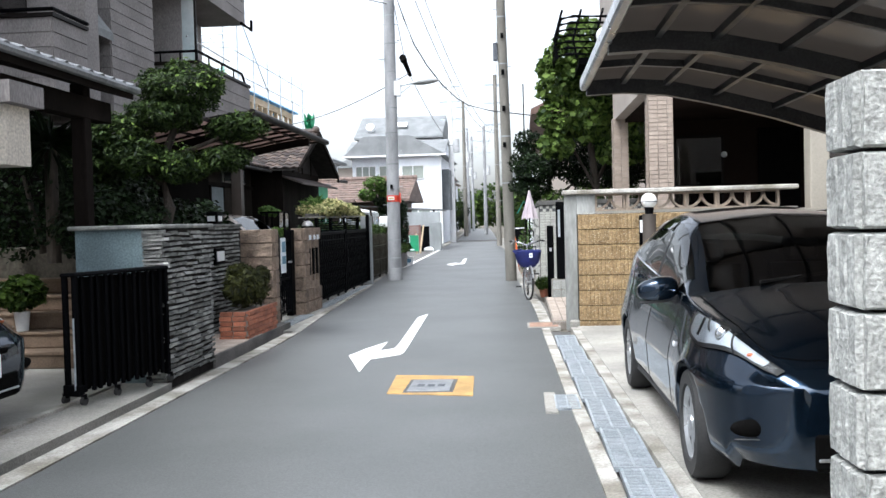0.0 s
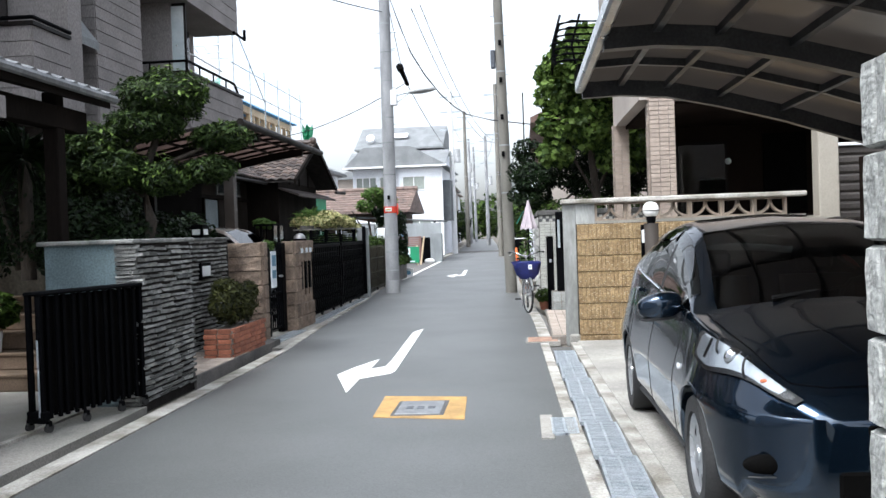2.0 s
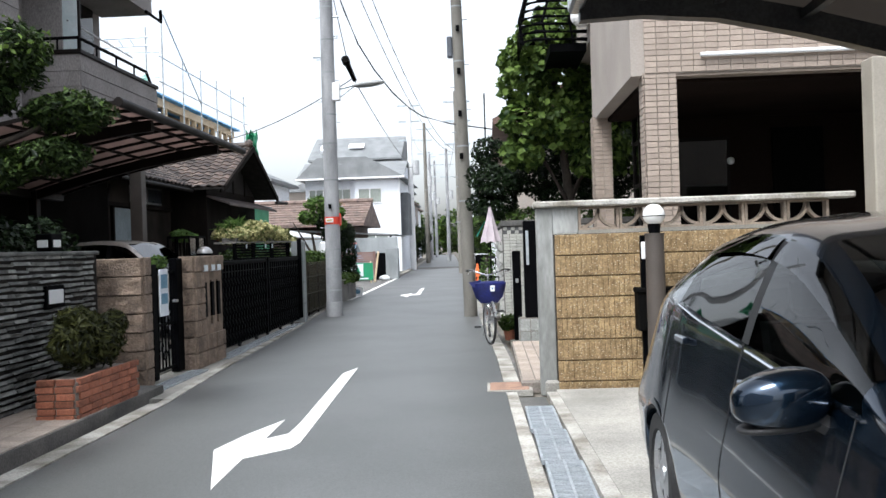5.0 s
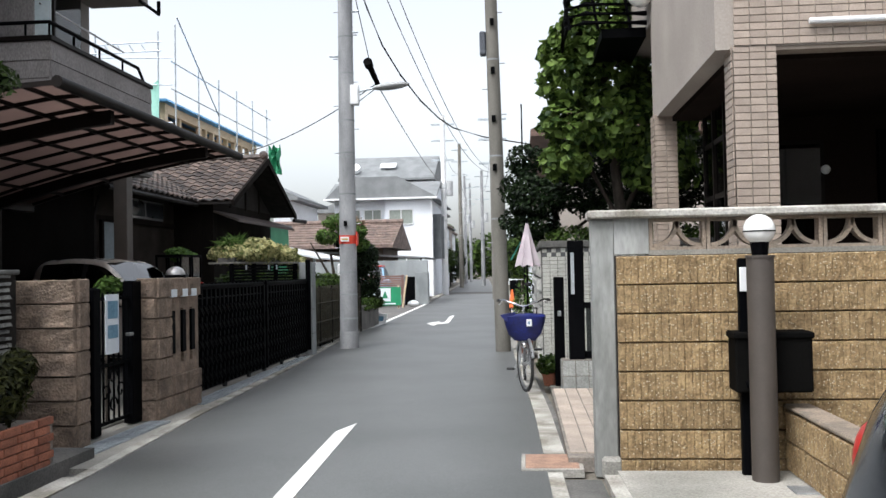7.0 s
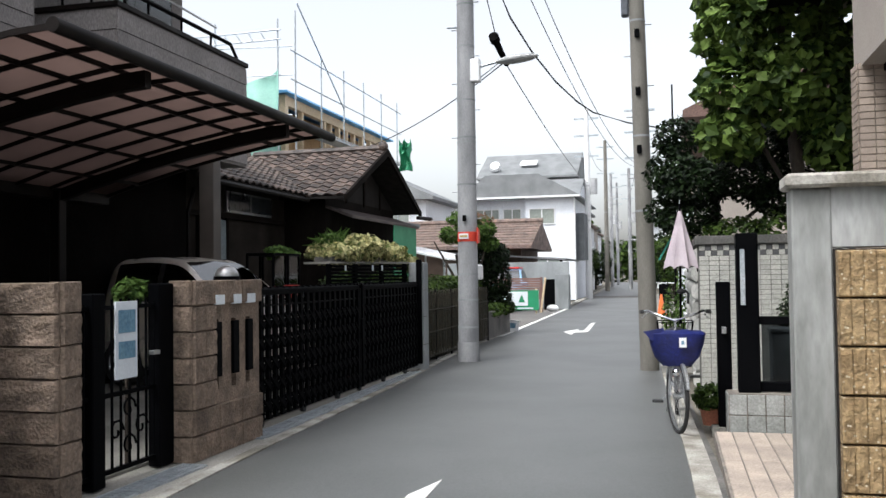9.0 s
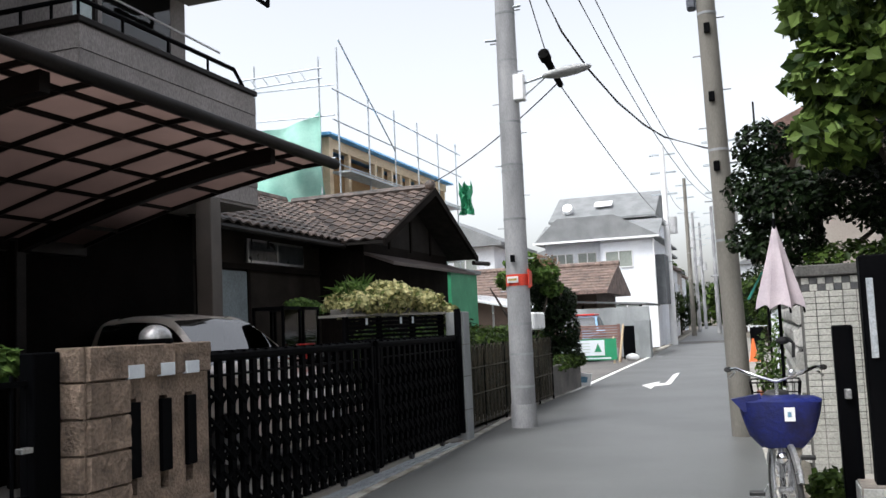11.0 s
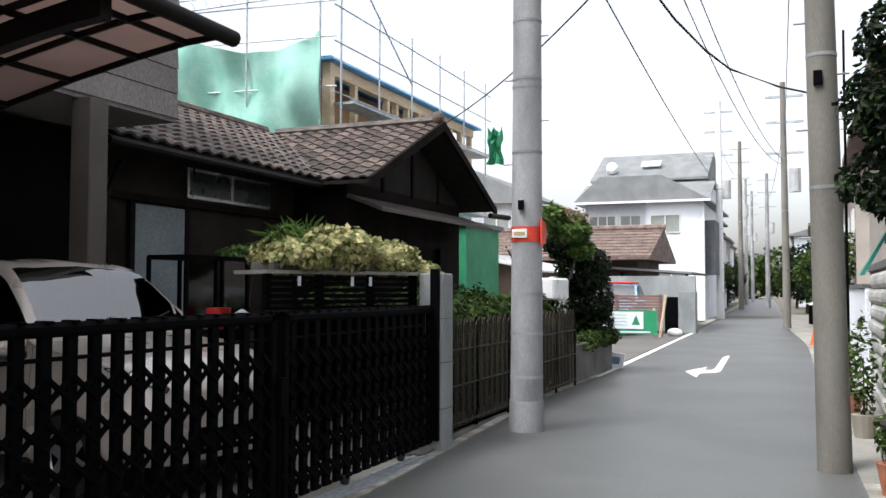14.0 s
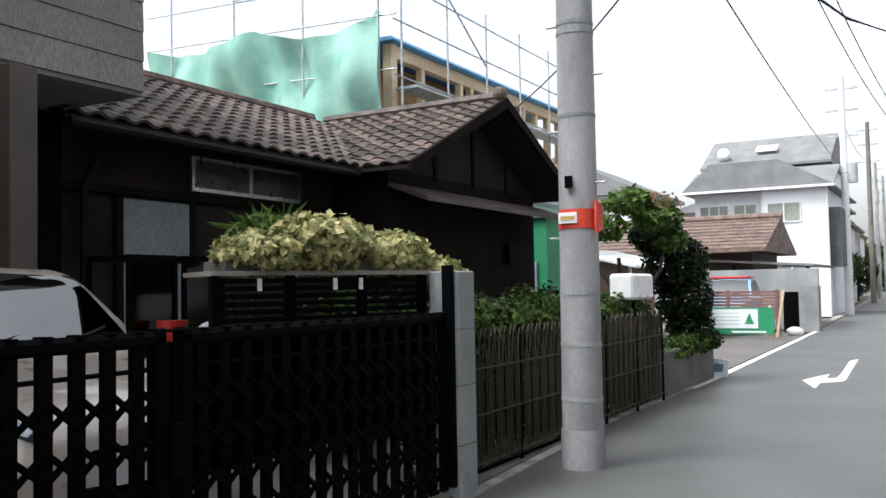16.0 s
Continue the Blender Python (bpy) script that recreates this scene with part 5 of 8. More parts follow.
for k in range(2):
    part("pane", bx(-6.905, -6.89, 18.25 + 0.97 * k, 19.2 + 0.97 * k, 4.75, 6.25), GLASS_WIN, wf)
part("wall_upper", bx(-6.95, -6.3, 17.6, 18.1, 4.7, 6.2), SIDING, H1)
tb1 = part("top_storey", bx(-6.95, -5.95, 16.9, 20.7, 6.15, 7.8), SIDING, H1, "projecting top storey")
siding(tb1, -5.95, 16.9, 90, 3.8, 6.15, 7.7, 0.24)
siding(tb1, -6.95, 16.9, 0, 1.0, 6.15, 7.7, 0.24)
part("gutter", tb([(-5.9, 20.3, 6.12), (-5.9, 21.1, 6.12), (-5.9, 21.1, 6.35)], 0.035, 6), BLACK, H1, "black gutter bracket")
part("support_column", bx(-5.92, -5.7, 19.25, 19.47, 0, 3.12, 0.01), TAUPE, H1, "grey column under the balcony")
part("drying_pole", tb([(-6.2, 17.6, 5.3), (-6.2, 20.3, 5.25)], 0.015, 6), STEEL, H1)
# window whose pale panes stand for mirrored sky
bwn = part("balcony_window", bx(-6.62, -6.02, 17.66, 17.7, 4.73, 6.14), BRONZE, H1, "balcony window with the sky reflection painted on its panes")
part("pane", bx(-6.58, -6.34, 17.64, 17.656, 4.8, 6.08), WIN_SKY, bwn)
part("pane", bx(-6.3, -6.06, 17.64, 17.656, 4.8, 6.08), WIN_SKY, bwn)

# left carport
lc = thing("carport_roof", "dark bronze carport with curved brown polycarbonate roof", "carport", (-6.0, 15.6, 0.03))
LP = [(-3.55, 3.12), (-3.9, 3.1), (-4.3, 3.04), (-4.9, 2.93), (-5.5, 2.8), (-6.2, 2.62), (-6.7, 2.47)]
ly = [13.1 + 0.567 * i for i in range(10)]
for a, b in zip(ly, ly[1:]):
    part("panel", roof_band([(p, q + 0.05) for p, q in LP], a + 0.012, b - 0.012, 0.006), POLY_BROWN, lc)
for i, yy in enumerate(ly):
    part("rafter", roof_band([(p, q + 0.01) for p, q in LP], yy - 0.011, yy + 0.011, 0.045), BRONZE, lc)
for yy in (14.4, 17.2):
    part("beam", roof_band([(p - 0.12 if k == 0 else p, q - 0.13) for k, (p, q) in enumerate(LP)], yy - 0.045, yy + 0.045, 0.14), BRONZE, lc)
for px, pz in LP[1:-1]:
    part("purlin", bx(px - 0.012, px + 0.012, 13.1, 18.2, pz + 0.01, pz + 0.05), BRONZE, lc)
part("front_rail", tb([(-3.55, 13.05, 3.15), (-3.55, 18.25, 3.13)], 0.055, 10), BRONZE, lc, smooth=True)
part("rear_rail", bx(-6.78, -6.66, 13.05, 18.25, 2.4, 2.54, 0.01), BRONZE, lc)
for yy in (14.4, 17.2):
    part("post", bx(-6.72, -6.58, yy - 0.07, yy + 0.07, 0.03, 2.5, 0.01), BRONZE, lc)
# thin dark sheet before the siding paints the shade under the roof
tagged(part("wall_carport", bx(-6.945, -6.9, 12.55, 20.6, 0, 3.1), WALL_SHADE), "dark sheet on the house wall standing for the carport shade", "wall", "", "structure")

# brown block pillars and small gate
blk_b = [mesh_of("block", split_block(0.393, 0.194, 0.1, 1, s + 50, 0.012, 0.004), BROWN_BLOCK) for s in range(3)]
blk_s = [mesh_of("block", split_block(0.19, 0.194, 0.08, 1, s + 60, 0.012, 0.004), BROWN_BLOCK) for s in range(2)]
blk_w = [mesh_of("block", split_block(0.585, 0.194, 0.1, 1, s + 70, 0.012, 0.004), BROWN_BLOCK) for s in range(2)]
pa = thing("block_pillar", "brown split-face block pillar beside the small gate", "pillar", (-3.5, 12.7, 0))
part("core", bx(-3.75, -3.185, 12.63, 12.85, -0.05, 1.395), MORTAR_DARK, pa)
for c in range(7):
    piece("block", blk_w[c % 2], pose(-3.755, 12.6, 0.2 * c + 0.005), pa)
    piece("block", blk_s[c % 2], pose(-3.16, 12.62, 0.2 * c + 0.01, 0, 0, 90), pa)
pb = thing("block_pillar", "brown split-face block pillar with three slots and letter boxes", "pillar", (-3.18, 14.6, 0))
core = bmesh.new()
for (a, b, c, d) in ((14.06, 14.42, 0, 1.4), (14.5, 14.72, 0, 1.4), (14.8, 14.98, 0, 1.4), (15.06, 15.24, 0, 1.4), (14.42, 14.5, 0, 0.52), (14.72, 14.8, 0, 0.52), (14.98, 15.06, 0, 0.52), (14.42, 14.5, 1.08, 1.4), (14.72, 14.8, 1.08, 1.4), (14.98, 15.06, 1.08, 1.4)):
    box(core, -3.26, -3.1, a, b, c, d - 0.005)
part("core", core, BROWN_BLOCK, pb)
part("slot_back", bx(-3.24, -3.2, 14.4, 15.1, 0.5, 1.1), BLACK_MATT, pb, "dark openings")
for c in range(7):
    piece("block", blk_s[c % 2], pose(-3.275, 14.04, 0.2 * c + 0.005), pb)
    if c in (0, 1, 6):
        for i in range(3):
            piece("block", blk_b[(c + i) % 3], pose(-3.08, 14.06 + 0.395 * i, 0.2 * c + 0.005, 0, 0, 90), pb)
    else:
        piece("block", blk_s[c % 2], pose(-3.08, 14.06, 0.2 * c + 0.005, 0, 0, 90), pb)
        piece("block", blk_s[(c + 1) % 2], pose(-3.08, 14.23, 0.2 * c + 0.005, 0, 0, 90), pb)
for k, (yy) in enumerate((14.46, 14.76, 15.02)):
    part("letter_slot", bx(-3.1, -3.07, yy - 0.05, yy + 0.05, 0.62, 1.06, 0.004), BLACK, pb, "black vertical inlay")
    part("name_tag", bx(-3.09, -3.055, yy - 0.07, yy + 0.07, 1.2, 1.28, 0.003), PAPER, pb, "pale name tag")
pd = thing("pillar_lamp", "small domed lamp on the block pillar", "lamp", (-3.18, 14.75, 1.4))
part("dome", ball((-3.18, 14.8, 1.43), 0.1, 16, 10, (1, 1.1, 0.9)), M("silver_dome", (0.5, 0.5, 0.5), rough=0.3, metal=0.6), pd, smooth=True)
part("base", cy((-3.18, 14.8, 1.395), (-3.18, 14.8, 1.43), 0.11, 0.11, 16), BLACK, pd)
wg = thing("garden_gate", "black wrought-iron garden gate with a white notice", "gate", (-3.27, 13.4, 0.06))
part("post", bx(-3.32, -3.22, 13.02, 13.16, 0.02, 1.32, 0.008), BLACK, wg)
part("post", bx(-3.32, -3.22, 13.82, 14.02, 0.02, 1.38, 0.008), BLACK, wg)
for i in range(11):
    yy = 12.88 + 0.105 * i
    part("bar", cy((-3.27, yy, 0.1), (-3.27, yy, 1.24 + 0.04 * math.sin(i * 0.3)), 0.011, 0.011, 6), BLACK, wg)
for z in (0.1, 0.62, 1.22):
    part("rail", bx(-3.285, -3.255, 12.86, 14.0, z - 0.015, z + 0.015), BLACK, wg)
for k, (yy, z) in enumerate(((13.5, 0.78), (13.5, 0.5), (13.35, 0.36), (13.65, 0.36), (13.5, 0.24), (12.95, 0.7))):
    part("scroll", tb([(-3.27, yy + 0.09 * math.cos(a * 0.6) * (1 - a / 14), z + 0.09 * math.sin(a * 0.6) * (1 - a / 14)) for a in range(12)], 0.009, 5), BLACK, wg)
nt = part("notice", bx(-3.25, -3.238, 13.3, 13.56, 0.72, 1.26), PAPER, wg, "white notice with two bluish pictures")
part("picture", bx(-3.237, -3.233, 13.33, 13.53, 1.04, 1.2), INK, nt)
part("picture", bx(-3.237, -3.233, 13.33, 13.53, 0.86, 0.98), INK, nt)
part("lever", bx(-3.25, -3.2, 13.72, 13.8, 0.86, 0.89, 0.004), STEEL, wg)
gp = thing("gate_plant", "yellow-green plant tuft behind the garden gate", "plant", (-3.5, 13.7, 0.03))
leaves("foliage", [((-3.45, 13.8, 1.32), (0.1, 0.15, 0.1))], 260, 0.045, LEAF_LIGHT, gp, seed=31)
part("stem", cy((-3.45, 13.75, 0.03), (-3.45, 13.75, 1.3), 0.02, 0.012, 6), BARK, gp)

# sliding lattice gate
sg = thing("lattice_gate", "long black folding lattice gate on castors", "gate", (-3.26, 18.1, 0.09))
bar = mesh_of("bar", bx(-0.02, 0.02, -0.034, 0.034, 0.08, 1.27, 0.005), BLACK)
for y0, y1 in ((15.3, 18.3), (18.38, 20.9)):
    n = round((y1 - y0) / 0.157)
    step = (y1 - y0) / n
    part("top_rail", bx(-3.3, -3.22, y0, y1, 1.25, 1.32, 0.02), BLACK, sg)
    if y0 > 18:
        part("panel", bx(-3.31, -3.3, y0, y1, 0.6, 1.26), BLACK_MATT, sg, "solid black upper sheet")
    for i in range(n + 1):
        ya, yb = y0 + step * i, y0 + step * (i + 1)
        piece("bar", bar, pose(-3.26, ya, 0), sg)
        part("foot", bx(-3.275, -3.245, ya - 0.034, ya + 0.075, 0.07, 0.1, 0.004), BLACK, sg)
        part("rail_clip", bx(-3.305, -3.215, ya - 0.02, ya + 0.02, 1.315, 1.328, 0.004), BLACK, sg)
        if i < n:
            part("link", bx(-3.275, -3.245, ya + 0.03, yb - 0.03, 1.14, 1.16, 0.004), BLACK, sg)
            # crossing links between the bars
            for z in (1.0, 0.8, 0.6, 0.4, 0.2):
                for k in (-1, 1):
                    part("lattice_bar", tb([(-3.24 + 0.008 * k, ya, z + 0.062 * k), (-3.24 + 0.008 * k, yb, z - 0.062 * k)], 0.016, 5), BLACK, sg)
for yy in (18.26, 18.42):
    part("stile", bx(-3.3, -3.22, yy - 0.03, yy + 0.03, 0.06, 1.335, 0.008), BLACK, sg)
part("latch", bx(-3.22, -3.19, 18.3, 18.38, 0.65, 0.9, 0.005), BLACK, sg)
for yy in (15.6, 16.6, 17.6, 18.34, 19.3, 20.3):
    c = part("castor", cy((-3.28, yy, 0.06), (-3.24, yy, 0.06), 0.04, 0.04, 12), RUBBER, sg)
    part("fork", bx(-3.29, -3.23, yy - 0.02, yy + 0.02, 0.07, 0.1), BLACK, c)
gpo = thing("gate_post", "weathered grey concrete gate post", "post", (-3.27, 21.08, 0))
part("shaft", bx(-3.38, -3.14, 20.95, 21.2, -0.02, 1.62, 0.01), CONCRETE_GREY, gpo)
for z in (0.38, 0.8, 1.2):
    part("joint", bx(-3.382, -3.138, 20.948, 21.202, z, z + 0.008), CONCRETE_DARK, gpo)
part("stay", bx(-3.25, -3.17, 20.9, 20.95, 0.1, 1.66, 0.006), BLACK, gpo, "black gate stop")

# louvred shelf and bush behind the gate
ls = thing("louvre_screen", "black louvred screen carrying planters behind the gate", "screen", (-3.8, 20.2, 0.03))
LT = pose(-4.1, 19.5, 0, 0, 0, 65)
slat_m = mesh_of("slat", bx(0, 1.62, -0.012, 0.012, 0, 0.032), BLACK)
for k in range(7):
    piece("slat", slat_m, LT @ pose(0, 0, 1.25 + 0.05 * k), ls)
up_m = mesh_of("upright", bx(-0.03, 0.03, -0.03, 0.03, 0.03, 1.6, 0.006), BLACK)
for u in (0.03, 0.55, 1.1, 1.6):
    piece("upright", up_m, LT @ pose(u, 0.03, 0), ls)
piece("shelf", mesh_of("shelf", bx(0, 1.65, -0.02, 0.5, 1.6, 1.63), CONCRETE), LT, ls)
tag_m = mesh_of("tag", bx(0, 0.03, -0.02, -0.013, 1.5, 1.58), PAPER)
for u in (0.3, 0.85, 1.05):
    piece("tag", tag_m, LT @ pose(u, 0, 0), ls)
vb = thing("variegated_bush", "cream and green variegated bush above the louvred screen", "bush", (-4.0, 20.3, 1.63))
piece("trough", mesh_of("trough", bx(0.1, 1.6, 0.04, 0.4, 1.625, 1.7, 0.01), CONCRETE_DARK), LT, vb)
leaves("foliage", [((-4.4, 20.35, 1.78), (0.3, 0.4, 0.19)), ((-4.08, 19.95, 1.74), (0.3, 0.33, 0.16)), ((-3.9, 20.35, 1.82), (0.35, 0.42, 0.2)), ((-3.7, 20.9, 1.75), (0.3, 0.4, 0.17)), ((-3.5, 21.3, 1.62), (0.16, 0.3, 0.12))], 6500, 0.05, LEAF_CREAM, vb, "cream edged leaves", 0.35, 32, 1.45)
leaves("blade", [((-4.35, 20.4, 1.86), (0.3, 0.42, 0.2))], 420, 0.026, LEAF_LIGHT, vb, "light-green blade leaves", 0.1, 33, 7.0)
r = random.Random(77)
bm = bmesh.new()
for k in range(130):
    c = Vector(r.choice(((-4.4, 20.3, 1.86), (-4.3, 20.45, 1.88), (-4.15, 20.6, 1.84))))
    d = Vector((r.gauss(0, 0.6), r.gauss(0, 0.6), abs(r.gauss(0.7, 0.3)))).normalized()
    s_ = d.cross(Vector((0.3, 0.2, 1))).normalized() * 0.011
    L_ = r.uniform(0.2, 0.36)
    bm.faces.new([bm.verts.new(q) for q in (c + d * 0.05 - s_, c + d * 0.05 + s_, c + d * L_ * 0.65 + s_, c + d * L_ + Vector((d.x, d.y, -0.6)) * 0.08, c + d * L_ * 0.65 - s_)])
part("spiky_tuft", bm, LEAF_LIGHT, vb, "light-green spiky blades")
for k, (yy, w_) in enumerate(((19.85, 0.42), (20.35, 0.4))):
    cg = thing("mesh_crate", "dark mesh plant frame behind the gate", "plant frame", (-5.2, yy, 0.03), group="plant frames")
    for a in (-w_ / 2, w_ / 2):
        for b in (-5.4, -5.0):
            part("upright", bx(b, b + 0.03, yy + a - 0.015, yy + a + 0.015, 0.03, 1.76), BLACK, cg)
    part("top", bx(-5.4, -4.97, yy - w_ / 2, yy + w_ / 2, 1.73, 1.77), BLACK, cg)
    part("mesh", bx(-4.99, -4.985, yy - w_ / 2, yy + w_ / 2, 0.9, 1.73), GLASS_SMOKE, cg, "dark see-through netting")
gp = thing("pot_plant", "tall green pot plant behind the louvred screen", "pot plant", (-5.8, 21.7, 0.03))
part("pot", cy((-5.8, 21.7, 0.0), (-5.8, 21.7, 0.34), 0.13, 0.18, 16), CONCRETE_DARK, gp, "dark pot")
for k in range(4):
    part("stem", tb([(-5.8 + 0.03 * (k % 2), 21.66 + 0.03 * k, 0.3), (-5.82, 21.6 + 0.06 * k, 1.1), (-5.86 + 0.06 * (k % 2), 21.5 + 0.13 * k, 1.82)], 0.009, 5), BARK, gp)
leaves("foliage", [((-5.8, 21.62, 1.82), (0.2, 0.28, 0.12)), ((-5.72, 21.88, 1.79), (0.16, 0.2, 0.1))], 1000, 0.045, LEAF_LIGHT, gp, "green leaves", 0.3, 41, 1.8)
rp = thing("red_bucket", "red plastic bucket on a black stand behind the gate", "bucket", (-4.9, 19.75, 0.03))
part("shelf", bx(-4.95, -4.65, 19.55, 20.5, 1.1, 1.13), BLACK, rp)
part("bucket", cy((-4.8, 19.85, 1.13), (-4.8, 19.85, 1.31), 0.08, 0.11, 14), RED, rp)
part("stand", bx(-4.85, -4.7, 19.9, 20.1, 0.03, 1.1), BLACK, rp)
wb = thing("white_bag", "white plastic bag on the stand behind the gate", "bag", (-4.8, 20.25, 1.13))
bm = ball((-4.8, 20.22, 1.21), 0.1, 14, 10, (0.8, 1.1, 0.8))
for v in bm.verts:
    v.co += Vector((1, 0.6, 1)) * 0.035 * noise.noise(v.co * 13)
part("bag", bm, PAPER, wb)

# ---- old tiled house ----
OH = thing("old_house", "old low timber house with brown tiled roofs", "house", (-9, 25, 0))
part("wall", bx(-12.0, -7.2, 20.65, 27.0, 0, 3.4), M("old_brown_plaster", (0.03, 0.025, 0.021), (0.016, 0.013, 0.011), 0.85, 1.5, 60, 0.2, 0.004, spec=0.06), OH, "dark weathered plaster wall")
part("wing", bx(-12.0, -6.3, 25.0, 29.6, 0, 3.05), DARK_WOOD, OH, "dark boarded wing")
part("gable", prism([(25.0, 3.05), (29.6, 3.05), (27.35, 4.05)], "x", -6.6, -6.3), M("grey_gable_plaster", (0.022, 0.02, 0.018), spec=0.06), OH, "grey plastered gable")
for yy in (26.2, 27.35, 28.5):
    part("gable_stud", bx(-6.3, -6.27, yy - 0.04, yy + 0.04, 3.0, 3.6 if yy != 27.35 else 4.0), DARK_WOOD, OH)
sl1 = (4.22 - 3.05) / 2.35
r1 = part("roof", prism([(-6.6, 3.0), (-6.6, 3.05), (-8.95, 4.22), (-11.4, 3.05), (-11.4, 3.0), (-8.95, 4.12)], "y", 20.4, 27.3), MORTAR_DARK, OH)
sl2 = (4.26 - 3.03) / 2.62
r2 = part("roof", prism([(24.72, 2.98), (24.72, 3.03), (27.35, 4.26), (30.0, 3.03), (30.0, 2.98), (27.35, 4.16)], "x", -9.2, -5.75), MORTAR_DARK, OH)
tl = bmesh.new()
prof = [(-0.13, 0.0), (-0.08, 0.03), (-0.02, 0.036), (0.04, 0.012), (0.09, -0.004), (0.13, 0.0)]
rows_ = [[tl.verts.new((x, yy, z + dz)) for x, z in prof] for yy, dz in ((0, 0.03), (0.3, 0.0))]
low_ = [tl.verts.new((x, 0, z)) for x, z in prof]
for i in range(5):
    tl.faces.new((rows_[0][i], rows_[0][i + 1], rows_[1][i + 1], rows_[1][i]))
    tl.faces.new((low_[i], low_[i + 1], rows_[0][i + 1], rows_[0][i]))
rtile = mesh_of("tile", tl, ROOF_TILE)
p1 = math.degrees(math.atan(sl1))
for j in range(11):
    for i in range(26):
        d = 0.24 * j
        piece("tile", rtile, pose(-6.58 - d * math.cos(radians(p1)), 20.5 + 0.262 * i, 3.055 + d * math.sin(radians(p1)), 0, 0, 90) @ pose(0, 0, 0, p1, 0, 0), r1)
p2 = math.degrees(math.atan(sl2))
for j in range(12):
    for i in range(13):
        d = 0.24 * j
        x = -5.85 - 0.262 * i
        if x < -6.7 and 4.22 - (x + 8.95) * sl1 * 0 < 0:
            continue
        piece("tile", rtile, pose(x, 24.72 + d * math.cos(radians(p2)), 3.035 + d * math.sin(radians(p2))) @ pose(0, 0, 0, p2, 0, 0), r2)
part("ridge", tb([(-8.95, 20.4, 4.27), (-8.95, 26.9, 4.27)], 0.09, 8), ROOF_TILE, r1, "capped ridge")
part("ridge", tb([(-9.0, 27.35, 4.3), (-5.8, 27.35, 4.32)], 0.085, 8), ROOF_TILE, r2, "capped ridge")
part("ridge_end", ball((-5.82, 27.35, 4.36), 0.12, 10, 8), ROOF_TILE, r2, "ornamental ridge end tile")
part("barge_board", prism([(24.6, 2.92), (24.6, 3.05), (27.35, 4.3), (30.1, 3.05), (30.1, 2.92), (27.35, 4.14)], "x", -5.75, -5.69), DARK_WOOD, OH)
part("gutter", tb([(-6.55, 20.4, 2.98), (-6.55, 24.7, 2.96)], 0.045, 8), BRONZE, OH, "dark eaves gutter")
part("gutter", tb([(-5.6, 29.4, 2.86), (-5.45, 30.1, 2.86)], 0.05, 8), BRONZE, OH)
part("downpipe", tb([(-7.1, 21.2, 2.9), (-7.1, 21.0, 2.5), (-7.1, 21.0, 0.1)], 0.035, 6), BRONZE, OH)
part("pent_roof", prism([(-6.3, 2.82), (-6.3, 2.87), (-5.72, 2.66), (-5.72, 2.6)], "y", 25.0, 29.9), M("rusty_sheet", (0.1, 0.075, 0.065), (0.07, 0.055, 0.05)), OH, "thin sheet-metal pent roof")
wf = part("window_frame", bx(-7.22, -7.16, 22.45, 24.3, 2.6, 2.98), STEEL, OH, "narrow aluminium window")
for k in range(2):
    part("pane", bx(-7.165, -7.15, 22.5 + 0.92 * k, 23.35 + 0.92 * k, 2.64, 2.94), GLASS_WIN, wf)
dr = part("door", bx(-7.22, -7.15, 21.5, 22.4, 0.05, 2.45, 0.01), M("pale_blue_door", (0.18, 0.22, 0.24), (0.14, 0.17, 0.185), 0.5, 2.0, 40, 0.1, 0.002), OH, "pale frosted door")
part("door_frame", bx(-7.24, -7.14, 21.42, 21.5, 0.05, 2.53), DARK_WOOD, OH)
part("door_frame", bx(-7.24, -7.14, 22.4, 22.48, 0.05, 2.53), DARK_WOOD, OH)
part("head_beam", bx(-7.24, -7.12, 20.7, 24.9, 2.48, 2.56), DARK_WOOD, OH)
part("meter_box", bx(-6.3, -6.2, 28.4, 28.6, 1.9, 2.2, 0.01), BLACK, OH)

# hedge garden with wire fence
wfz = thing("wire_fence", "low green-black looped wire fence along the hedge", "fence", (-3.34, 24, 0.03))
post_m = mesh_of("post", cy((0, 0, 0.02), (0, 0, 1.18), 0.018, 0.018, 8), BLACK)
for i in range(6):
    piece("post", post_m, pose(-3.36, 21.35 + 1.1 * i, 0), wfz)
FENCE = M("dark_wire", (0.025, 0.026, 0.018), (0.05, 0.04, 0.025), 0.6, 9.0, 60, 0.0, spec=0.2)
loop = mesh_of("wire", tb([(0, -0.07, 0.08), (0, -0.07, 0.9), (0, -0.04, 1.1), (0, 0, 1.17), (0, 0.04, 1.1), (0, 0.07, 0.9), (0, 0.07, 0.08)], 0.008, 5), FENCE)
for i in range(60):
    piece("wire", loop, pose(-3.35 - 0.01 * (i % 2), 21.35 + 0.092 * i, 0), wfz)
for z in (0.12, 0.5, 0.86):
    part("rail", cy((-3.35, 21.3, z), (-3.35, 26.85, z), 0.009, 0.009, 6), FENCE, wfz)
hd = thing("hedge", "dense dark hedge behind the wire fence", "hedge", (-3.8, 24.3, 0))
leaves("foliage", [((-3.75, 21.6 + 0.55 * i, 0.62), (0.3, 0.42, 0.56)) for i in range(11)], 15000, 0.05, LEAF_DARK, hd, seed=51)
leaves("top_shoot", [((-3.75, 21.8 + 0.8 * i, 1.22), (0.3, 0.5, 0.2)) for i in range(7)], 2600, 0.05, LEAF_MID, hd, "green upper shoots", 0.4, 52)
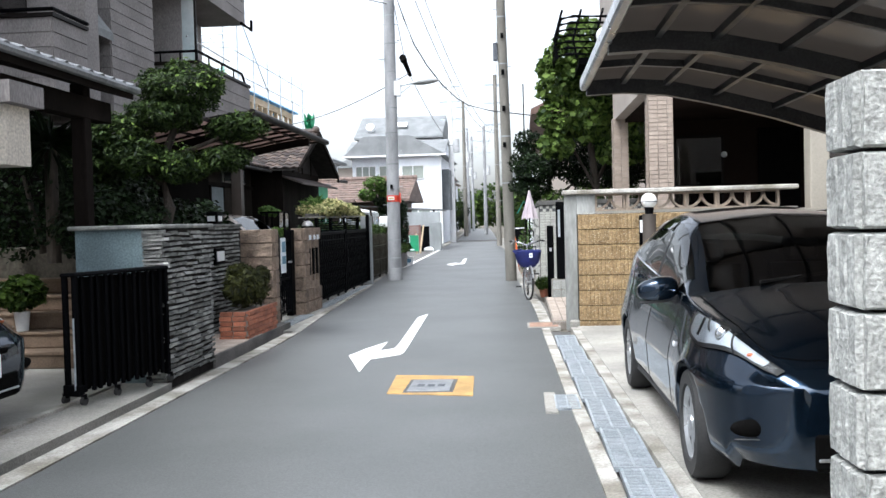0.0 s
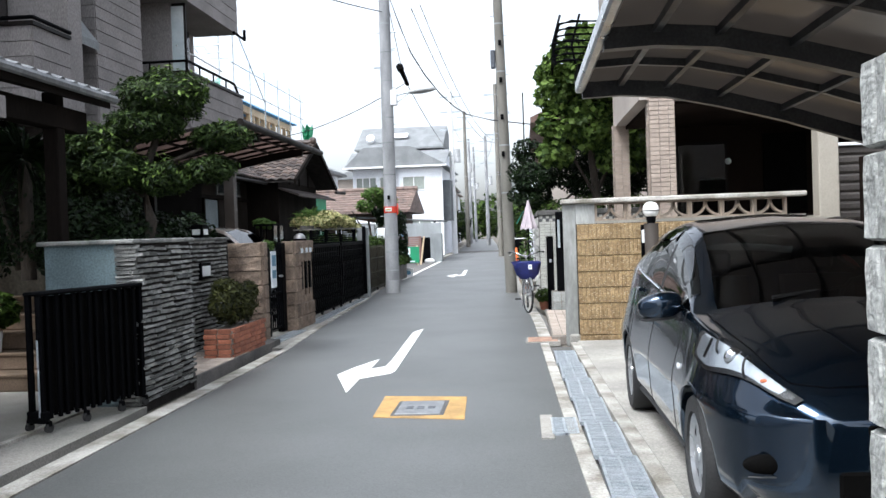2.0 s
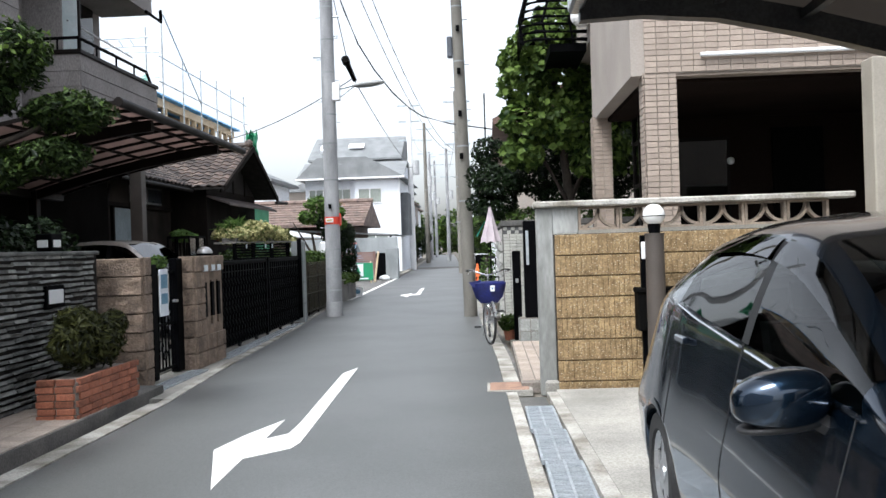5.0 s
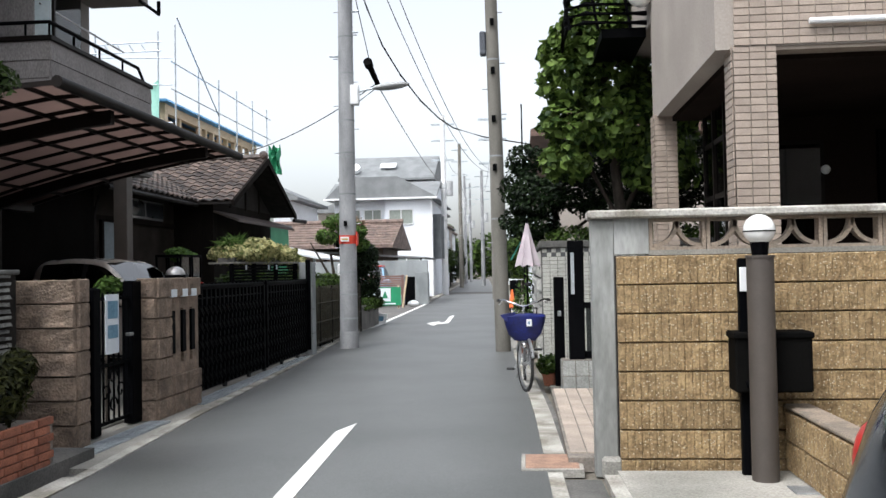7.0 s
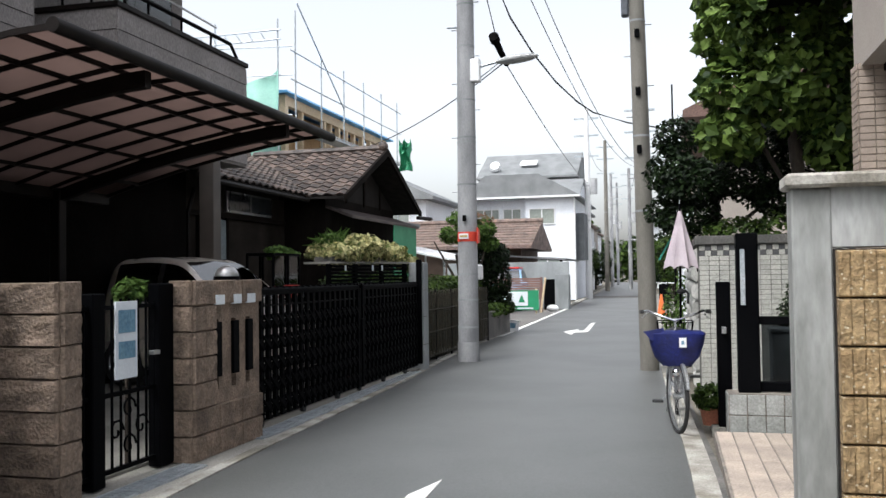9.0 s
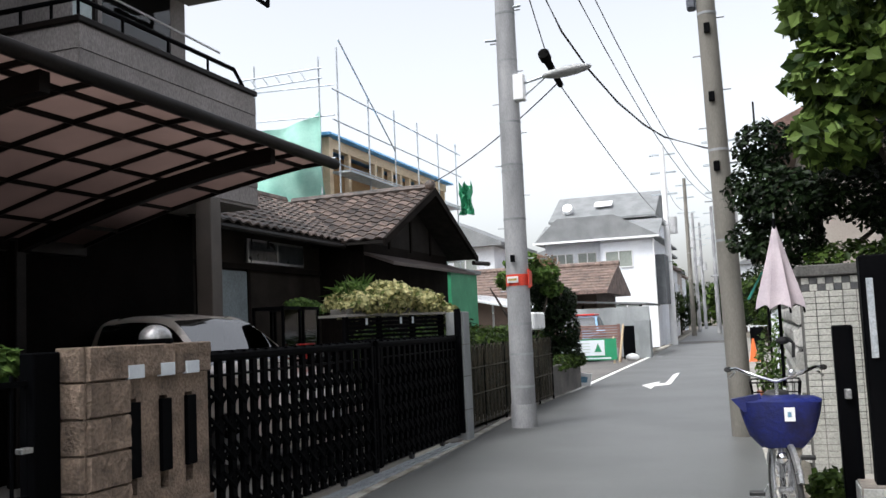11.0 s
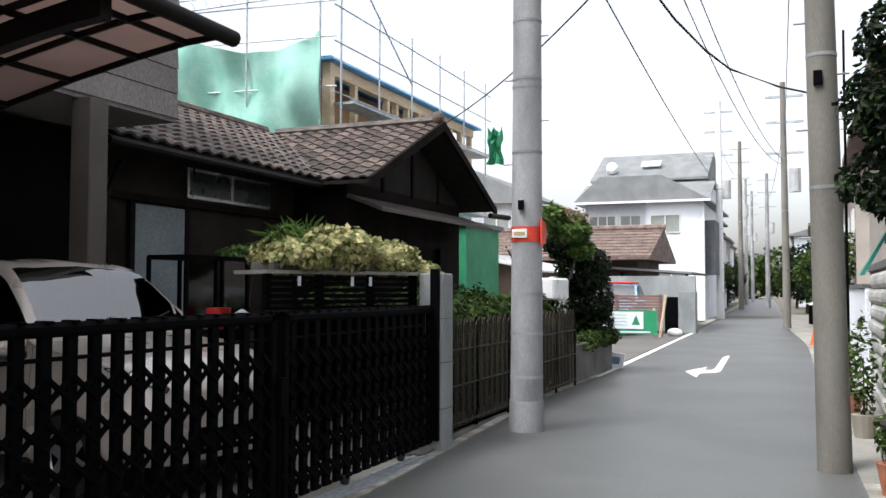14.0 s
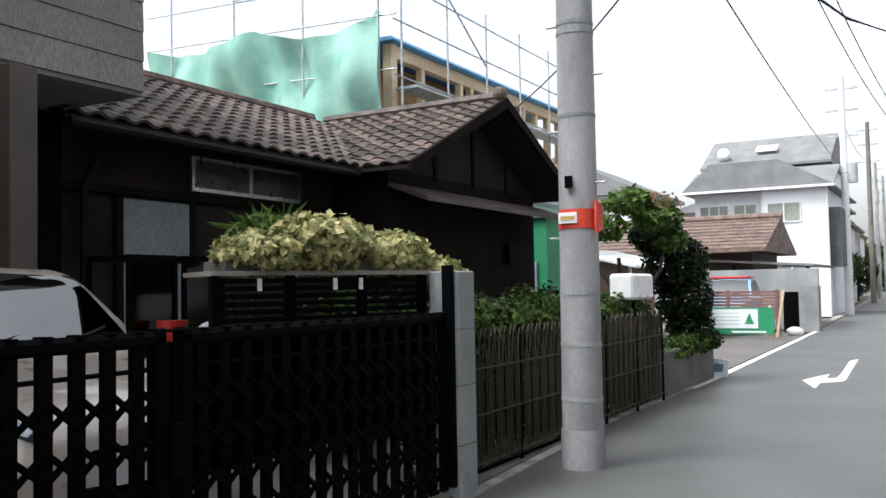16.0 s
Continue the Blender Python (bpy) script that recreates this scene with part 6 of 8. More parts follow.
limbs([([(-3.8, 24, 0), (-3.8, 24, 0.8)], 0.05, 0.03), ([(-3.8, 22.5, 0), (-3.8, 22.5, 0.8)], 0.04, 0.02)], hd)
lw = thing("low_wall", "low mossy concrete wall at the hedge's end", "wall", (-3.5, 28.5, 0))
part("body", bx(-3.7, -3.45, 26.9, 30.1, -0.02, 0.6, 0.015), CONCRETE_DARK, lw)
leaves("moss_plants", [((-3.5, 28.0 + 0.5 * i, 0.62), (0.22, 0.35, 0.16)) for i in range(5)], 1600, 0.05, LEAF_MID, lw, "creeping plants", 0.5, 53)
mbx = thing("mailbox", "white enamel mailbox above the hedge fence", "mailbox", (-3.55, 26.3, 0.03))
part("box", bx(-3.72, -3.42, 25.9, 26.75, 1.32, 1.64, 0.03), LAMP_WHITE, mbx)
part("post", cy((-3.55, 26.3, 0.0), (-3.55, 26.3, 1.33), 0.025, 0.025, 8), BLACK, mbx)
mt = thing("crape_myrtle", "small multi-stemmed tree with pinkish blossom tips", "tree", (-4.3, 28.2, 0))
limbs([([(-4.3, 28.2, 0), (-4.2, 28.1, 1.0), (-4.35, 28.2, 1.9)], 0.07, 0.03), ([(-4.22, 28.1, 1.0), (-3.8, 28.4, 1.7), (-3.7, 28.6, 2.3)], 0.04, 0.015), ([(-4.22, 28.1, 1.1), (-4.8, 27.9, 2.2)], 0.04, 0.015)], mt)
leaves("crown", [((-4.15, 28.1, 2.72), (0.34, 0.36, 0.2)), ((-3.8, 28.35, 2.5), (0.36, 0.36, 0.22)), ((-4.4, 27.9, 2.35), (0.26, 0.3, 0.2)), ((-3.65, 28.5, 2.15), (0.22, 0.25, 0.18))], 1500, 0.075, LEAF_LIGHT, mt, seed=54)
leaves("blossom", [((-3.85, 28.4, 2.68), (0.4, 0.4, 0.18))], 160, 0.06, LEAF_PINK, mt, "pinkish blossom", 0.4, 55)
ev = thing("evergreen_shrub", "tall dark evergreen shrub at the lot's corner", "shrub", (-3.75, 29.3, 0))
leaves("foliage", [((-3.8, 29.2, 1.85), (0.5, 0.6, 0.5)), ((-3.7, 29.4, 1.3), (0.42, 0.5, 0.5)), ((-3.65, 29.5, 0.8), (0.35, 0.45, 0.4)), ((-4.1, 29.2, 2.3), (0.4, 0.45, 0.3))], 8500, 0.05, LEAF_DARK, ev, seed=56)
limbs([([(-3.75, 29.3, 0), (-3.75, 29.3, 1.9)], 0.06, 0.02)], ev)
for k in range(6):
    dk = thing("weeds", "dark garden plants behind the hedge", "plants", (-4.8 - 0.3 * (k % 2), 22.0 + k, 0), group="old house garden")
    leaves("foliage", [((-4.8 - 0.3 * (k % 2), 22.0 + k, 0.8), (0.5, 0.5, 0.7))], 1500, 0.06, LEAF_DARK if k % 2 else LEAF_MID, dk, seed=60 + k)

# ---- building site ----
BS = thing("house_under_construction", "timber house under construction with blue tarp roof", "house", (-12, 34, 0))
part("floor_wall", bx(-15.0, -9.5, 30.2, 39.0, 0, 4.0), M("green_grey_cladding", (0.22, 0.36, 0.32)), BS)
part("inner", bx(-14.8, -10.2, 30.4, 38.8, 4.0, 6.2), PLYWOOD, BS, "orange plywood inside")
for yy in (30.2, 31.3, 33.0, 33.5, 34.2, 34.9, 35.6, 36.4, 37.2, 38.0, 38.8):
    part("stud", bx(-9.6, -9.46, yy, yy + 0.13, 4.0, 6.2), RAW_WOOD, BS)
part("top_beam", bx(-9.62, -9.44, 30.1, 39.0, 6.05, 6.3), RAW_WOOD, BS)
part("sill_beam", bx(-9.62, -9.44, 30.1, 39.0, 4.6, 4.75), RAW_WOOD, BS)
part("lower_panel", bx(-9.55, -9.5, 33.0, 39.0, 4.0, 4.9), RAW_WOOD, BS)
part("corner_post", bx(-9.6, -9.4, 30.05, 30.25, 4.0, 6.3), RAW_WOOD, BS)
part("tarp", prism([(-9.25, 6.32), (-9.3, 6.39), (-12.5, 6.5), (-15.6, 6.42), (-15.6, 6.32)], "y", 29.9, 39.3), BLUE_TARP, BS, "blue tarpaulin roof cover")
sc = thing("scaffolding", "steel tube scaffolding with green sheets", "scaffolding", (-9.2, 34, 0))
for k, yy in enumerate((29.7, 31.5, 33.3, 35.1, 36.9, 38.7)):
    part("standard", cy((-8.95, yy, 0), (-8.95, yy, 7.6 if k else 8.4), 0.022, 0.022, 8), GALV, sc)
for xx in (-9.4, -11.2, -13.0, -14.8):
    part("standard", cy((xx, 29.6, 0), (xx, 29.6, 8.2), 0.022, 0.022, 8), GALV, sc)
for z in (5.5, 6.55, 7.3):
    part("ledger", cy((-8.95, 29.4, z), (-8.95, 39.2, z), 0.016, 0.016, 6), GALV, sc)
    part("ledger", cy((-9.0, 29.6, z + 0.15), (-15.5, 29.6, z + 0.35), 0.016, 0.016, 6), GALV, sc)
part("platform", bx(-9.3, -8.8, 30.0, 38.6, 5.35, 5.4), GALV, sc, "perforated walking boards")
part("platform", bx(-9.3, -8.8, 30.0, 38.6, 3.6, 3.65), GALV, sc)
for k in range(9):
    part("rung", cy((-9.7 - 0.35 * k, 29.55, 7.62), (-9.85 - 0.35 * k, 29.55, 7.84), 0.02, 0.02, 6), GALV, sc)
for z in (7.6, 7.85):
    part("brace", cy((-9.3, 29.55, z + 0.05), (-13.0, 29.55, z), 0.02, 0.02, 6), GALV, sc)
part("brace", cy((-8.9, 29.7, 8.6), (-8.9, 33.2, 6.4), 0.02, 0.02, 6), GALV, sc)


def cloth(x0, x1, y, ztop, zbot, waves, amp, nx=26, nz=10, fall=0.5):
    """A hanging sheet with folds and a sagging top edge."""
    bm = bmesh.new()
    g = []
    for j in range(nz + 1):
        row = []
        for i in range(nx + 1):
            u, v = i / nx, j / nz
            zt = ztop - fall * math.sin(math.pi * ((u * 2) % 1.0)) * (1 - 0.35 * (u > 0.5))
            zz = zt + (zbot - zt) * v
            row.append(bm.verts.new((x0 + (x1 - x0) * u, y + amp * math.sin(u * waves * 6.28 + 2.2 * v) + 0.5 * amp * math.sin(u * 29 + v * 5) + 1.6 * amp * math.sin(u * 9 - v * 7) + amp * math.sin(u * 17 + v * 11), zz)))
        g.append(row)
    for j in range(nz):
        for i in range(nx):
            bm.faces.new((g[j][i], g[j][i + 1], g[j + 1][i + 1], g[j + 1][i]))
    return bm


part("sheet", cloth(-9.35, -15.4, 29.5, 6.85, 3.2, 7, 0.07, 90, 24, 0.34), GREEN_SHEET, sc, "pale green safety sheet", smooth=True)
part("sheet", cloth(-8.95, -8.5, 38.9, 6.35, 5.2, 2, 0.08, 10, 6, 0.25), GREEN_WALL, sc, "green netting at the far corner", smooth=True)
gs = thing("green_shed", "green clad shed behind the old house", "shed", (-7.4, 32, 0))
part("wall", bx(-8.6, -6.9, 31.6, 33.8, 0, 2.85), GREEN_WALL, gs)
part("door", bx(-7.5, -7.1, 31.54, 31.6, 0, 2.0), M("pale_shed_door", (0.3, 0.35, 0.38)), gs)
part("roof", bx(-8.7, -6.8, 31.5, 33.9, 2.85, 2.95), ROOF_GREY, gs)
cn = thing("canopy", "white sheet canopy over the lot", "canopy", (-6.8, 38, 0))
part("roof", prism([(-9.0, 2.5), (-9.0, 2.55), (-6.2, 1.95), (-6.2, 1.9)], "y", 35, 42), LAMP_WHITE, cn)
for yy in (35.2, 41.8):
    part("post", cy((-6.4, yy, 0), (-6.4, yy, 1.95), 0.04, 0.04, 8), STEEL, cn)
    part("post", cy((-8.8, yy, 0), (-8.8, yy, 2.5), 0.04, 0.04, 8), STEEL, cn)

# ---- lot, sign, far left houses ----
sb_ = thing("sign_board", "green and white notice board at the parking lot", "sign", (-5.2, 41.0, 0))
part("board", bx(-6.3, -4.3, 40.98, 41.04, 0.12, 0.84), GREEN_SIGN, sb_)
part("panel", bx(-6.2, -4.7, 40.965, 40.98, 0.28, 0.8), PAPER, sb_, "white panel with unreadable print")
for k in range(4):
    part("print_bar", bx(-6.0 + 0.05 * k, -5.2, 40.96, 40.966, 0.38 + 0.1 * k, 0.41 + 0.1 * k), M("pale_print", (0.55, 0.65, 0.6)), sb_)
part("emblem", prism([(-5.05, 0.4), (-4.8, 0.4), (-4.92, 0.7)], "y", 40.96, 40.966), GREEN_SIGN, sb_)
part("print_bar", bx(-5.4, -4.5, 40.972, 40.98, 0.16, 0.21), PAPER, sb_)
for xx in (-6.2, -4.4):
    part("leg", bx(xx - 0.03, xx + 0.03, 41.04, 41.1, 0, 0.9), RAW_WOOD, sb_)
rf = thing("slat_fence", "reddish slatted fence behind the notice board", "fence", (-5.2, 42, 0))
for k in range(9):
    part("slat", bx(-7.2, -4.3, 42.0, 42.03, 0.5 + 0.09 * k, 0.57 + 0.09 * k), M("red_brown_slat", (0.24, 0.13, 0.11), (0.18, 0.1, 0.09)) if k == 0 else bpy.data.materials["red_brown_slat"], rf)
for xx in (-7.2, -5.7, -4.35):
    part("post", bx(xx - 0.05, xx + 0.05, 42.03, 42.1, 0, 1.32), bpy.data.materials["red_brown_slat"], rf)
tp = thing("timber_stake", "leaning timber stake beside the fence", "stake", (-4.15, 41.6, 0))
part("stake", tb([(-4.3, 41.5, 0), (-4.12, 41.6, 1.3)], 0.04, 6), RAW_WOOD, tp)
gw = thing("grey_wall", "grey rendered wall behind the parking lot", "wall", (-6.5, 46.2, 0))
part("body", bx(-9.0, -3.75, 46.1, 46.3, 0, 1.95, 0.01), CONCRETE_GREY, gw)
bgz = thing("small_gate", "black solid gate panel by the lot", "gate", (-4.35, 45, 0))
part("leaf", bx(-4.65, -4.2, 44.95, 45.0, -0.02, 1.22, 0.01), BLACK, bgz)
gpi = thing("gate_pier", "grey block gate pier", "pier", (-3.9, 45, 0))
part("shaft", bx(-4.18, -3.62, 44.9, 45.5, -0.02, 1.4, 0.01), CONCRETE_GREY, gpi)
wbag = thing("white_bag", "white plastic bags at the lot edge", "bag", (-4.0, 42.5, 0))
part("bag", ball((-4.0, 42.6, 0.12), 0.2, 12, 8, (1.2, 1, 0.7)), LAMP_WHITE, wbag, smooth=True)
wtr = thing("white_sign", "small white board leaning at the lot's corner", "board", (-3.45, 30.4, 0))
part("board", prism([(-3.6, 0.0), (-3.3, 0.0), (-3.25, 0.26), (-3.5, 0.3)], "y", 30.3, 30.36), LAMP_WHITE, wtr)
part("picture", prism([(-3.53, 0.08), (-3.36, 0.08), (-3.34, 0.2), (-3.48, 0.22)], "y", 30.29, 30.3), INK, wtr)


def window(parent, x0, x1, y, z0, z1, leafs=2, along="x", face=-1):
    """A sliding window with frame and panes on a wall that faces the street or the walker."""
    f = bmesh.new()
    t = 0.05

    def b(u0, u1, w0, w1, d0, d1):
        d0, d1 = sorted((y + face * d0, y + face * d1))
        (box(f, u0, u1, d0, d1, w0, w1) if along == "x" else box(f, d0, d1, u0, u1, w0, w1))
    b(x0, x0 + t, z0, z1, 0, 0.06), b(x1 - t, x1, z0, z1, 0, 0.06), b(x0 + t, x1 - t, z0, z0 + t, 0, 0.06), b(x0 + t, x1 - t, z1 - t, z1, 0, 0.06)
    w = part("window", f, LAMP_WHITE, parent)
    for k in range(1, leafs):
        f = bmesh.new()
        u = x0 + (x1 - x0) * k / leafs
        b(u - 0.025, u + 0.025, z0 + t, z1 - t, 0, 0.05)
        part("mullion", f, LAMP_WHITE, w)
    for k in range(leafs):
        f = bmesh.new()
        b(x0 + (x1 - x0) * k / leafs + 0.03, x0 + (x1 - x0) * (k + 1) / leafs - 0.03, z0 + t, z1 - t, 0.012, 0.02)
        part("pane", f, PANE_FAR, w)
    return w


PANE_FAR = M("far_window_pane", (0.3, 0.33, 0.3), (0.22, 0.25, 0.24), 0.1, 0.5, 20, 0.0, spec=0.8)
BH = thing("brown_roof_house", "low house with a brown tiled roof", "house", (-9, 48, 0))
part("wall", bx(-13.5, -5.9, 47.0, 52.0, 0, 2.6), M("brown_boards", (0.13, 0.09, 0.07)), BH)
part("roof", prism([(46.0, 2.55), (46.0, 2.65), (49.4, 3.85), (52.8, 2.65), (52.8, 2.55)], "x", -14.0, -5.3), ROOF_FAR, BH)
for k in range(9):
    d = k / 9
    part("tile_course", bx(-14.0, -5.28, 46.0 + 3.4 * d, 46.0 + 3.4 * d + 0.03, 2.66 + 1.2 * d, 2.7 + 1.2 * d), ROOF_FAR, BH)
part("ridge", tb([(-14.0, 49.4, 3.9), (-5.25, 49.4, 3.9)], 0.13, 8), ROOF_FAR, BH)
part("gable", prism([(46.6, 2.7), (52.2, 2.7), (49.4, 3.68)], "x", -5.95, -5.85), DARK_WOOD, BH)
part("lean_to_roof", prism([(-9.5, 2.42), (-9.5, 2.5), (-3.9, 2.1), (-3.9, 2.02)], "y", 46.4, 52.0), ROOF_GREY, BH, "dark sheet lean-to roof")
for xx in (-8.5, -6.4, -4.1):
    part("post", bx(xx - 0.05, xx + 0.05, 46.5, 46.6, 0, 2.1), DARK_WOOD, BH)
WH = thing("white_house", "white three-storey house with grey roofs", "house", (-8, 62, 0))
part("wall", bx(-10.5, -4.75, 58.4, 68.0, 0, 5.7), WHITE_WALL, WH)
part("bay", bx(-7.4, -4.7, 57.9, 58.4, 0, 5.7), WHITE_WALL, WH)
part("roof", prism([(-10.9, 5.68), (-4.35, 5.68), (-4.35, 5.76), (-6.6, 7.0), (-9.6, 7.0), (-10.9, 5.76)], "y", 57.55, 68.4), ROOF_GREY, WH, "grey hipped roof")
part("roof_front", prism([(57.5, 5.68), (57.5, 5.74), (60.6, 6.95), (60.6, 6.8)], "x", -10.9, -4.35), ROOF_GREY, WH)
part("fascia", bx(-7.6, -4.3, 57.46, 57.5, 5.66, 5.77), LAMP_WHITE, WH)
part("fascia", bx(-10.95, -7.6, 57.46, 57.5, 5.66, 5.77), LAMP_WHITE, WH)
part("top_wall", bx(-10.4, -4.95, 61.6, 68.0, 5.8, 7.25), WHITE_WALL, WH)
part("top_roof", prism([(60.7, 7.1), (60.7, 7.22), (64.2, 8.95), (68.8, 7.22), (68.8, 7.1)], "x", -10.75, -4.75), ROOF_GREY, WH, "steep grey top roof")
part("satellite_dish", cy((-9.75, 61.55, 7.9), (-9.75, 61.35, 8.02), 0.32, 0.28, 16), LAMP_WHITE, WH, "white round dish")
part("skylight", prism([(61.9, 8.0), (61.9, 8.08), (62.5, 8.38), (62.5, 8.3)], "x", -8.3, -7.3), LAMP_WHITE, WH, "roof window")
window(WH, -7.2, -5.75, 57.9, 4.2, 5.1)
window(WH, -10.3, -8.95, 58.4, 4.35, 5.15, 3)
window(WH, -8.75, -7.7, 58.4, 4.35, 5.15, 2)
window(WH, -7.0, -5.4, 57.9, 1.2, 2.3)
part("side_unit", bx(-4.7, -4.2, 58.4, 60.5, 2.2, 4.8), M("dark_grey_cladding", (0.1, 0.11, 0.12)), WH, "dark side stair enclosure")
part("downpipe", cy((-4.67, 57.86, 0), (-4.67, 57.86, 5.6), 0.05, 0.05, 8), LAMP_WHITE, WH)
FH = thing("white_house", "pale gabled house far behind the old house", "house", (-14, 52, 0))
part("wall", bx(-17, -11.0, 50, 56, 0, 5.2), WHITE_WALL, FH)
part("roof", prism([(-17.5, 5.1), (-17.5, 5.25), (-13.9, 6.8), (-10.5, 5.25), (-10.5, 5.1)], "y", 49.5, 56.5), ROOF_GREY, FH)
window(FH, -13.0, -11.8, 50, 3.4, 4.6)

# ---- poles, lamp and cables ----
def pole(x, y, h, r0, r1, lean, label, material, bands=(), steps=True, top_y=0.0):
    p = thing("utility_pole", label, "utility pole", (x, y, 0), group="utility poles")
    part("shaft", cy((x, y, -0.1), (x + lean * h, y + top_y, h), r0, r1, 20), material, p, smooth=True)
    for z in bands:
        rr = r0 + (r1 - r0) * z / h
        part("band", cy((x + lean * z, y, z), (x + lean * z, y, z + 0.03), rr + 0.004, rr + 0.004, 20), CONCRETE_GREY, p)
    if steps:
        k, z = 0, 1.9
        while z < h - 0.6:
            rr = r0 + (r1 - r0) * z / h
            s = 1 if k % 2 else -1
            part("step_bolt", cy((x + lean * z + s * rr * 0.9, y - 0.02, z), (x + lean * z + s * (rr + 0.09), y - 0.02, z), 0.009, 0.009, 6), IRON, p)
            z += 0.45
            k += 1
    return p


p1 = pole(-2.8, 22.45, 11.0, 0.172, 0.115, 0.004, "grey concrete utility pole with a red and white band", POLE, (0.55, 1.0, 1.42, 2.9, 3.6, 3.68, 4.3, 5.2, 5.9, 6.6))
part("foot_wrap", cy((-2.8, 22.45, -0.02), (-2.8, 22.45, 0.32), 0.185, 0.178, 20), POLE, p1, "rough grey foot collar", smooth=True)
SIGN_RED = M("red_reflector", (0.65, 0.06, 0.03), (0.55, 0.05, 0.03), 0.5, 8.0, 60, 0.0)
part("red_band", cy((-2.79, 22.45, 1.97), (-2.79, 22.45, 2.13), 0.168, 0.168, 20), SIGN_RED, p1, "red reflective band", smooth=True)
wpl = part("white_plate", bx(-2.9, -2.74, 22.27, 22.29, 2.01, 2.1, 0.003), LAMP_WHITE, p1, "white plate with pale print")
part("print_bar", bx(-2.88, -2.76, 22.264, 22.27, 2.04, 2.07), M("yellow_print", (0.6, 0.42, 0.12)), wpl)
part("red_plate", prism([(22.36, 1.93), (22.52, 1.96), (22.52, 2.16), (22.36, 2.2)], "x", -2.62, -2.6), SIGN_RED, p1, "red side plate")
part("cap_bolt", bx(-2.83, -2.77, 22.25, 22.28, 2.3, 2.4), BLACK, p1)
part("lamp_box", bx(-2.68, -2.52, 22.3, 22.46, 4.6, 4.98, 0.015), LAMP_WHITE, p1, "white switch box")
arm = part("lamp_arm", tb([(-2.66, 22.4, 4.83), (-2.3, 22.38, 4.9), (-2.1, 22.36, 4.93)], 0.022, 8), GALV, p1, "street lamp arm")
part("lamp_stay", tb([(-2.55, 22.4, 4.66), (-2.2, 22.37, 4.9)], 0.012, 6), GALV, arm)
hd_ = bmesh.new()
bmesh.ops.create_uvsphere(hd_, u_segments=16, v_segments=10, radius=1)
bmesh.ops.scale(hd_, vec=(0.36, 0.13, 0.07), verts=hd_.verts)
bmesh.ops.rotate(hd_, cent=(0, 0, 0), matrix=Matrix.Rotation(radians(-5), 3, "Y"), verts=hd_.verts)
bmesh.ops.translate(hd_, vec=(-1.9, 22.34, 4.93), verts=hd_.verts)
part("lamp_head", hd_, M("lamp_grey", (0.4, 0.41, 0.41)), arm, "grey lamp head", smooth=True)
part("cross_arm", bx(-3.5, -2.0, 22.4, 22.5, 9.9, 10.0), GALV, p1)
for z, dx in ((5.55, -0.3), (6.0, 0.25), (6.4, 0.28)):
    part("bracket", cy((-2.78, 22.45, z), (-2.78 + dx, 22.4, z), 0.02, 0.02, 6), GALV, p1)
p2 = pole(0.14, 21.35, 10.0, 0.135, 0.09, -0.016, "slim tan concrete utility pole beside the bicycle", POLE_WARM, (2.3, 3.4, 5.1, 6.2))
part("switch_box", bx(-0.17, -0.06, 21.28, 21.44, 5.2, 5.62, 0.02), M("dark_grey_box", (0.09, 0.1, 0.12)), p2, "dark grey cable box")
for z in (3.15, 4.0, 4.85, 5.7):
    part("clamp", bx(0.02, 0.09, 21.2, 21.24, z, z + 0.12, 0.004), BLACK, p2)
for k, (x, y, h, mat_, lab) in enumerate(((-4.2, 60.8, 11.0, LAMP_WHITE, "pale sleeved utility pole at the crossing"), (-4.75, 84.0, 12.5, POLE_WARM, "tan utility pole far along the street"), (-0.85, 50.5, 9.5, POLE_WARM, "slim tan utility pole on the far verge"), (-5.6, 104.0, 12.0, POLE, "grey utility pole far along the street"), (-6.2, 125.0, 13.0, POLE, "thin grey utility pole in the distance"), (-3.2, 92.0, 11.0, POLE, "grey utility pole far along the street"))):
    q = pole(x, y, h, 0.15 if x > -1 else 0.2, 0.1 if x > -1 else 0.13, -0.006 if x > -1 else 0.0, lab, mat_, (4.5, 6.5), False)
    for z in (h - 0.6, h - 1.6, h - 2.8):
        part("cross_arm", bx(x - 0.7, x + 0.7, y - 0.05, y + 0.05, z, z + 0.09), GALV, q)
    part("transformer", cy((x + 0.35, y, h * 0.55), (x + 0.35, y, h * 0.55 + 0.9), 0.22, 0.22, 12), M("pale_transformer", (0.45, 0.46, 0.47)), q)


def cable(a, b, drop, r, label):
    c = part("cable", tb(sag(a, b, drop), r, 5), WIRE)
    return tagged(c, label, "cable", "overhead cables")


cable((-2.75, 22.5, 7.5), (-2.72, 25.0, 5.95), 0.0, 0.01, "twisted service wire on the pole")
cable((-2.7, 25.7, 5.7), (-9.1, 33.6, 5.15), 0.3, 0.013, "service cable to the building site")
cable((-2.7, 25.7, 5.7), (-4.2, 60.8, 6.7), 0.25, 0.012, "black sagging overhead cable")
for dx, dz in ((0.0, 0.0), (0.22, 0.08)):
    cable((-2.1 + dx, 22.4, 6.95 + dz), (-0.95 + dx, 50.4, 6.3 + dz), 0.95, 0.011, "thin black overhead cable")
thick = part("cable", tb([(-2.75, 22.5, 7.6), (-2.6, 24.0, 6.9), (-2.46, 25.05, 6.4), (-2.2, 26.0, 5.95), (-1.85, 27.0, 5.52), (-1.5, 28.0, 5.25), (-1.21, 28.9, 5.14), (-0.5, 30.5, 5.12), (0.9, 33.0, 5.2)], 0.02, 6), WIRE)
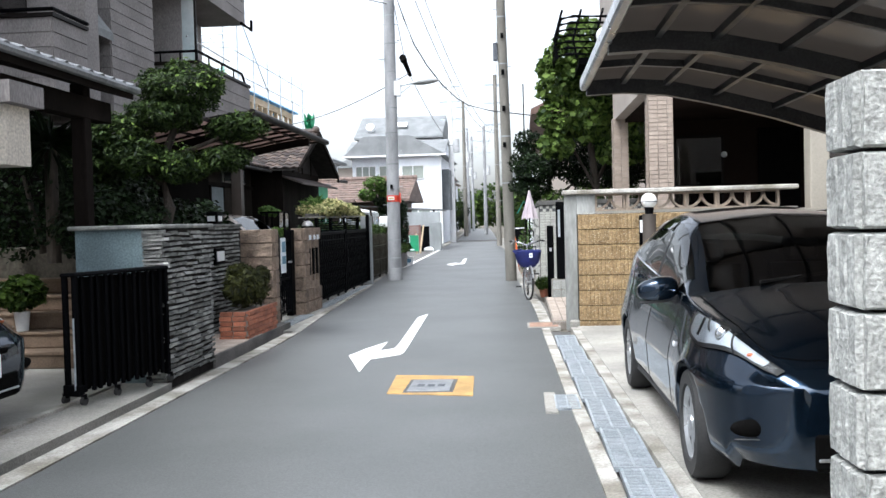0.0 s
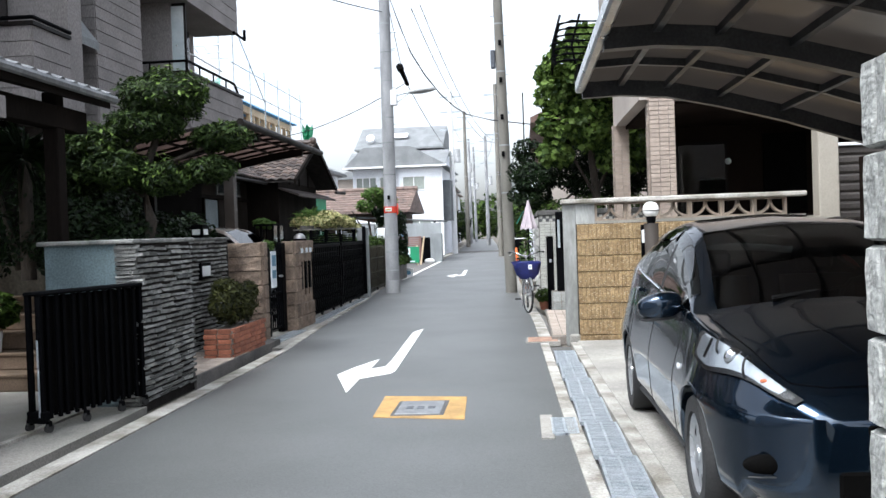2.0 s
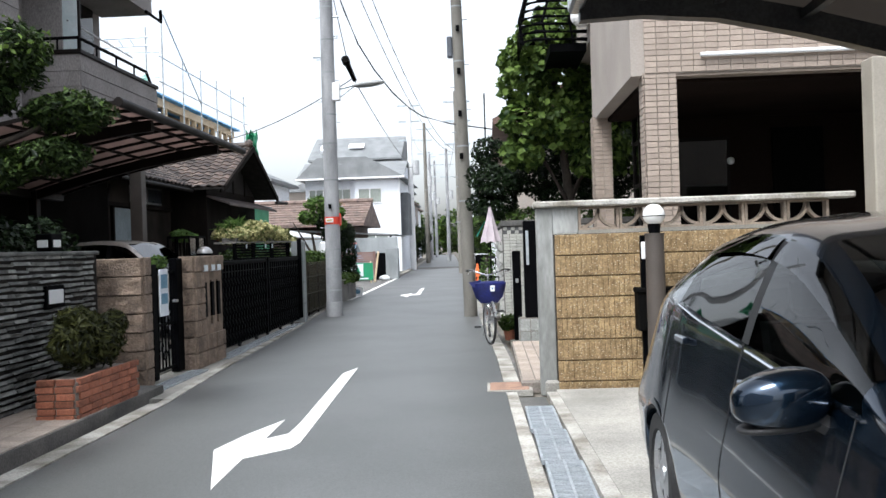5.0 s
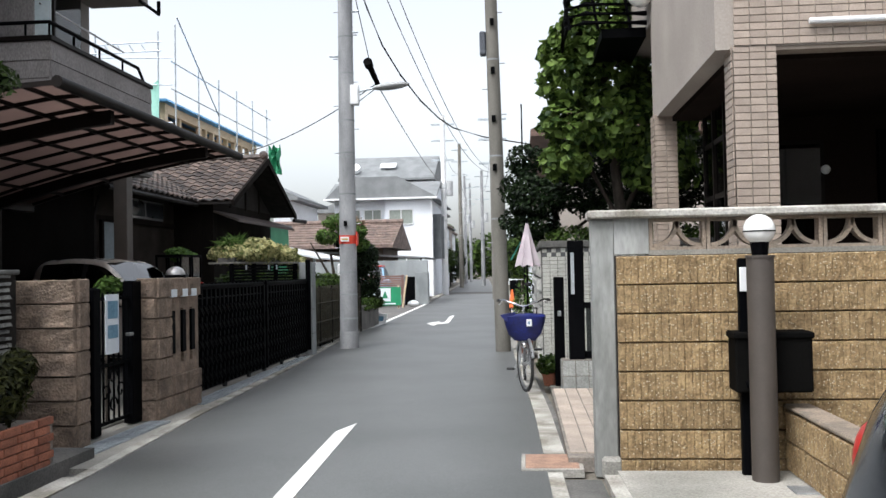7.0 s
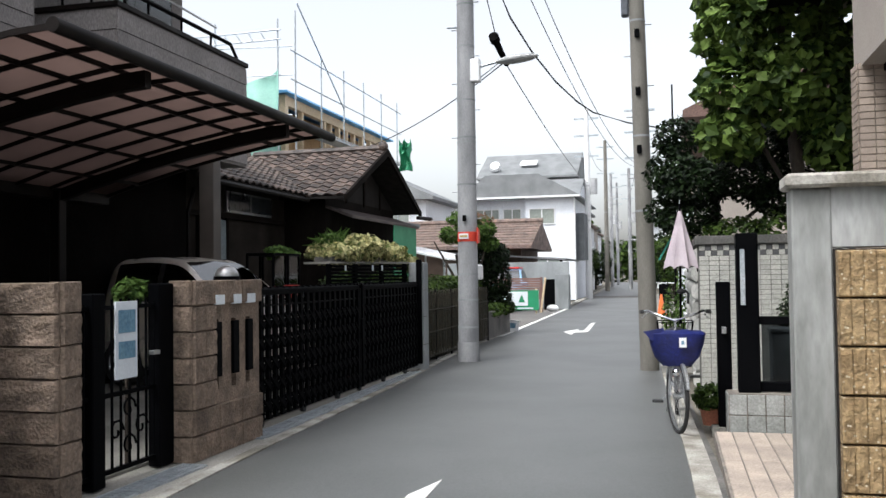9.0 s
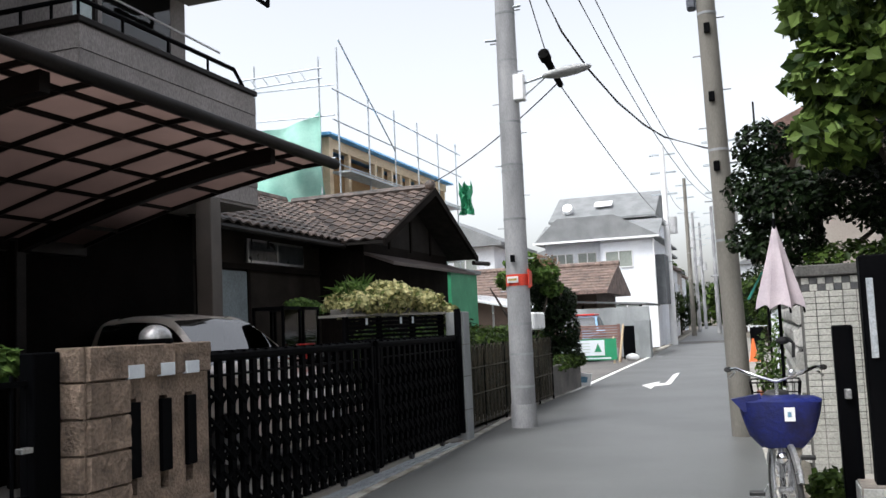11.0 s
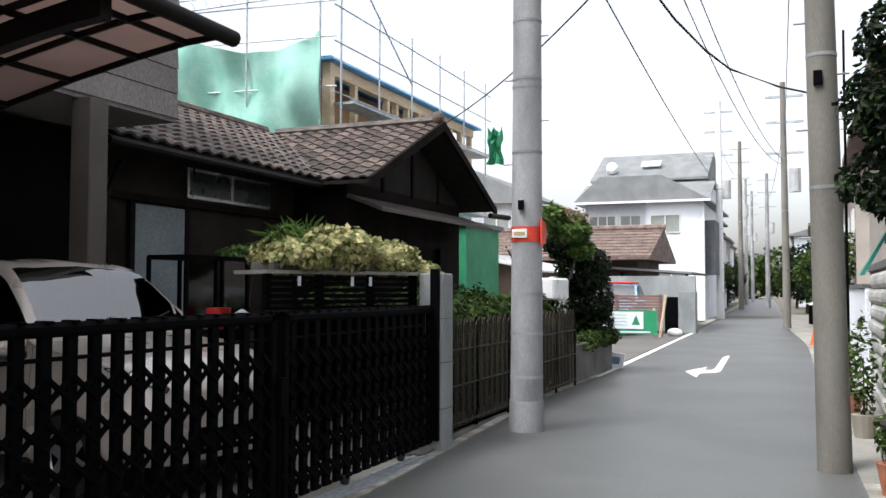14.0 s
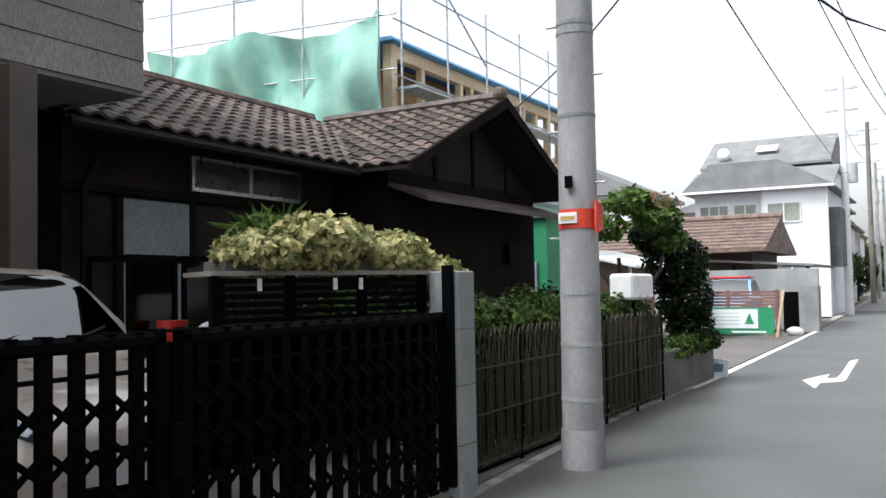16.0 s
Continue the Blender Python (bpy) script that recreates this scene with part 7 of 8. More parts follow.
tagged(thick, "thick black drop cable across the street", "cable", "overhead cables")
cable((-2.9, 22.5, 9.9), (-3.2, -10, 9.6), 0.9, 0.012, "overhead cable along the street")
cable((-2.6, 22.5, 9.9), (-2.2, -10, 9.6), 0.9, 0.012, "overhead cable along the street")
cable((-2.78, 22.4, 6.9), (-7.0, 14.0, 7.4), 0.3, 0.012, "service cable to the grey house")
cable((0.0, 21.3, 8.5), (-0.85, 50.4, 7.4), 0.5, 0.012, "thin black overhead cable")
cable((0.02, 21.3, 8.0), (-2.7, 22.4, 8.6), 0.15, 0.012, "cable crossing the street")
cable((-4.2, 60.8, 9.0), (-4.75, 84, 10.0), 0.6, 0.014, "thin far overhead cable")
cable((-4.75, 84, 10.0), (-5.6, 104, 10.0), 0.6, 0.014, "thin far overhead cable")
cable((-0.85, 50.4, 8.0), (-3.2, 92, 9.0), 0.9, 0.014, "thin far overhead cable")
jb = thing("cable_joint", "black cable joint box hanging on the wires", "cable joint", (-2.71, 25.35, 5.8))
part("box", cy((-2.75, 24.95, 5.97), (-2.67, 25.75, 5.66), 0.07, 0.055, 10), BLACK_MATT, jb)
part("collar", cy((-2.76, 24.85, 6.01), (-2.75, 25.0, 5.95), 0.1, 0.1, 10), BLACK_MATT, jb)

# ---- far right side ----
fw = thing("white_wall", "white rendered wall along the far verge", "wall", (0.8, 34, 0))
part("body", bx(0.7, 0.9, 27.6, 44.0, 0, 1.5, 0.01), WHITE_WALL, fw)
part("coping", bx(0.66, 0.94, 27.6, 44.0, 1.5, 1.56), CONCRETE_DARK, fw)
RH = thing("far_house", "house with a brown roof behind the trees", "house", (4, 32, 0))
part("wall", bx(1.3, 8, 27.0, 37.0, 0, 4.6), PLASTER, RH)
part("roof", prism([(0.75, 4.5), (0.75, 4.65), (4.6, 6.4), (8.5, 4.65), (8.5, 4.5)], "y", 26.4, 37.6), M("red_brown_roof", (0.17, 0.1, 0.08), (0.12, 0.075, 0.06)), RH)
window(RH, 28.5, 30.3, 1.3, 2.6, 3.7, 2, "y", -1)
an = part("antenna_mast", cy((0.56, 30.0, 0), (0.56, 30.0, 5.9), 0.025, 0.02, 8), BLACK, RH, "thin dark antenna mast")
cone = thing("traffic_cone", "orange traffic cone on the verge", "traffic cone", (0.1, 39.2, 0.01))
part("body", cy((0.1, 39.2, 0.03), (0.1, 39.2, 0.7), 0.14, 0.03, 16), ORANGE, cone, smooth=True)
part("base", bx(-0.09, 0.29, 39.01, 39.39, 0.01, 0.045, 0.01), ORANGE, cone)
for k, (x, y, z, s, mat_) in enumerate(((0.6, 47.0, 2.2, 1.0, LEAF_MID), (0.3, 53.0, 2.6, 1.1, LEAF_DARK), (0.5, 59.0, 2.2, 1.1, LEAF_MID), (-0.2, 74.0, 2.4, 1.3, LEAF_DARK), (-1.0, 90.0, 2.6, 1.4, LEAF_MID), (-5.6, 72.0, 2.0, 1.0, LEAF_MID), (-6.4, 92.0, 2.0, 1.2, LEAF_DARK), (-5.6, 52.8, 1.2, 0.6, LEAF_MID))):
    t = thing("street_tree", "leafy green tree at the roadside farther on", "tree", (x, y, 0), group="far street trees")
    limbs([([(x, y, 0), (x + 0.05, y, z * 0.6), (x, y, z)], 0.09 * s, 0.04 * s)], t)
    leaves("crown", [((x - 0.4 * s, y, z), (0.8 * s, 0.8 * s, 0.7 * s)), ((x + 0.5 * s, y - 0.2, z + 0.4 * s), (0.8 * s, 0.8 * s, 0.8 * s)), ((x, y, z - 0.7 * s), (0.7 * s, 0.7 * s, 0.6 * s))], 2600, 0.1 * s, mat_, t, seed=70 + k)


def far_house(x0, x1, y0, y1, h, roof, wall, label, lots):
    f = thing("far_house", label, "house", ((x0 + x1) / 2, (y0 + y1) / 2, 0), group="far houses")
    part("wall", bx(x0, x1, y0, y1, 0, h), wall, f)
    m = (x0 + x1) / 2
    part("roof", prism([(x0 - 0.4, h - 0.05), (x0 - 0.4, h + 0.1), (m, h + 1.5), (x1 + 0.4, h + 0.1), (x1 + 0.4, h - 0.05)], "y", y0 - 0.4, y1 + 0.4), roof, f)
    side_, face = (x1, 1) if m < -3 else (x0, -1)
    for k in range(lots):
        u = y0 + 0.8 + k * (y1 - y0 - 1.6) / max(1, lots)
        window(f, u, u + 1.4, side_, h * 0.6, h * 0.6 + 1.1, 2, "y", face)
    window(f, m - 0.8, m + 0.8, y0, h * 0.6, h * 0.6 + 1.1, 2)
    return f


far_house(-14, -5.6, 69.5, 78, 5.8, ROOF_GREY, PLASTER, "beige two-storey house beyond the crossing", 2)
far_house(-15, -6.2, 80, 89, 5.4, ROOF_FAR, WHITE_WALL, "white house with brown roof far down the street", 2)
far_house(-16, -7.2, 92, 106, 6.0, ROOF_GREY, PLASTER, "beige house far down the street", 3)
far_house(0.6, 9, 67.5, 77, 5.6, ROOF_GREY, WHITE_WALL, "white house past the crossing", 2)
far_house(0.3, 9, 79, 92, 5.8, ROOF_FAR, PLASTER, "beige house past the crossing", 3)
far_house(-1.2, 8, 95, 112, 6.0, ROOF_GREY, WHITE_WALL, "pale house at the street's far end", 3)
far_house(1.4, 9, 46, 60, 5.2, ROOF_FAR, PLASTER, "beige house behind the roadside trees", 3)
far_house(-15, -8.2, 108, 124, 6.2, ROOF_FAR, WHITE_WALL, "white house at the street's far end", 3)
bh = thing("far_woods", "hazy green trees closing the street's end", "trees", (-7, 168, 0))
leaves("foliage", [((-30 + 5 * i, 168 + (i % 3) * 3, 3.5 + (i % 4)), (4, 3, 4)) for i in range(12)], 9000, 0.6, LEAF_MID, bh, seed=90)
tagged(bh, kind="stuff")
# houses behind the walker, closing the street
far_house(5.5, 13, -22, 1.5, 5.5, ROOF_GREY, PLASTER, "beige house behind the carport", 2)
far_house(-13, -5.0, -24, 2.5, 5.8, ROOF_GREY, WHITE_WALL, "white house before the grey one", 3)
for k, (x, y) in enumerate(((0.25, 46.2), (0.1, 47.2))):
    mk = thing("motor_scooter", "dark parked scooter at the verge", "scooter", (x, y, 0.01), group="parked scooters")
    for d in (-0.55, 0.55):
        part("wheel", cy((x - 0.05, y + d, 0.23), (x + 0.05, y + d, 0.23), 0.22, 0.22, 18), RUBBER, mk)
    part("body", bx(x - 0.14, x + 0.14, y - 0.1, y + 0.7, 0.3, 0.75, 0.06), BLACK, mk)
    part("leg_shield", bx(x - 0.18, x + 0.18, y - 0.5, y - 0.42, 0.3, 0.95, 0.02), BLACK, mk)
    part("handlebar", cy((x - 0.3, y - 0.42, 1.0), (x + 0.3, y - 0.42, 1.0), 0.015, 0.015, 6), STEEL, mk)
    part("seat", bx(x - 0.13, x + 0.13, y, y + 0.65, 0.75, 0.84, 0.03), TRIM, mk)

# ---- vehicles ----
LAMP_SILVER = M("lamp_reflector", (0.86, 0.89, 0.92), (0.74, 0.77, 0.8), 0.22, 9.0, 30, 0.0, metal=0.35, grain=0.04, spec=0.8, uneven=0.05)

def pod(c, r, s):
    """A soft-cornered housing, fuller on its inner side."""
    bm = bmesh.new()
    bmesh.ops.create_uvsphere(bm, u_segments=24, v_segments=14, radius=1)
    for v in bm.verts:
        p = [math.copysign(abs(q) ** 0.72, q) for q in v.co]
        k = 1 - 0.22 * max(0.0, p[0] * s)
        v.co = Vector((c[0] + p[0] * r[0], c[1] + p[1] * r[1] * k, c[2] + p[2] * r[2] * k - 0.012 * p[0] * s))
    return bm


def vehicle(name, label, category, T, paint, group=""):
    """A car from its length profiles: front at y = 0, tail at y = T["L"], centred on x = 0."""
    car = thing(name, label, category, local=True, group=group)
    L, knots = T["L"], 8

    def ring(y):
        zt, zb, wb, wm, w6 = (spline(T[k], y) for k in ("top", "belt", "wbelt", "wmid", "wroof"))
        lo = T["low"] + (0.05 if y < 0.25 or y > L - 0.3 else 0)
        z6 = zt - spline(T["drop"], y)
        z6 = max(z6, zb + 0.02)
        cab = min(1.0, max(0.0, (z6 - zb - 0.02) / 0.2))
        pts = [[wm * 0.9, lo], [wm * 0.975, lo + 0.07], [wm, 0.46], [wm * 0.998, 0.62], [wb, zb], [(wb + w6) / 2 + 0.025 * cab + 0.05 * (1 - cab), (zb + z6) / 2 + 0.01], [w6, z6], [w6 * 0.55, zt - 0.018], [0.0, zt]]
        for yw in T["axles"]:
            d = abs(y - yw)
            if d < T["arch"]:
                za = T["hub"] + math.sqrt(T["arch"] ** 2 - d * d)
                for p in pts[:4]:
                    p[1] = max(p[1], min(za, zb - 0.06))
        return pts

    def surf(y, u, out=0.0, s=1):
        pts = ring(y)
        k = min(int(u), knots - 1)
        f = u - k
        p = [pts[max(k - 1, 0)], pts[k], pts[k + 1], pts[min(k + 2, knots)]]
        co = []
        for a in (0, 1):
            m0, m1 = (p[2][a] - p[0][a]) / 2, (p[3][a] - p[1][a]) / 2
            if k in (3, 4) or (k == 0):
                m0 *= 0.5
                m1 *= 0.5
            co.append((2 * f**3 - 3 * f**2 + 1) * p[1][a] + (f**3 - 2 * f**2 + f) * m0 + (-2 * f**3 + 3 * f**2) * p[2][a] + (f**3 - f**2) * m1)
        v = Vector((max(co[0], 0.0) * s, y, co[1]))
        if out:
            e = 0.02
            a, b = surf(min(y + e, L), u, 0, s), surf(y, min(u + 0.05, knots), 0, s)
            n = (a - v).cross(b - v)
            if n.length > 1e-9:
                n.normalize()
                if n.x * s < 0 or (abs(n.x) < 0.2 and n.z < 0):
                    n = -n
                v = v + n * out
        return v

    ny = T.get("ny", 96)
    sy = [L * (0.5 - 0.5 * math.cos(math.pi * i / ny)) * 0.35 + L * i / ny * 0.65 for i in range(ny + 1)]
    us = [8 * j / 40 for j in range(41)]
    groups = {"body": bmesh.new(), "windscreen": bmesh.new(), "rear_window": bmesh.new()}
    for s in (1, -1):
        for k in range(len(T["side"])):
            groups[f"side_window{s}{k}"] = bmesh.new()
    groups["pillar1"], groups["pillar-1"] = bmesh.new(), bmesh.new()
    cache = {k: {} for k in groups}

    def vert(g, i, j, s):
        key = (i, j, s if j < 40 else 0)
        if key not in cache[g]:
            cache[g][key] = groups[g].verts.new(surf(sy[i], us[j], 0, s))
        return cache[g][key]
    for s in (1, -1):
        for i in range(ny):
            y = (sy[i] + sy[i + 1]) / 2
            for j in range(40):
                u = us[j] + 0.1
                g = "body"
                if u > 6.18 and T["ws"][0] < y < T["ws"][1]:
                    g = "windscreen"
                elif u > 6.18 and T["rw"][0] < y < T["rw"][1]:
                    g = "rear_window"
                elif 4.15 < u < 5.85 and T["side"][0][0] - 0.0 < y < T["side"][-1][1]:
                    g = f"pillar{s}"
                    for k, (a, b) in enumerate(T["side"]):
                        if a < y < b:
                            g = f"side_window{s}{k}"
                q = [vert(g, i, j, s), vert(g, i + 1, j, s), vert(g, i + 1, j + 1, s), vert(g, i, j + 1, s)]
                q = list(dict.fromkeys(q))
                if len(q) > 2:
                    try:
                        groups[g].faces.new(q)
                    except ValueError:
                        pass
    for i in (0, ny):
        ringv = [vert("body", i, j, 1) for j in range(41)] + [vert("body", i, j, -1) for j in range(39, -1, -1)]
        ringv = list(dict.fromkeys(ringv))
        groups["body"].faces.new(ringv)
    bmesh.ops.remove_doubles(groups["body"], verts=groups["body"].verts, dist=0.0005)
    body = part("body", groups["body"], paint, car, smooth=True)
    part("windscreen", groups["windscreen"], T.get("glass", GLASS_CAR), car, "tinted glass", smooth=True)
    part("rear_window", groups["rear_window"], GLASS_CAR, car, "tinted glass", smooth=True)
    for s in (1, -1):
        for k in range(len(T["side"])):
            part("side_window", groups[f"side_window{s}{k}"], T.get("side_glass", GLASS_CAR), car, "tinted glass", smooth=True)
    for s in (1, -1):
        part("pillar", groups[f"pillar{s}"], TRIM, car, "black window pillar", smooth=True)
    # dark lining and seats
    y0, y1 = T["ws"][0] - 0.1, L - 0.35
    part("underbody", bx(-0.6, 0.6, 0.25, L - 0.25, T["low"] + 0.03, 0.5), TRIM, car)
    part("dashboard", bx(-0.62, 0.62, y0 + 0.15, y0 + 0.6, 0.55, T["dash"], 0.05), TRIM, car)
    for x in (-0.34, 0.34):
        st_ = part("seat", bx(x - 0.24, x + 0.24, T["ws"][1] - 0.1, T["ws"][1] + 0.42, 0.48, 0.64, 0.05), SEAT_CLOTH, car)
        part("seat_back", prism([(T["ws"][1] + 0.38, 0.6), (T["ws"][1] + 0.5, 0.6), (T["ws"][1] + 0.66, T["dash"] + 0.12), (T["ws"][1] + 0.56, T["dash"] + 0.12)], "x", x - 0.23, x + 0.23), SEAT_CLOTH, st_)
        part("headrest", bx(x - 0.12, x + 0.12, T["ws"][1] + 0.58, T["ws"][1] + 0.68, T["dash"] + 0.14, T["dash"] + 0.3, 0.03), SEAT_CLOTH, st_)
    sw_ = part("steering_wheel", tb([(0.34 + 0.17 * math.cos(a * 0.524), y0 + 0.68 + 0.05 * math.sin(a * 0.524), T["dash"] - 0.02 + 0.17 * math.sin(a * 0.524)) for a in range(13)], 0.014, 6), TRIM, car)
    # headlamps follow the body's surface
    for s in (1, -1):
        def patch(out, shrink, n=18, m=8):
            bm = bmesh.new()
            g = []
            for i in range(n + 1):
                t = i / n
                yy = T["lamp"][0] + (T["lamp"][1] - T["lamp"][0]) * (0.5 + (t - 0.5) * shrink)
                uc = T["lamp"][2] + (T["lamp"][3] - T["lamp"][2]) * t
                wu = T["lamp"][4] * (math.sin(math.pi * min(1, 0.04 + t * 0.94)) ** 0.45) * (1.12 - 0.3 * t) * shrink
                g.append([bm.verts.new(surf(yy, min(uc + wu * (2 * k / m - 1), 7.9), out, s)) for k in range(m + 1)])
            for a, b in zip(g, g[1:]):
                for k in range(m):
                    bm.faces.new((a[k], a[k + 1], b[k + 1], b[k]))
            return bm
        hl = part("headlamp", patch(0.012, 1.0), TRIM, car, "black edged headlamp", smooth=True)
        part("reflector", patch(0.017, 0.86), LAMP_SILVER, hl, "bright reflector", smooth=True)
        part("lens", patch(0.028, 0.97), GLASS_LAMP, hl, "clear lens", smooth=True)
        ym = (T["lamp"][0] * 0.55 + T["lamp"][1] * 0.45)
        c = surf(ym, (T["lamp"][2] + T["lamp"][3]) / 2, 0.006, s)
        part("bulb", ball(c, 0.045, 14, 10, (1, 0.6, 1)), CHROME, hl, smooth=True)
        for f_, r_ in ((0.3, 0.05), (0.62, 0.04)):
            yb_, ub_ = T["lamp"][0] + (T["lamp"][1] - T["lamp"][0]) * f_, T["lamp"][2] + (T["lamp"][3] - T["lamp"][2]) * f_
            c2 = surf(yb_, ub_, 0.012, s)
            part("bowl_ring", tb([c2 + Vector((0.6 * r_ * math.cos(a * 0.524) * s, -0.8 * r_ * math.cos(a * 0.524), r_ * math.sin(a * 0.524))) for a in range(13)], 0.006, 5), TRIM, hl, "dark lamp bowl rim")
        part("lamp_divider", tb([surf(T["lamp"][0] + (T["lamp"][1] - T["lamp"][0]) * 0.74, T["lamp"][3] + 0.2 + 0.16 * (q - 2), 0.02, s) for q in range(5)], 0.008, 5), TRIM, hl, "dark divider")
        yq, uq = T["lamp"][0] + (T["lamp"][1] - T["lamp"][0]) * 0.17, T["lamp"][2] - 0.15 * (T["lamp"][2] - T["lamp"][3])
        part("indicator", ball(surf(yq, uq, 0.012, s), 0.014, 10, 8, (1.4, 1, 0.7)), ORANGE, hl, "orange indicator", smooth=True)
        if "bonnet" in T:
            fc = surf(0.1, 1.75, 0.0, s)
            fog = part("fog_recess", ball(fc, 0.085, 14, 10, (1.2, 0.35, 0.5)), BLACK_MATT, car, "dark fog lamp recess", smooth=True)
            part("fog_trim", tb([fc + Vector((s * q * 0.08, -0.02 + 0.012 * q * q, -0.05)) for q in (-1, -0.3, 0.4, 1)], 0.004, 5), TRIM, fog)
        # mirrors, handles, repeater
        mx = spline(T["wbelt"], T["mirror"]) + 0.12
        mz = spline(T["belt"], T["mirror"]) + 0.02
        mi = part("mirror", pod((s * mx, T["mirror"], mz), (0.125, 0.085, 0.078), s), paint, car, "door mirror", smooth=True)
        part("mirror_glass", pod((s * mx, T["mirror"] + 0.06, mz), (0.108, 0.03, 0.064), s), CHROME, mi, smooth=True)
        part("mirror_base", pod((s * mx, T["mirror"] + 0.01, mz - 0.07), (0.11, 0.07, 0.016), s), TRIM, mi, "black lower shell", smooth=True)
        part("mirror_foot", tb([(s * (mx - 0.05), T["mirror"], mz - 0.03), (s * (mx - 0.15), T["mirror"] - 0.03, mz - 0.09)], 0.028, 6), TRIM, mi)
        for yy in T["handles"]:
            c = surf(yy, 3.72, 0.014, s)
            part("door_handle", bx(c.x - 0.012, c.x + 0.012, yy - 0.09, yy + 0.09, c.z - 0.014, c.z + 0.014, 0.006), paint, car)
        for yy in T["seams"]:
            part("door_seam", tb([surf(yy, 0.9 + 0.3 * k, 0.0006, s) for k in range(12)], 0.0022, 4), TRIM, car)
        for k, (wa, wb_) in enumerate(T["side"]):
            # chrome on the hatchback stands for the bright reflection along its shoulder
            part("window_seal", tb([surf(wa + (wb_ - wa) * q / 10, 4.1, 0.003, s) for q in range(11)], 0.005, 5), CHROME if "bonnet" in T else TRIM, car, "belt seal, chromed on the hatchback as its shoulder highlight")
            if "bonnet" in T:
                vis = bmesh.new()
                rows = [[vis.verts.new(surf(wa + (wb_ - wa) * q / 12, u_, 0.004 + 0.012 * (5.86 - u_) / 0.4, s)) for u_ in (5.86, 5.66, 5.46)] for q in range(13)]
                for ra, rb in zip(rows, rows[1:]):
                    for q in range(2):
                        vis.faces.new((ra[q], ra[q + 1], rb[q + 1], rb[q]))
                part("rain_visor", vis, GLASS_CAR, car, "smoked rain visor", smooth=True)
        c = surf(T["mirror"] - 0.35, 3.2, 0.004, s)
        part("side_repeater", ball(c, 0.03, 10, 6, (0.3, 1, 0.6)), LAMP_WHITE, car)
        part("side_sill", tb([surf(yy, 0.55, 0.006, s) for yy in [T["axles"][0] + T["arch"] + 0.06 + k * (T["axles"][1] - T["axles"][0] - 2 * T["arch"] - 0.12) / 10 for k in range(11)]], 0.02, 6), TRIM, car)
        c = surf(L - 0.14, 3.9, 0.0, s)
        part("tail_lamp", ball((c.x - s * 0.045, L - 0.15, c.z - 0.05), 0.1, 14, 10, (0.6, 1.0, 1.3)), RED, car, "red tail lamp", smooth=True)
        for yw in T["axles"]:
            r = T["wheel"]
            w_in, w_out = spline(T["wmid"], yw) - 0.2, spline(T["wmid"], yw) - 0.012
            bm = bmesh.new()
            prof = [(w_in, r * 0.66), (w_in, r * 0.93), (w_in + 0.03, r), (w_out - 0.03, r), (w_out, r * 0.93), (w_out, r * 0.7), (w_out - 0.02, r * 0.66)]
            seg = 32
            rings = [[bm.verts.new((s * a, yw + b * math.cos(2 * math.pi * k / seg), r + b * math.sin(2 * math.pi * k / seg))) for a, b in prof] for k in range(seg)]
            for k in range(seg):
                A, B = rings[k], rings[(k + 1) % seg]
                for q in range(len(prof) - 1):
                    bm.faces.new((A[q], A[q + 1], B[q + 1], B[q]))
            wh = part("wheel", cy((s * (w_in + 0.02), yw, r), (s * (w_out - 0.05), yw, r), r * 0.64, r * 0.64, 24), BLACK_MATT, car)
            part("tyre", bm, RUBBER, wh, "black tyre", smooth=True)
            rim = bmesh.new()
            seg = 28
            for (ra, rb, xa, xb) in ((r * 0.58, r * 0.665, w_out - 0.035, w_out - 0.012),):
                for k in range(seg):
                    a0, a1 = 2 * math.pi * k / seg, 2 * math.pi * (k + 1) / seg
                    v = [rim.verts.new((s * x, yw + q * math.cos(a), r + q * math.sin(a))) for x, q, a in ((xa, ra, a0), (xb, rb, a0), (xb, rb, a1), (xa, ra, a1))]
                    rim.faces.new(v)
            for k in range(T["spokes"]):
                a = 2 * math.pi * k / T["spokes"] + 0.3
                d, n = Vector((0, math.cos(a), math.sin(a))), Vector((0, -math.sin(a), math.cos(a)))
                v = []
                for q, wd, x in ((r * 0.08, 0.26, w_out - 0.02), (r * 0.6, 0.17, w_out - 0.03)):
                    for e in (-1, 1):
                        v.append(rim.verts.new(Vector((s * x, yw, r)) + d * q + n * e * r * wd * 0.62))
                rim.faces.new((v[0], v[1], v[3], v[2]))
            part("rim", rim, RIM, wh, "silver wheel trim")
            part("hub", cy((s * (w_out - 0.04), yw, r), (s * (w_out - 0.012), yw, r), r * 0.16, r * 0.14, 14), RIM, wh)
            part("brake", cy((s * (w_out - 0.06), yw, r), (s * (w_out - 0.055), yw, r), r * 0.5, r * 0.5, 20), IRON, wh)
    # bonnet seams
    for s in (1, -1):
        if "bonnet" in T:
            ends = T["bonnet"]
            pts = []
            for (ya, ua), (yb, ub) in zip(ends, ends[1:]):
                pts += [surf(ya + (yb - ya) * k / 8, ua + (ub - ua) * k / 8, 0.001, s) for k in range(8)]
            part("bonnet_seam", tb(pts, 0.003, 5), BLACK_MATT, car)
    # front openings, plate, wipers
    gz = T["grille"]
    part("lower_grille", bx(-0.42, 0.42, -0.012, 0.05, gz[0], gz[1], 0.02), BLACK_MATT, car, "dark lower air intake")
    part("upper_grille", bx(-0.3, 0.3, -0.008, 0.05, gz[2], gz[3], 0.012), BLACK_MATT, car)
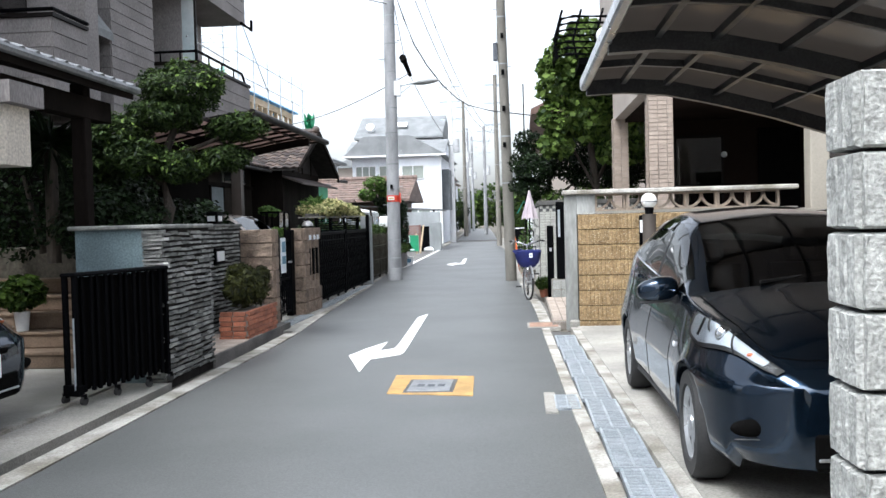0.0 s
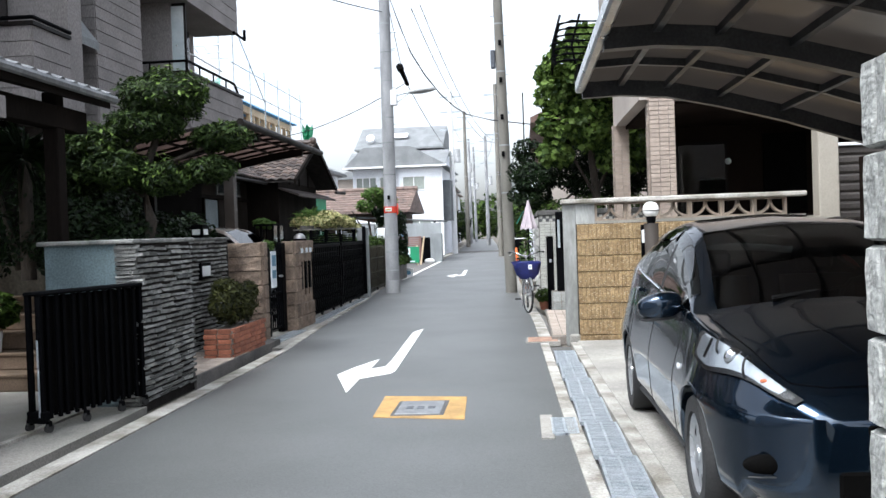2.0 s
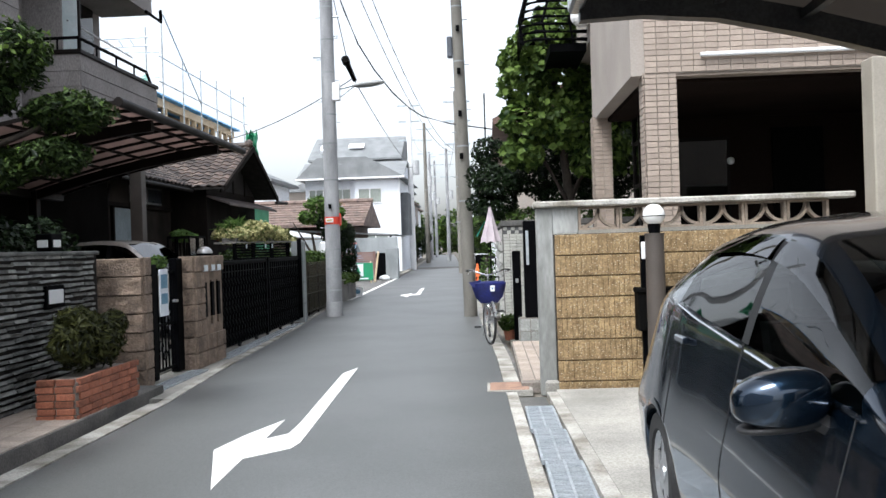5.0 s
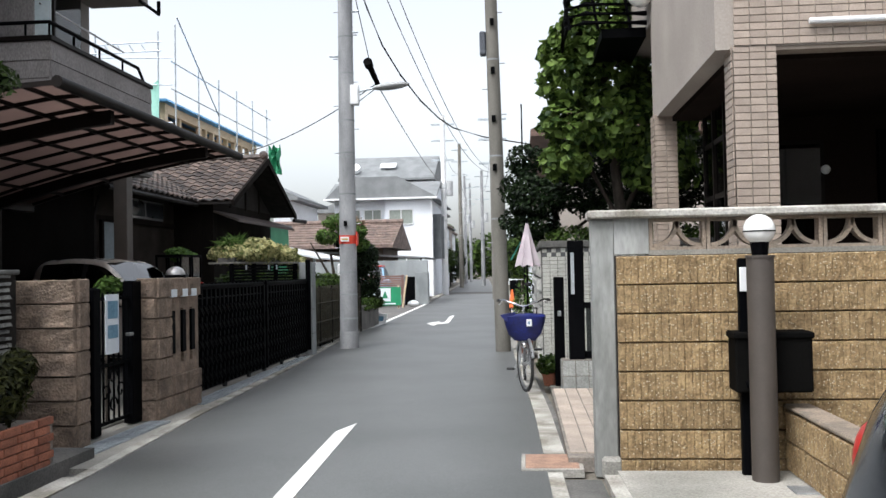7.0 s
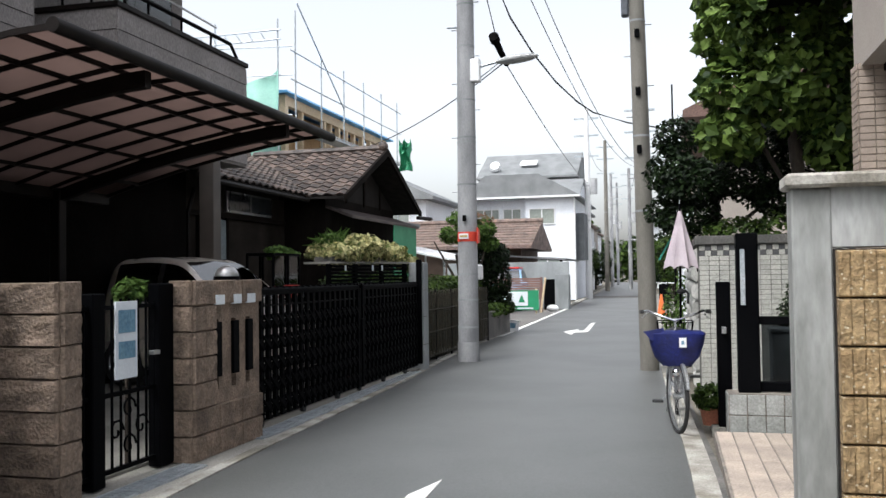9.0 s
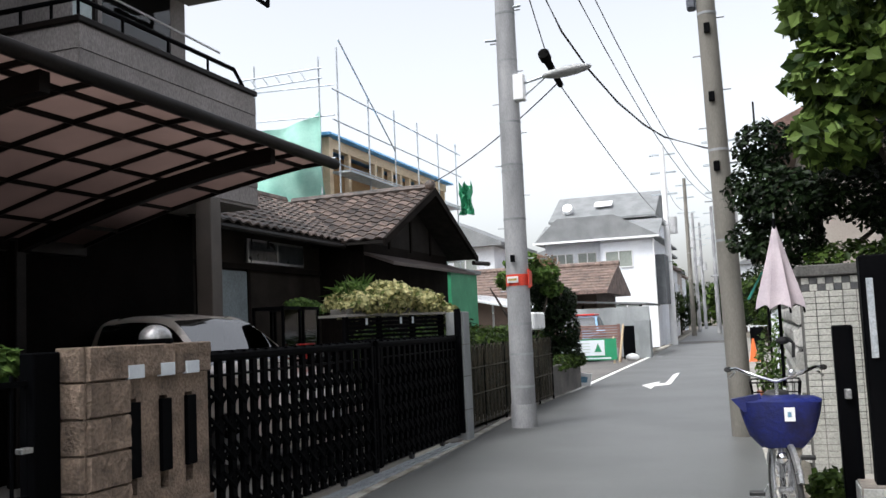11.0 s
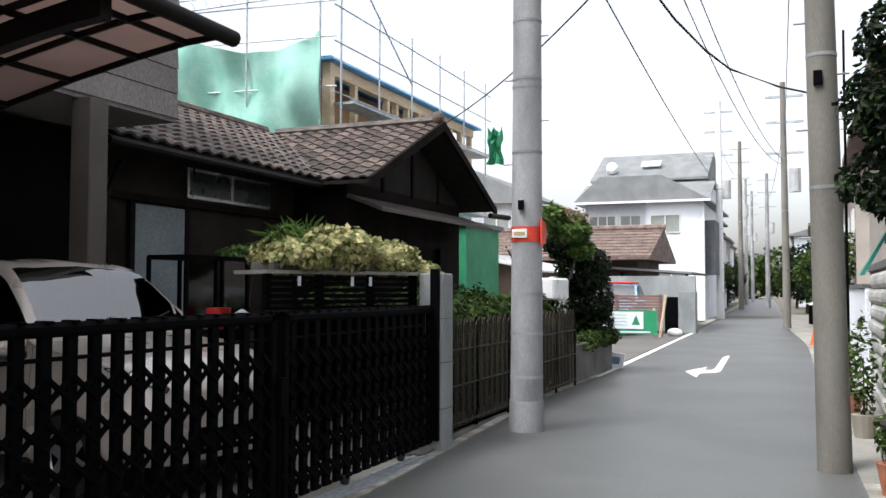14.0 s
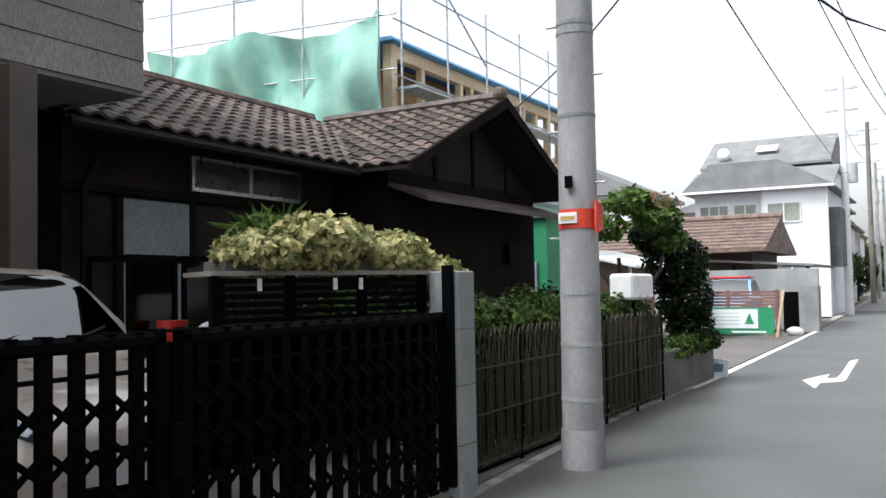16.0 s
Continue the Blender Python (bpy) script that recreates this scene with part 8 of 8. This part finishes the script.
    part("grille_bar", bx(-0.4, 0.4, -0.02, 0.02, gz[0] + 0.05, gz[0] + 0.065, 0.004), STEEL, car, "bright bumper strip")
    pl_ = part("number_plate", bx(-0.165, 0.165, -0.03, -0.012, gz[1] - 0.02, gz[1] + 0.145, 0.004), LAMP_WHITE, car, "white number plate")
    part("plate_digit", bx(0.08, 0.12, -0.033, -0.03, gz[1] + 0.01, gz[1] + 0.08), GREEN_SIGN, pl_)
    part("badge", cy((0, -0.02, gz[3] + 0.05), (0, 0.0, gz[3] + 0.05), 0.055, 0.055, 18), CHROME, car, "round chrome badge")
    for x in (-0.35, 0.15):
        part("wiper", tb([surf(T["ws"][0] + 0.02, 8, 0.02) + Vector((x, 0, 0)), surf(T["ws"][0] + 0.16, 8, 0.03) + Vector((x + 0.42, 0, -0.02))], 0.009, 5), TRIM, car)
    part("rear_bumper", bx(-0.6, 0.6, L - 0.06, L + 0.01, 0.3, 0.5, 0.03), paint, car)
    return car


HATCH = dict(L=4.13, side_glass=GLASS_SIDE, bonnet=((1.1, 5.9), (0.54, 5.7), (0.2, 5.35), (0.16, 5.95), (0.14, 7.95)), low=0.2, hub=0.3, wheel=0.295, arch=0.345, axles=(0.8, 3.43), ny=130, spokes=7, dash=0.93, mirror=1.56,
             top=[(0, 0.62), (0.06, 0.69), (0.25, 0.79), (0.6, 0.9), (1.0, 0.985), (1.15, 1.02), (1.6, 1.215), (2.08, 1.4), (2.5, 1.462), (3.0, 1.455), (3.5, 1.39), (3.82, 1.25), (4.04, 0.98), (4.13, 0.72)],
             belt=[(0, 0.58), (0.12, 0.66), (0.4, 0.78), (0.8, 0.87), (1.2, 0.92), (2.0, 0.955), (2.9, 1.02), (3.6, 1.08), (3.94, 0.95), (4.13, 0.68)],
             wbelt=[(0, 0.42), (0.06, 0.52), (0.2, 0.63), (0.5, 0.71), (0.9, 0.745), (1.4, 0.75), (2.7, 0.755), (3.4, 0.765), (3.84, 0.75), (4.06, 0.72), (4.13, 0.66)],
             wmid=[(0, 0.46), (0.05, 0.6), (0.18, 0.73), (0.45, 0.815), (0.8, 0.845), (1.5, 0.836), (2.7, 0.842), (3.43, 0.86), (3.84, 0.85), (4.06, 0.82), (4.13, 0.74)],
             wroof=[(0, 0.25), (0.25, 0.46), (0.6, 0.58), (1.0, 0.66), (1.15, 0.68), (1.6, 0.615), (2.08, 0.565), (2.5, 0.55), (3.2, 0.53), (3.6, 0.52), (3.94, 0.56), (4.13, 0.4)],
             drop=[(0, 0.02), (0.6, 0.05), (1.1, 0.055), (1.5, 0.065), (2.0, 0.06), (3.5, 0.065), (4.13, 0.05)],
             ws=(1.13, 2.08), rw=(3.58, 3.94), side=((1.34, 2.3), (2.37, 3.3)), lamp=(0.1, 0.92, 4.55, 3.72, 0.6), handles=(2.16, 3.1), seams=(1.38, 2.34, 3.22), grille=(0.24, 0.42, 0.55, 0.6))
car = vehicle("hatchback_car", "dark midnight-blue compact hatchback parked under the carport", "car", HATCH, NAVY, "dark hatchbacks")
car.matrix_basis = pose(2.115, 3.93, 0.036, 0, 0, 0)
second = copy_thing(car, pose(-3.22, 5.55, 0.051, 0, 0, 90))
tagged(second, "dark blue compact car parked in the concrete driveway")
WAGON = dict(L=3.04, glass=GLASS_SKY, low=0.22, hub=0.31, wheel=0.305, arch=0.345, axles=(0.71, 2.55), ny=84, spokes=6, dash=1.06, mirror=1.2,
             top=[(0, 0.74), (0.06, 0.84), (0.25, 0.93), (0.6, 1.02), (1.0, 1.1), (1.09, 1.14), (1.38, 1.4), (1.68, 1.62), (2.0, 1.685), (2.5, 1.69), (2.85, 1.62), (2.98, 1.35), (3.04, 1.0)],
             belt=[(0, 0.66), (0.15, 0.8), (0.5, 0.92), (1.1, 1.02), (2.0, 1.04), (2.8, 1.05), (3.04, 0.9)],
             wbelt=[(0, 0.5), (0.06, 0.6), (0.22, 0.71), (0.6, 0.79), (0.9, 0.81), (2.5, 0.81), (2.85, 0.78), (3.04, 0.65)],
             wmid=[(0, 0.55), (0.06, 0.68), (0.22, 0.8), (0.5, 0.85), (2.55, 0.85), (2.85, 0.82), (3.04, 0.68)],
             wroof=[(0, 0.35), (0.25, 0.58), (0.6, 0.7), (1.09, 0.77), (1.38, 0.7), (1.68, 0.63), (2.1, 0.6), (2.5, 0.58), (2.85, 0.57), (3.04, 0.5)],
             drop=[(0, 0.02), (0.6, 0.04), (1.0, 0.05), (1.6, 0.05), (3.04, 0.05)],
             ws=(1.08, 1.7), rw=(2.8, 2.95), side=((1.2, 1.95), (2.02, 2.75)), lamp=(0.05, 0.42, 4.75, 4.2, 0.55), handles=(1.85, 2.6), seams=(1.1, 1.98, 2.7), grille=(0.3, 0.5, 0.62, 0.68))
van = vehicle("wagon_car", "champagne beige wagon parked behind the lattice gate", "car", WAGON, PEARL)
van.matrix_basis = pose(-3.88, 18.74, 0.03, 0, 0, 82)
BLUE_PAINT = M("pale_blue_paint", (0.25, 0.45, 0.65), (0.22, 0.4, 0.6), 0.3, 3, 300, 0, coat=1.0, grain=0.04)
bv = vehicle("wagon_car", "blue wagon with a red roof behind the slatted fence", "car", dict(WAGON, ny=40), BLUE_PAINT)
bv.matrix_basis = pose(-6.1, 42.4, 0.003, 0, 0, 0)
part("roof_rack", bx(-0.56, 0.56, 1.75, 2.85, 1.66, 1.73, 0.02), RED, bv, "red roof load")

# ---- bicycle ----
bk = thing("bicycle", "city bicycle with blue covered basket and closed umbrella", "bicycle", (0.5, 16.4, 0))
BX = 0.5


def wheel(y, r, parent_):
    w = part("wheel", tb([(BX, y + r * math.cos(a * math.pi / 18), r + 0.012 + r * math.sin(a * math.pi / 18)) for a in range(37)], 0.019, 8), RUBBER, parent_, "black tyre", smooth=True)
    part("rim", tb([(BX, y + (r - 0.026) * math.cos(a * math.pi / 18), r + 0.012 + (r - 0.026) * math.sin(a * math.pi / 18)) for a in range(37)], 0.011, 6), STEEL, w, smooth=True)
    for k in range(18):
        a = 2 * math.pi * k / 18
        part("spoke", cy((BX + (0.02 if k % 2 else -0.02), y, r + 0.012), (BX, y + (r - 0.03) * math.cos(a), r + 0.012 + (r - 0.03) * math.sin(a)), 0.0022, 0.0022, 4), STEEL, w)
    part("hub", cy((BX - 0.04, y, r + 0.012), (BX + 0.04, y, r + 0.012), 0.022, 0.022, 10), STEEL, w)
    part("mudguard", tb([(BX, y + (r + 0.03) * math.cos(radians(a)), r + 0.012 + (r + 0.03) * math.sin(radians(a))) for a in range(20, 165, 12)], 0.022, 6), STEEL, w)
    return w


front_wheel = wheel(16.05, 0.31, bk)
front_wheel.matrix_basis = pose(BX, 16.08, 0, 0, 0, 15) @ pose(-BX, -16.08, 0)
wheel(17.13, 0.31, bk)
FR = M("silver_frame_paint", (0.4, 0.41, 0.43), (0.36, 0.37, 0.39), 0.35, 4, 60, 0, metal=0.5)
for a, b, r in (((BX, 16.18, 0.78), (BX, 16.6, 0.32), 0.02), ((BX, 16.6, 0.32), (BX, 16.78, 0.8), 0.017), ((BX - 0.05, 17.13, 0.32), (BX, 16.74, 0.66), 0.009), ((BX + 0.05, 17.13, 0.32), (BX, 16.74, 0.66), 0.009), ((BX - 0.05, 17.13, 0.32), (BX, 16.6, 0.32), 0.01), ((BX + 0.05, 17.13, 0.32), (BX, 16.6, 0.32), 0.01), ((BX, 16.17, 0.82), (BX, 16.21, 0.6), 0.022), ((BX - 0.055, 16.13, 0.66), (BX - 0.055, 16.05, 0.32), 0.011), ((BX + 0.055, 16.13, 0.66), (BX + 0.055, 16.05, 0.32), 0.011), ((BX, 16.21, 0.6), (BX, 16.67, 0.5), 0.018)):
    part("frame_tube", cy(a, b, r, r, 10), FR, bk)
part("crown", bx(BX - 0.07, BX + 0.07, 16.11, 16.17, 0.64, 0.68, 0.008), FR, bk)
part("stem", cy((BX, 16.17, 0.8), (BX, 16.2, 1.0), 0.013, 0.013, 8), STEEL, bk)
hb = part("handlebar", tb([(BX - 0.29, 16.42, 1.05), (BX - 0.24, 16.28, 1.06), (BX - 0.16, 16.2, 1.03), (BX, 16.18, 0.98), (BX + 0.16, 16.2, 1.03), (BX + 0.24, 16.28, 1.06), (BX + 0.29, 16.42, 1.05)], 0.012, 8), CHROME, bk, "swept chrome handlebar", smooth=True)
for s in (-1, 1):
    part("grip", cy((BX + s * 0.285, 16.38, 1.052), (BX + s * 0.31, 16.5, 1.045), 0.018, 0.018, 8), RUBBER, hb)
    part("brake_lever", tb([(BX + s * 0.25, 16.27, 1.04), (BX + s * 0.29, 16.36, 1.0)], 0.007, 5), STEEL, hb)
bl = part("bell", ball((BX + 0.1, 16.2, 1.03), 0.025, 10, 8), STEEL, hb)
bm = bmesh.new()
g = []
for z, sx, sy_ in ((0.6, 0.12, 0.1), (0.68, 0.19, 0.14), (0.8, 0.23, 0.16), (0.88, 0.245, 0.165), (0.9, 0.2, 0.13), (0.86, 0.0, 0.0)):
    row = []
    for k in range(24):
        a = 2 * math.pi * k / 24
        cx, cy_ = math.copysign(abs(math.cos(a)) ** 0.6, math.cos(a)), math.copysign(abs(math.sin(a)) ** 0.6, math.sin(a))
        wob = 1 + 0.04 * noise.noise(Vector((cx * 3, cy_ * 3, z * 9)))
        row.append(bm.verts.new((BX + 0.01 + cx * sx * wob, 15.98 + cy_ * sy_ * wob, z + 0.012 * noise.noise(Vector((cx * 4, cy_ * 4, z))))))
    g.append(row)
for a, b in zip(g, g[1:]):
    for k in range(24):
        bm.faces.new((a[k], a[(k + 1) % 24], b[(k + 1) % 24], b[k]))
bm.faces.new(g[0][::-1])
bas = part("basket_cover", bm, BLUE_CLOTH, bk, "royal blue nylon basket cover", smooth=True)
part("tag", bx(BX + 0.03, BX + 0.09, 15.79, 15.806, 0.77, 0.85), LAMP_WHITE, bas, "small white tag")
part("emblem", bx(BX + 0.048, BX + 0.07, 15.786, 15.79, 0.795, 0.825), INK, bas)
part("flap", prism([(BX - 0.27, 0.9), (BX - 0.1, 0.93), (BX - 0.08, 0.86), (BX - 0.2, 0.82)], "y", 15.85, 15.9), BLUE_CLOTH, bas)
part("head_lamp", ball((BX + 0.0, 15.72 + 0.04, 0.56), 0.035, 12, 8), CHROME, bk, "small chrome lamp", smooth=True)
part("lamp_bracket", cy((BX, 15.77, 0.56), (BX, 16.12, 0.64), 0.008, 0.008, 6), STEEL, bk)
part("saddle", ball((BX, 16.84, 0.84), 0.13, 14, 10, (0.7, 1.0, 0.32)), TRIM, bk, smooth=True)
part("carrier", bx(BX - 0.09, BX + 0.09, 16.95, 17.35, 0.68, 0.7, 0.006), STEEL, bk, "rear carrier")
cs = part("rear_basket", bx(BX - 0.15, BX + 0.15, 16.97, 17.35, 0.7, 0.706), BLACK, bk, "black wire rear basket")
for z, e in ((0.72, 0.0), (0.82, 0.012), (0.92, 0.025)):
    part("rim_wire", tb([(BX - 0.15 - e, 16.97 - e, z), (BX + 0.15 + e, 16.97 - e, z), (BX + 0.15 + e, 17.35 + e, z), (BX - 0.15 - e, 17.35 + e, z), (BX - 0.15 - e, 16.97 - e, z)], 0.005, 5), BLACK, cs)
for k in range(9):
    for yy in (16.97, 17.35):
        part("wire", cy((BX - 0.15 + 0.0375 * k, yy, 0.7), (BX - 0.17 + 0.0425 * k, yy + (0.025 if yy > 17 else -0.025), 0.92), 0.0025, 0.0025, 4), BLACK, cs)
    for s in (-1, 1):
        part("wire", cy((BX + s * 0.15, 16.97 + 0.0475 * k, 0.7), (BX + s * 0.175, 16.945 + 0.0537 * k, 0.92), 0.0025, 0.0025, 4), BLACK, cs)
for s in (-1, 1):
    part("stand_leg", tb([(BX + s * 0.05, 17.13, 0.3), (BX + s * 0.1, 17.26, 0.015)], 0.01, 6), STEEL, bk)
part("pedal", bx(BX - 0.22, BX - 0.12, 16.5, 16.58, 0.2, 0.225, 0.004), TRIM, bk)
part("pedal", bx(BX + 0.12, BX + 0.22, 16.62, 16.7, 0.42, 0.445, 0.004), TRIM, bk)
part("crank", tb([(BX - 0.13, 16.54, 0.21), (BX - 0.06, 16.6, 0.32), (BX + 0.06, 16.6, 0.32), (BX + 0.13, 16.66, 0.43)], 0.01, 6), STEEL, bk)
part("chain_case", bx(BX + 0.05, BX + 0.065, 16.5, 17.2, 0.26, 0.4, 0.03), FR, bk)
um = part("umbrella_pole", cy((BX + 0.05, 16.2, 0.95), (BX + 0.06, 16.14, 2.02), 0.011, 0.011, 8), BLACK, bk, "black umbrella holder pole")
part("clamp", ball((BX + 0.06, 16.18, 1.24), 0.036, 12, 8, (1.2, 0.8, 0.7)), SEAT_CLOTH, um, "grey folded handle pad", smooth=True)
part("strap", tb([(BX + 0.09, 16.16, 1.25), (BX + 0.12, 16.16, 1.22), (BX + 0.115, 16.16, 1.13)], 0.012, 6), SEAT_CLOTH, um)
bm = bmesh.new()
g = []
for t in [i / 10 for i in range(11)]:
    row = []
    for k in range(32):
        a = 2 * math.pi * k / 32
        r = 0.006 + (0.165 * t ** 1.1) * (1 - 0.24 * abs(math.cos(4 * a)) * min(1, t * 1.6)) * (1 if t < 0.97 else 0.95)
        z = 2.0 - 0.56 * t + (0.03 * abs(math.cos(4 * a)) if t > 0.95 else 0)
        row.append(bm.verts.new((BX + 0.06 + r * math.cos(a), 16.15 + r * math.sin(a), z)))
    g.append(row)
for a, b in zip(g, g[1:]):
    for k in range(32):
        bm.faces.new((a[k], a[(k + 1) % 32], b[(k + 1) % 32], b[k]))
part("umbrella_cloth", bm, CLOTH_PINK, um, "pale pink half-closed umbrella", smooth=True)
part("umbrella_tip", cy((BX + 0.06, 16.15, 1.99), (BX + 0.06, 16.15, 2.06), 0.008, 0.003, 8), STEEL, um)
for k in range(8):
    a = 2 * math.pi * k / 8 + 0.39
    part("rib_tip", cy((BX + 0.06 + 0.15 * math.cos(a), 16.15 + 0.15 * math.sin(a), 1.45), (BX + 0.06 + 0.155 * math.cos(a), 16.15 + 0.155 * math.sin(a), 1.41), 0.004, 0.004, 5), BLACK, um)
